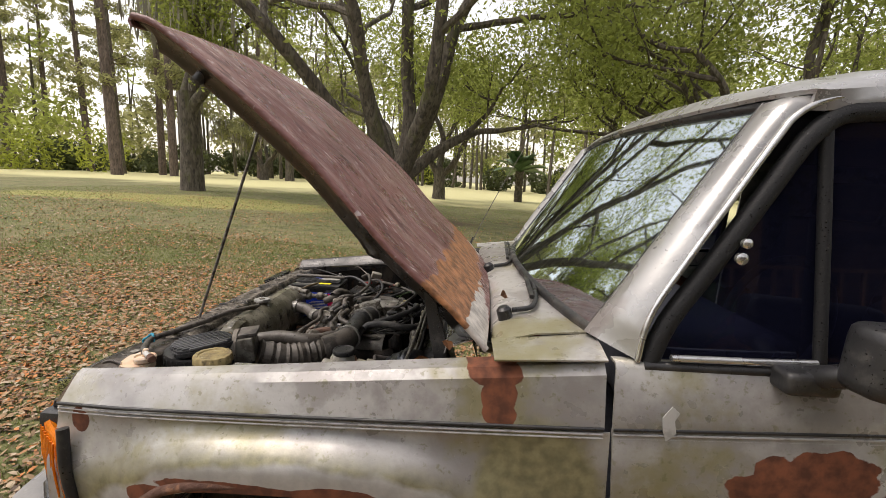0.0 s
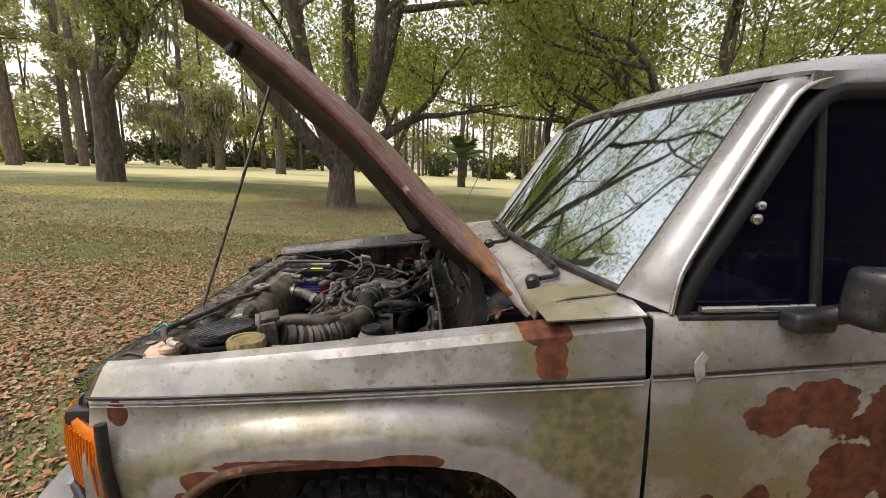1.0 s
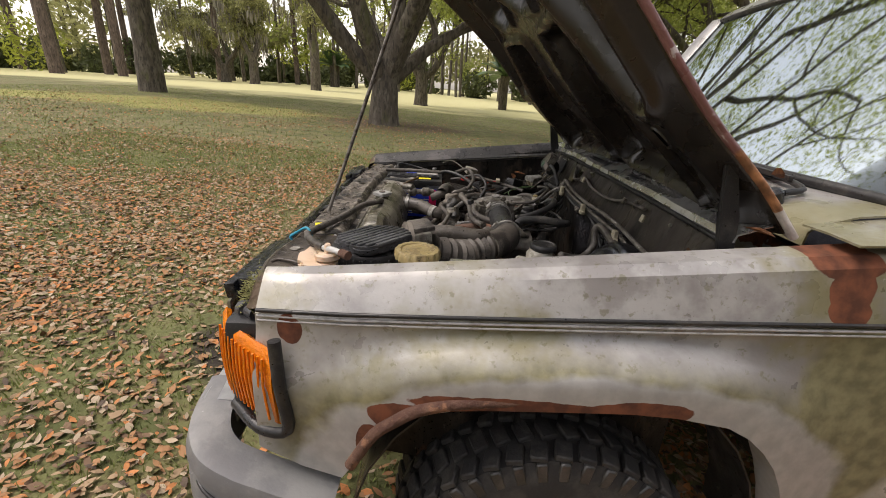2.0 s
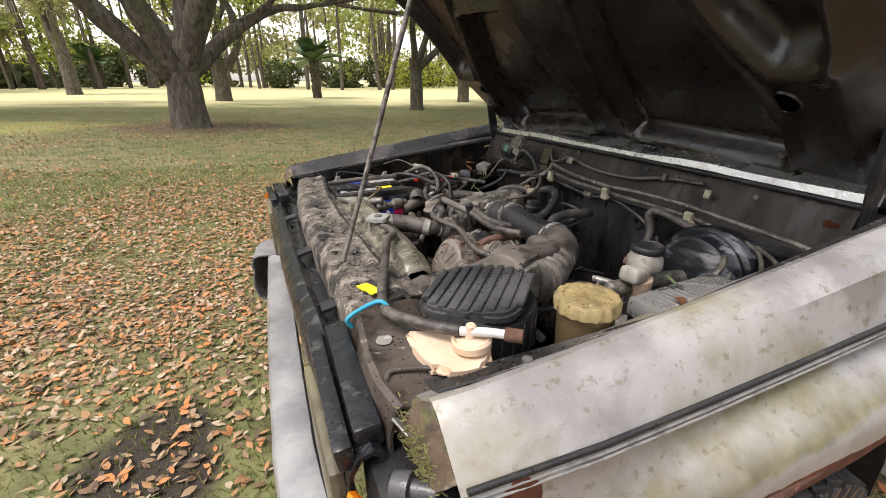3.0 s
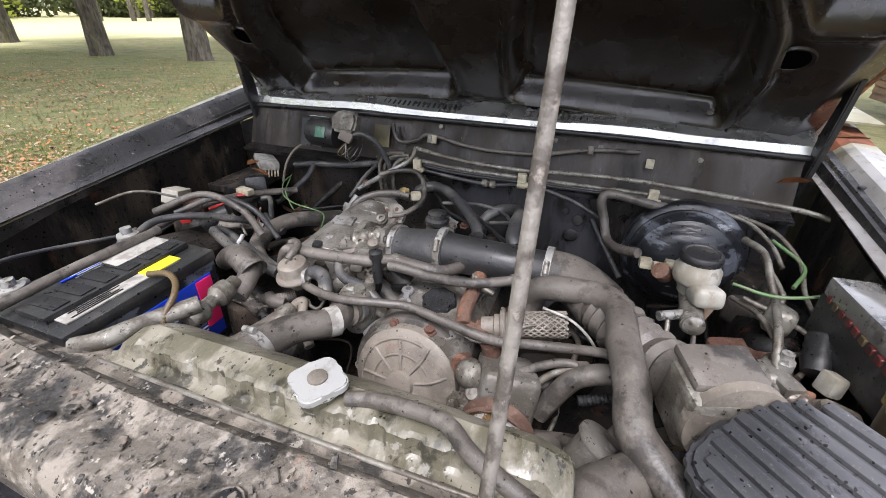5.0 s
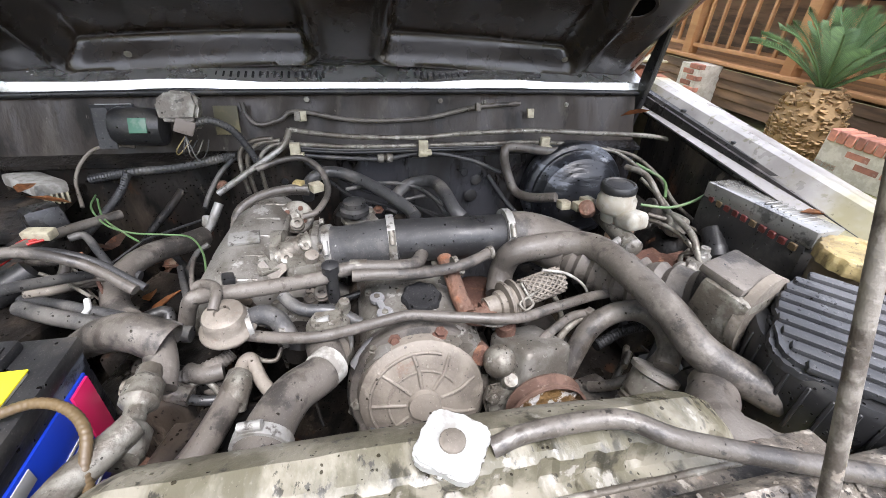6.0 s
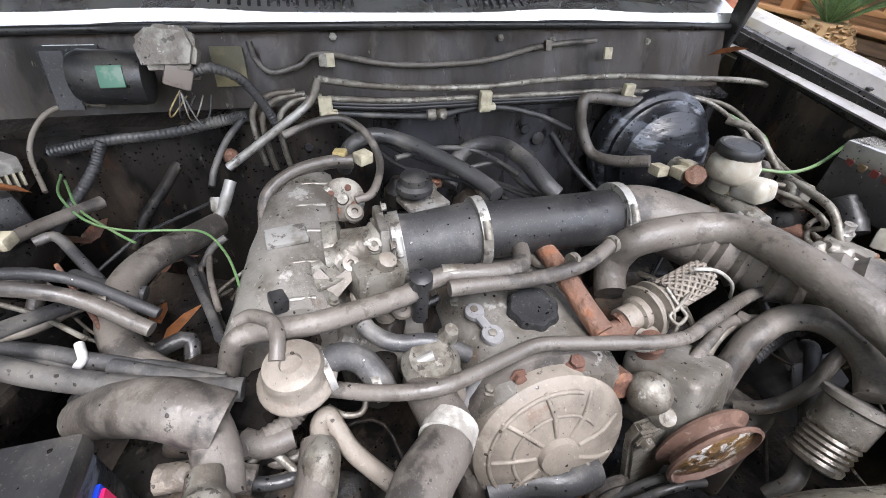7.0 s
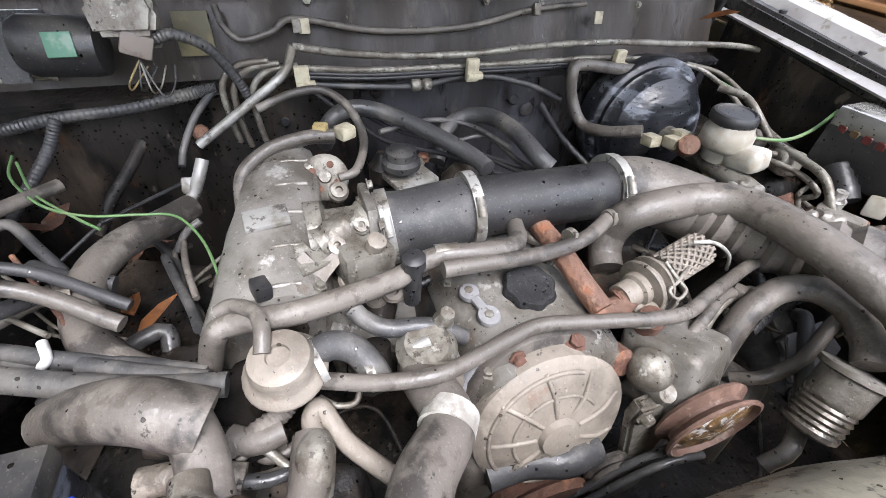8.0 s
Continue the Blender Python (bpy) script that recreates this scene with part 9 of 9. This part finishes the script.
for x, y, z, r in ((-0.418, 2.84, 0.853, 0.0145), (-0.44, 2.797, 0.838, 0.0145), (-0.41, 2.725, 0.842, 0.0105), (-0.335, 2.5, 0.868, 0.0105), (-0.352, 2.56, 0.866, 0.0105), (-0.27, 2.598, 0.848, 0.0125)):
    part("spring_clip", lathe([(r * 0.9, -0.0035), (r, -0.0035), (r, 0.0035), (r * 0.9, 0.0035)], (x, y, z), (0.25, -1, 0.05), 16), M["steel"], engine)
    part("clip_ear", rbox((x - r * 0.6, y, z + r * 0.75), (0.006, 0.004, 0.008), 0.001, (0, 20, 0)), M["steel"], engine)
for x, y, z, m in ((-0.11, 2.69, 0.84, "dullsteel"), (-0.135, 2.672, 0.842, "galv"), (-0.105, 2.655, 0.832, "copper"), (-0.45, 2.6, 0.822, "rust")):
    part("bracket_nut", lathe([(0.011, 0), (0.011, 0.002), (0.0075, 0.0025), (0.0075, 0.008), (0.004, 0.009)], (x, y, z), (-0.3, 0, 1), 6), M[m], engine)
part("sensor_bracket", plate([(0, 0), (0.04, 0), (0.046, 0.02), (0.03, 0.03), (0.0, 0.026)], (-0.135, 2.71, 0.838), (0.1, -0.99, 0), (0.98, 0.1, 0.15), 0.003, 0.0008), M["dullsteel"], engine, "bare steel sensor bracket")
part("idler_pulley", lathe([(0.012, -0.01), (0.034, -0.009), (0.034, -0.004), (0.029, 0.0), (0.034, 0.004), (0.034, 0.009), (0.012, 0.01)], (-0.528, 2.54, 0.645), (-1, 0.1, 0.15), 26), M["dust"], engine, "dusty idler pulley")
for o in (0.0, 0.012):
    part("drive_belt", tube([(-0.53 - o, 2.6, 0.622), (-0.532 - o, 2.54, 0.68), (-0.535 - o, 2.5, 0.7), (-0.538 - o, 2.46, 0.696)], 0.0045, seg=6, n=5), M["rubber"], engine)

# wipers, washer nozzle, aerial, loose leaves
for (x0, y0, y1) in ((0.262, 2.13, 2.62), (0.25, 2.72, 3.2)):
    wp = part("wiper_arm", tube([(x0, y0, 1.09), (x0 + 0.06, y0 + 0.03, 1.1), (x0 + 0.09, (y0 + y1) / 2, 1.112), (x0 + 0.1, y1, 1.118)], 0.007, seg=8, n=5), M["black"], car, "black wiper arm lying on the glass")
    part("wiper_pivot", lathe([(0.02, -0.02), (0.02, 0.012), (0.012, 0.02)], (x0 - 0.02, y0, 1.08), (-0.3, 0, 1), 14), M["black"], wp)
    part("wiper_blade", rbox((x0 + 0.075, (y0 + y1) / 2 + 0.05, 1.112), (0.012, (y1 - y0) * 0.95, 0.012), 0.003, (0, 0, -4)), M["black"], wp)
part("aerial", tube([(0.16, 3.42, 1.06), (0.24, 3.42, 1.24), (0.36, 3.43, 1.48), (0.5, 3.44, 1.74)], [0.003, 0.002, 0.0015], seg=6, n=3), M["galv"], car, "thin bent aerial")
part("aerial_base", lathe([(0.012, 0), (0.01, 0.012), (0.006, 0.03), (0.004, 0.06)], (0.157, 3.42, 1.055), (0.3, 0, 1), 10), M["black"], car)
M["deadleaf"] = surf("dead_leaf", (0.3, 0.12, 0.04), [((0.16, 0.07, 0.03), 60, 0.5, 0.1, 0.8)], rough=0.8, random_tint=0.35)
for k, (x, y, z, ax, ay, az) in enumerate(((0.04, 2.04, 0.972, 30, 20, 40), (0.235, 2.13, 1.13, 60, 10, 70), (-0.1, 3.22, 0.905, 10, 8, 15), (-0.14, 3.17, 0.9, 25, -10, 80), (-0.27, 3.0, 0.775, 20, 10, 140), (-0.24, 3.03, 0.77, -15, 20, 20), (-0.40, 2.0, 0.9365, 0, 2, 60), (0.1, 1.96, 1.05, 5, 0, 100))):
    bm = bmesh.new()
    s = 0.015 if k == 6 else 0.026
    vs = [bm.verts.new(pose(x, y, z, ax, ay, az) @ Vector(q)) for q in ((-1.3 * s, 0, 0.002), (-0.5 * s, 0.42 * s, 0.006), (0.4 * s, 0.45 * s, 0.005), (1.3 * s, 0, 0.0), (0.4 * s, -0.45 * s, 0.006), (-0.5 * s, -0.42 * s, 0.005), (0, 0, 0))]
    for i in range(6):
        bm.faces.new((vs[i], vs[(i + 1) % 6], vs[6]))
    bmesh.ops.solidify(bm, geom=bm.faces[:], thickness=0.0006)
    solid("dead_leaf", bm, M["deadleaf"], "curled brown oak leaf lying on the car", "leaf", "leaves on the car")

# cabin: dashboard, seats, steering wheel
part("dashboard", rbox((0.72, YC, 0.99), (0.4, 1.38, 0.2), 0.05, seg=3), M["seat"], car, "dark dashboard")
for y in (2.33, 3.05):
    st = part("seat", rbox((1.45, y, 0.72), (0.5, 0.5, 0.16), 0.05, seg=3), M["seat"], car, "dark cloth front seat")
    part("backrest", rbox((1.74, y, 1.02), (0.14, 0.5, 0.6), 0.05, (0, 14, 0), seg=3), M["seat"], st)
    part("headrest", rbox((1.83, y, 1.4), (0.1, 0.28, 0.16), 0.04, (0, 14, 0), seg=3), M["seat"], st)
part("steering_wheel", tube([(1.06 + 0.06 * math.sin(a), 2.33 + 0.19 * math.cos(a), 1.05 + 0.18 * math.sin(a)) for a in (2 * math.pi * k / 24 for k in range(25))], 0.014, seg=8, n=2), M["plastic"], car)
part("cabin_floor", rbox((1.9, YC, 0.5), (2.9, 1.5, 0.03), 0.01), M["seat"], car)
part("headlining", rbox((2.05, YC, 1.585), (2.5, 1.4, 0.02), 0.01), M["seat"], car)

# ---- the house porch behind the car ----
M["deckwood"] = surf("stained_deck_wood", (0.4, 0.21, 0.095), [((0.3, 0.15, 0.065), 5, 0.5, 0.1, 0.8), ((0.42, 0.26, 0.13), 9, 0.6, 0.08, 0.6)], rough=0.65, bump=0.2, bscale=20, stretch=(0.15, 1, 1), random_tint=0.2)
M["darkwood"] = surf("weathered_siding", (0.22, 0.13, 0.075), [((0.07, 0.045, 0.03), 6, 0.5, 0.1, 0.8), ((0.2, 0.14, 0.09), 12, 0.62, 0.07, 0.5)], rough=0.75, bump=0.2, bscale=20, stretch=(0.15, 1, 1), random_tint=0.2)
M["brick"] = surf("worn_brick", (0.4, 0.17, 0.115), [((0.24, 0.11, 0.085), 9, 0.5, 0.1, 0.8), ((0.5, 0.36, 0.28), 14, 0.62, 0.06, 0.5)], rough=0.9, bump=0.3, bscale=60, random_tint=0.45)
M["mortar"] = surf("pale_mortar", (0.5, 0.47, 0.41), [((0.34, 0.31, 0.26), 14, 0.5, 0.1, 0.7)], rough=0.95, bump=0.2, bscale=60)
M["sagotrunk"] = surf("shaggy_palm_trunk", (0.26, 0.17, 0.085), rough=0.9, bump=0.3, bscale=60, island=0.5)

porch = tagged(new("porch"), "raised wooden porch with orange-brown posts and board skirting", "porch", kind="structure")
for k in range(4):
    part("siding_board", rbox((3.2, -2.3 + 0.008 * k, -0.06 + 0.115 * k), (13.0, 0.03, 0.112), 0.006, (8, 0, 0)), M["darkwood"], porch)
part("deck_edge", rbox((3.2, -2.3, 0.4), (13.2, 0.14, 0.045), 0.008), M["deckwood"], porch)
for k in range(11):
    part("deck_board", rbox((3.2, -2.445 - 0.145 * k, 0.4), (13.2, 0.138, 0.03), 0.004), M["deckwood"], porch)
for k in range(8):
    part("porch_post", rbox((-3.5 + 1.75 * k, -2.4, 1.68), (0.15, 0.15, 2.54), 0.008), M["deckwood"], porch, "square orange-brown post")
part("rail_top", rbox((3.2, -2.4, 1.32), (12.6, 0.09, 0.04), 0.006), M["deckwood"], porch)
part("rail_bottom", rbox((3.2, -2.4, 0.54), (12.6, 0.06, 0.05), 0.006), M["deckwood"], porch)
for k in range(50):
    part("baluster", rbox((-2.7 + 0.25 * k, -2.4, 0.93), (0.04, 0.04, 0.75), 0.004), M["deckwood"], porch)
part("porch_beam", rbox((3.2, -2.45, 2.95), (13.4, 0.16, 0.24), 0.008), M["deckwood"], porch)
part("porch_roof", rbox((3.2, -3.7, 3.45), (14.2, 3.6, 0.06), 0.01, (-14, 0, 0)), M["darkwood"], porch)
part("house_wall", rbox((3.2, -4.3, 1.7), (13.2, 0.16, 3.4), 0.01), M["darkwood"], porch)
for k in range(2):
    part("house_window", rbox((1.0 + 3.6 * k, -4.2, 1.8), (1.2, 0.05, 1.2), 0.01), M["sideglass"], porch)

wall_base = tagged(new("brick_edging"), "low brick border wall with a soldier course", "brick wall", kind="structure")
part("mortar_bed", rbox((-0.3, -1.5, 0.06), (4.7, 0.2, 0.36), 0.004), M["mortar"], wall_base)
part("mortar_pillar", rbox((4.55, -2.1, 0.12), (0.36, 0.36, 0.5), 0.004), M["mortar"], wall_base)
bm = rbox((0, 0, 0), (0.2, 0.09, 0.06), 0.006, seg=1)
stretcher = link("brick", bm, M["brick"])
stretcher.parent = wall_base
stretcher.location = (1.95, -1.445, -0.04)
bm = rbox((0, 0, 0), (0.066, 0.215, 0.1), 0.006, seg=1)
soldier = link("brick", bm, M["brick"])
soldier.parent = wall_base
soldier.location = (2.0, -1.49, 0.215)
rngb = random.Random(4)
for row in range(3):
    for k in range(21):
        if row == 0 and k == 0:
            continue
        o = stretcher.copy()
        scene.collection.objects.link(o)
        o.location = (1.95 - 0.212 * k - (0.106 if row % 2 else 0), -1.445 + rngb.uniform(-0.003, 0.003), -0.04 + 0.072 * row)
for k in range(1, 58):
    o = soldier.copy()
    scene.collection.objects.link(o)
    o.location = (2.0 - 0.0785 * k, -1.49 + rngb.uniform(-0.003, 0.003), 0.215 + rngb.uniform(-0.003, 0.003))
for row in range(7):
    o = stretcher.copy()
    scene.collection.objects.link(o)
    o.location = (4.46 + 0.1 * (row % 2), -1.955, -0.08 + 0.072 * row)


def sago(x, y, seed):
    """A sago palm: a shaggy scaled trunk and a crown of stiff feather leaves."""
    rng = np.random.default_rng(seed)
    z = ground_z(x, y)
    t = thing("sago_palm", (x, y, z), "sago palm with a shaggy brown trunk before the porch", "palm")
    bm = lathe([(0.2, -0.05), (0.27, 0.12), (0.29, 0.35), (0.24, 0.55), (0.14, 0.66)], (x, y, z), (0, 0, 1), 20)
    for k in range(520):
        a, h = rng.uniform(0, 6.28), rng.uniform(0.02, 0.64)
        r = float(np.interp(h, [0, 0.12, 0.35, 0.55, 0.66], [0.22, 0.27, 0.29, 0.24, 0.14]))
        s = rng.uniform(0.02, 0.045)
        rbox((x + r * math.cos(a), y + r * math.sin(a), z + h), (s * 2.0, s, s * 0.4), 0.0, (rng.uniform(-20, 20), -35 + rng.uniform(-20, 20), math.degrees(a)), bm=bm)
    part("trunk", bm, M["sagotrunk"], t)
    for k in range(26):
        a = k * 2.399
        el = 1.4 - 0.75 * (k / 26) + rng.uniform(-0.1, 0.1)
        d = Vector((math.cos(a) * math.cos(el), math.sin(a) * math.cos(el), math.sin(el)))
        ln = rng.uniform(0.9, 1.3)
        pts = [Vector((x, y, z + 0.62)) + d * ln * s - Vector((0, 0, 0.35 * ln * s * s)) for s in (0, 0.3, 0.6, 0.85, 1)]
        line = spline(pts, 14)
        fbm = tube(pts, [0.01, 0.003], seg=5, n=5)
        for i in range(3, len(line)):
            dd = (line[i] - line[i - 1]).normalized()
            side = dd.cross(Vector((0, 0, 1))).normalized()
            l2 = 0.13 * math.sin(math.pi * min(0.96, 0.15 + 0.8 * i / len(line)))
            for s in (-1, 1):
                q = line[i]
                tip = q + side * s * l2 + dd * l2 * 0.6 + Vector((0, 0, 0.05))
                w = dd * 0.0045
                vs = [fbm.verts.new(c) for c in (q - w, tip, q + w, q.lerp(tip, 0.5) + Vector((0, 0, 0.006)))]
                fbm.faces.new((vs[0], vs[1], vs[3]))
                fbm.faces.new((vs[3], vs[1], vs[2]))
        part("frond", fbm, M["palm"], t)
    return t


sago(2.55, -1.75, 71)
sago(0.3, -1.95, 72)

# ---- leaf litter and grass ----
M["litter"] = surf("oak_leaf_litter", (0.34, 0.19, 0.09), rough=0.85, island=0.0)
nt = M["litter"].node_tree
geo = nt.nodes.new("ShaderNodeNewGeometry")
ramp = nt.nodes.new("ShaderNodeValToRGB")
ramp.color_ramp.interpolation = "CONSTANT"
els = ramp.color_ramp.elements
els[0].color = (0.36, 0.19, 0.09, 1)
els[1].position, els[1].color = 0.3, (0.34, 0.235, 0.14, 1)
for pos, col in ((0.52, (0.18, 0.11, 0.065)), (0.66, (0.42, 0.33, 0.23)), (0.8, (0.5, 0.2, 0.07)), (0.92, (0.1, 0.07, 0.05))):
    e = els.new(pos)
    e.color = (*col, 1)
nt.links.new(geo.outputs["Random Per Island"], ramp.inputs[0])
nt.links.new(ramp.outputs[0], nt.nodes["Principled BSDF"].inputs["Base Color"])
M["grass"] = leaf_mat("thin_lawn_grass", (0.2, 0.235, 0.075), 0.4)


def litter(name, count, x0, x1, y0, y1, smin, smax, seed, power=1.0, reach=60.0, rim=1.5):
    """Curled oak leaves lying on the lawn, thicker in drifts."""
    rng = np.random.default_rng(seed)
    vs, fs = [], []
    made = 0
    while made < count:
        x, y = rng.uniform(x0, x1), y0 + (y1 - y0) * rng.uniform(0, 1) ** power
        dens = 0.62 + 0.9 * noise.noise(Vector((x * 0.5, y * 0.5, 4.0))) + 0.5 * noise.noise(Vector((x * 1.7, y * 1.7, 9.0)))
        dens *= max(0.12, min(1.0, (reach - y) / 4.5))
        edge = min(x - x0, x1 - x, y - y0, y1 - y)
        dens *= min(1.0, 0.02 + edge / rim)
        if rng.uniform() > dens:
            continue
        s = rng.uniform(smin, smax)
        m = pose(x, y, ground_z(x, y) + 0.006 + rng.uniform(0, 0.012), rng.normal() * 16, rng.normal() * 16, rng.uniform(0, 360))
        c = rng.uniform(-0.25, 0.35) * s
        w = rng.uniform(0.34, 0.55) * s
        b = len(vs)
        vs += [m @ Vector(q) for q in ((-s, 0, c * 0.4), (-0.2 * s, w, c), (0.45 * s, w * 0.8, c), (s, 0, 0.1 * c), (0.45 * s, -w * 0.8, c * 0.8), (-0.2 * s, -w, c))]
        fs += [[b, b + 1, b + 5], [b + 1, b + 2, b + 4, b + 5], [b + 2, b + 3, b + 4]]
        made += 1
    me = bpy.data.meshes.new(name)
    me.from_pydata([tuple(v) for v in vs], [], fs)
    me.materials.append(M["litter"])
    return tagged(new(name, me), "brown and orange fallen oak leaves scattered over the lawn", "fallen leaves", kind="stuff")


litter("leaf_litter", 112000, -7.5, 3.5, 0.0, 10.0, 0.011, 0.029, 31, 1.0, 8.8, 1.2)
litter("far_leaf_litter", 17000, -15, 10, 4.0, 19, 0.02, 0.04, 32, 1.2, 60.0, 3.0)
litter("side_leaf_litter", 5000, -5, 7, -1.4, 2.4, 0.016, 0.035, 33)


def grass(name, count, x0, x1, y0, y1, h0, h1, seed, power=1.0):
    rng = np.random.default_rng(seed)
    x = rng.uniform(x0, x1, count)
    y = y0 + (y1 - y0) * rng.uniform(0, 1, count) ** power
    z = np.array([ground_z(a, b) for a, b in zip(x, y)]) - 0.004
    p = np.stack([x, y, z], axis=1)
    h = rng.uniform(h0, h1, count)[:, None]
    a = rng.uniform(0, 6.283, count)
    w = np.stack([np.cos(a), np.sin(a), np.zeros(count)], axis=1) * (h * 0.1)
    lean = np.stack([rng.normal(size=count), rng.normal(size=count), np.zeros(count)], axis=1) * h * 0.45
    up = np.array([0, 0, 1.0]) * h
    v = np.stack([p - w, p + w, p + up + lean], axis=1).reshape(-1, 3)
    me = bpy.data.meshes.new(name)
    me.from_pydata(v.tolist(), [], np.arange(count * 3).reshape(-1, 3).tolist())
    me.materials.append(M["grass"])
    return tagged(new(name, me), "short thin green grass of the lawn", "grass", kind="stuff")


grass("lawn_grass", 190000, -6.5, 2.5, 0.6, 9.0, 0.012, 0.042, 35)
grass("far_lawn_grass", 110000, -17, 11, 6.0, 25, 0.025, 0.06, 36, 1.3)
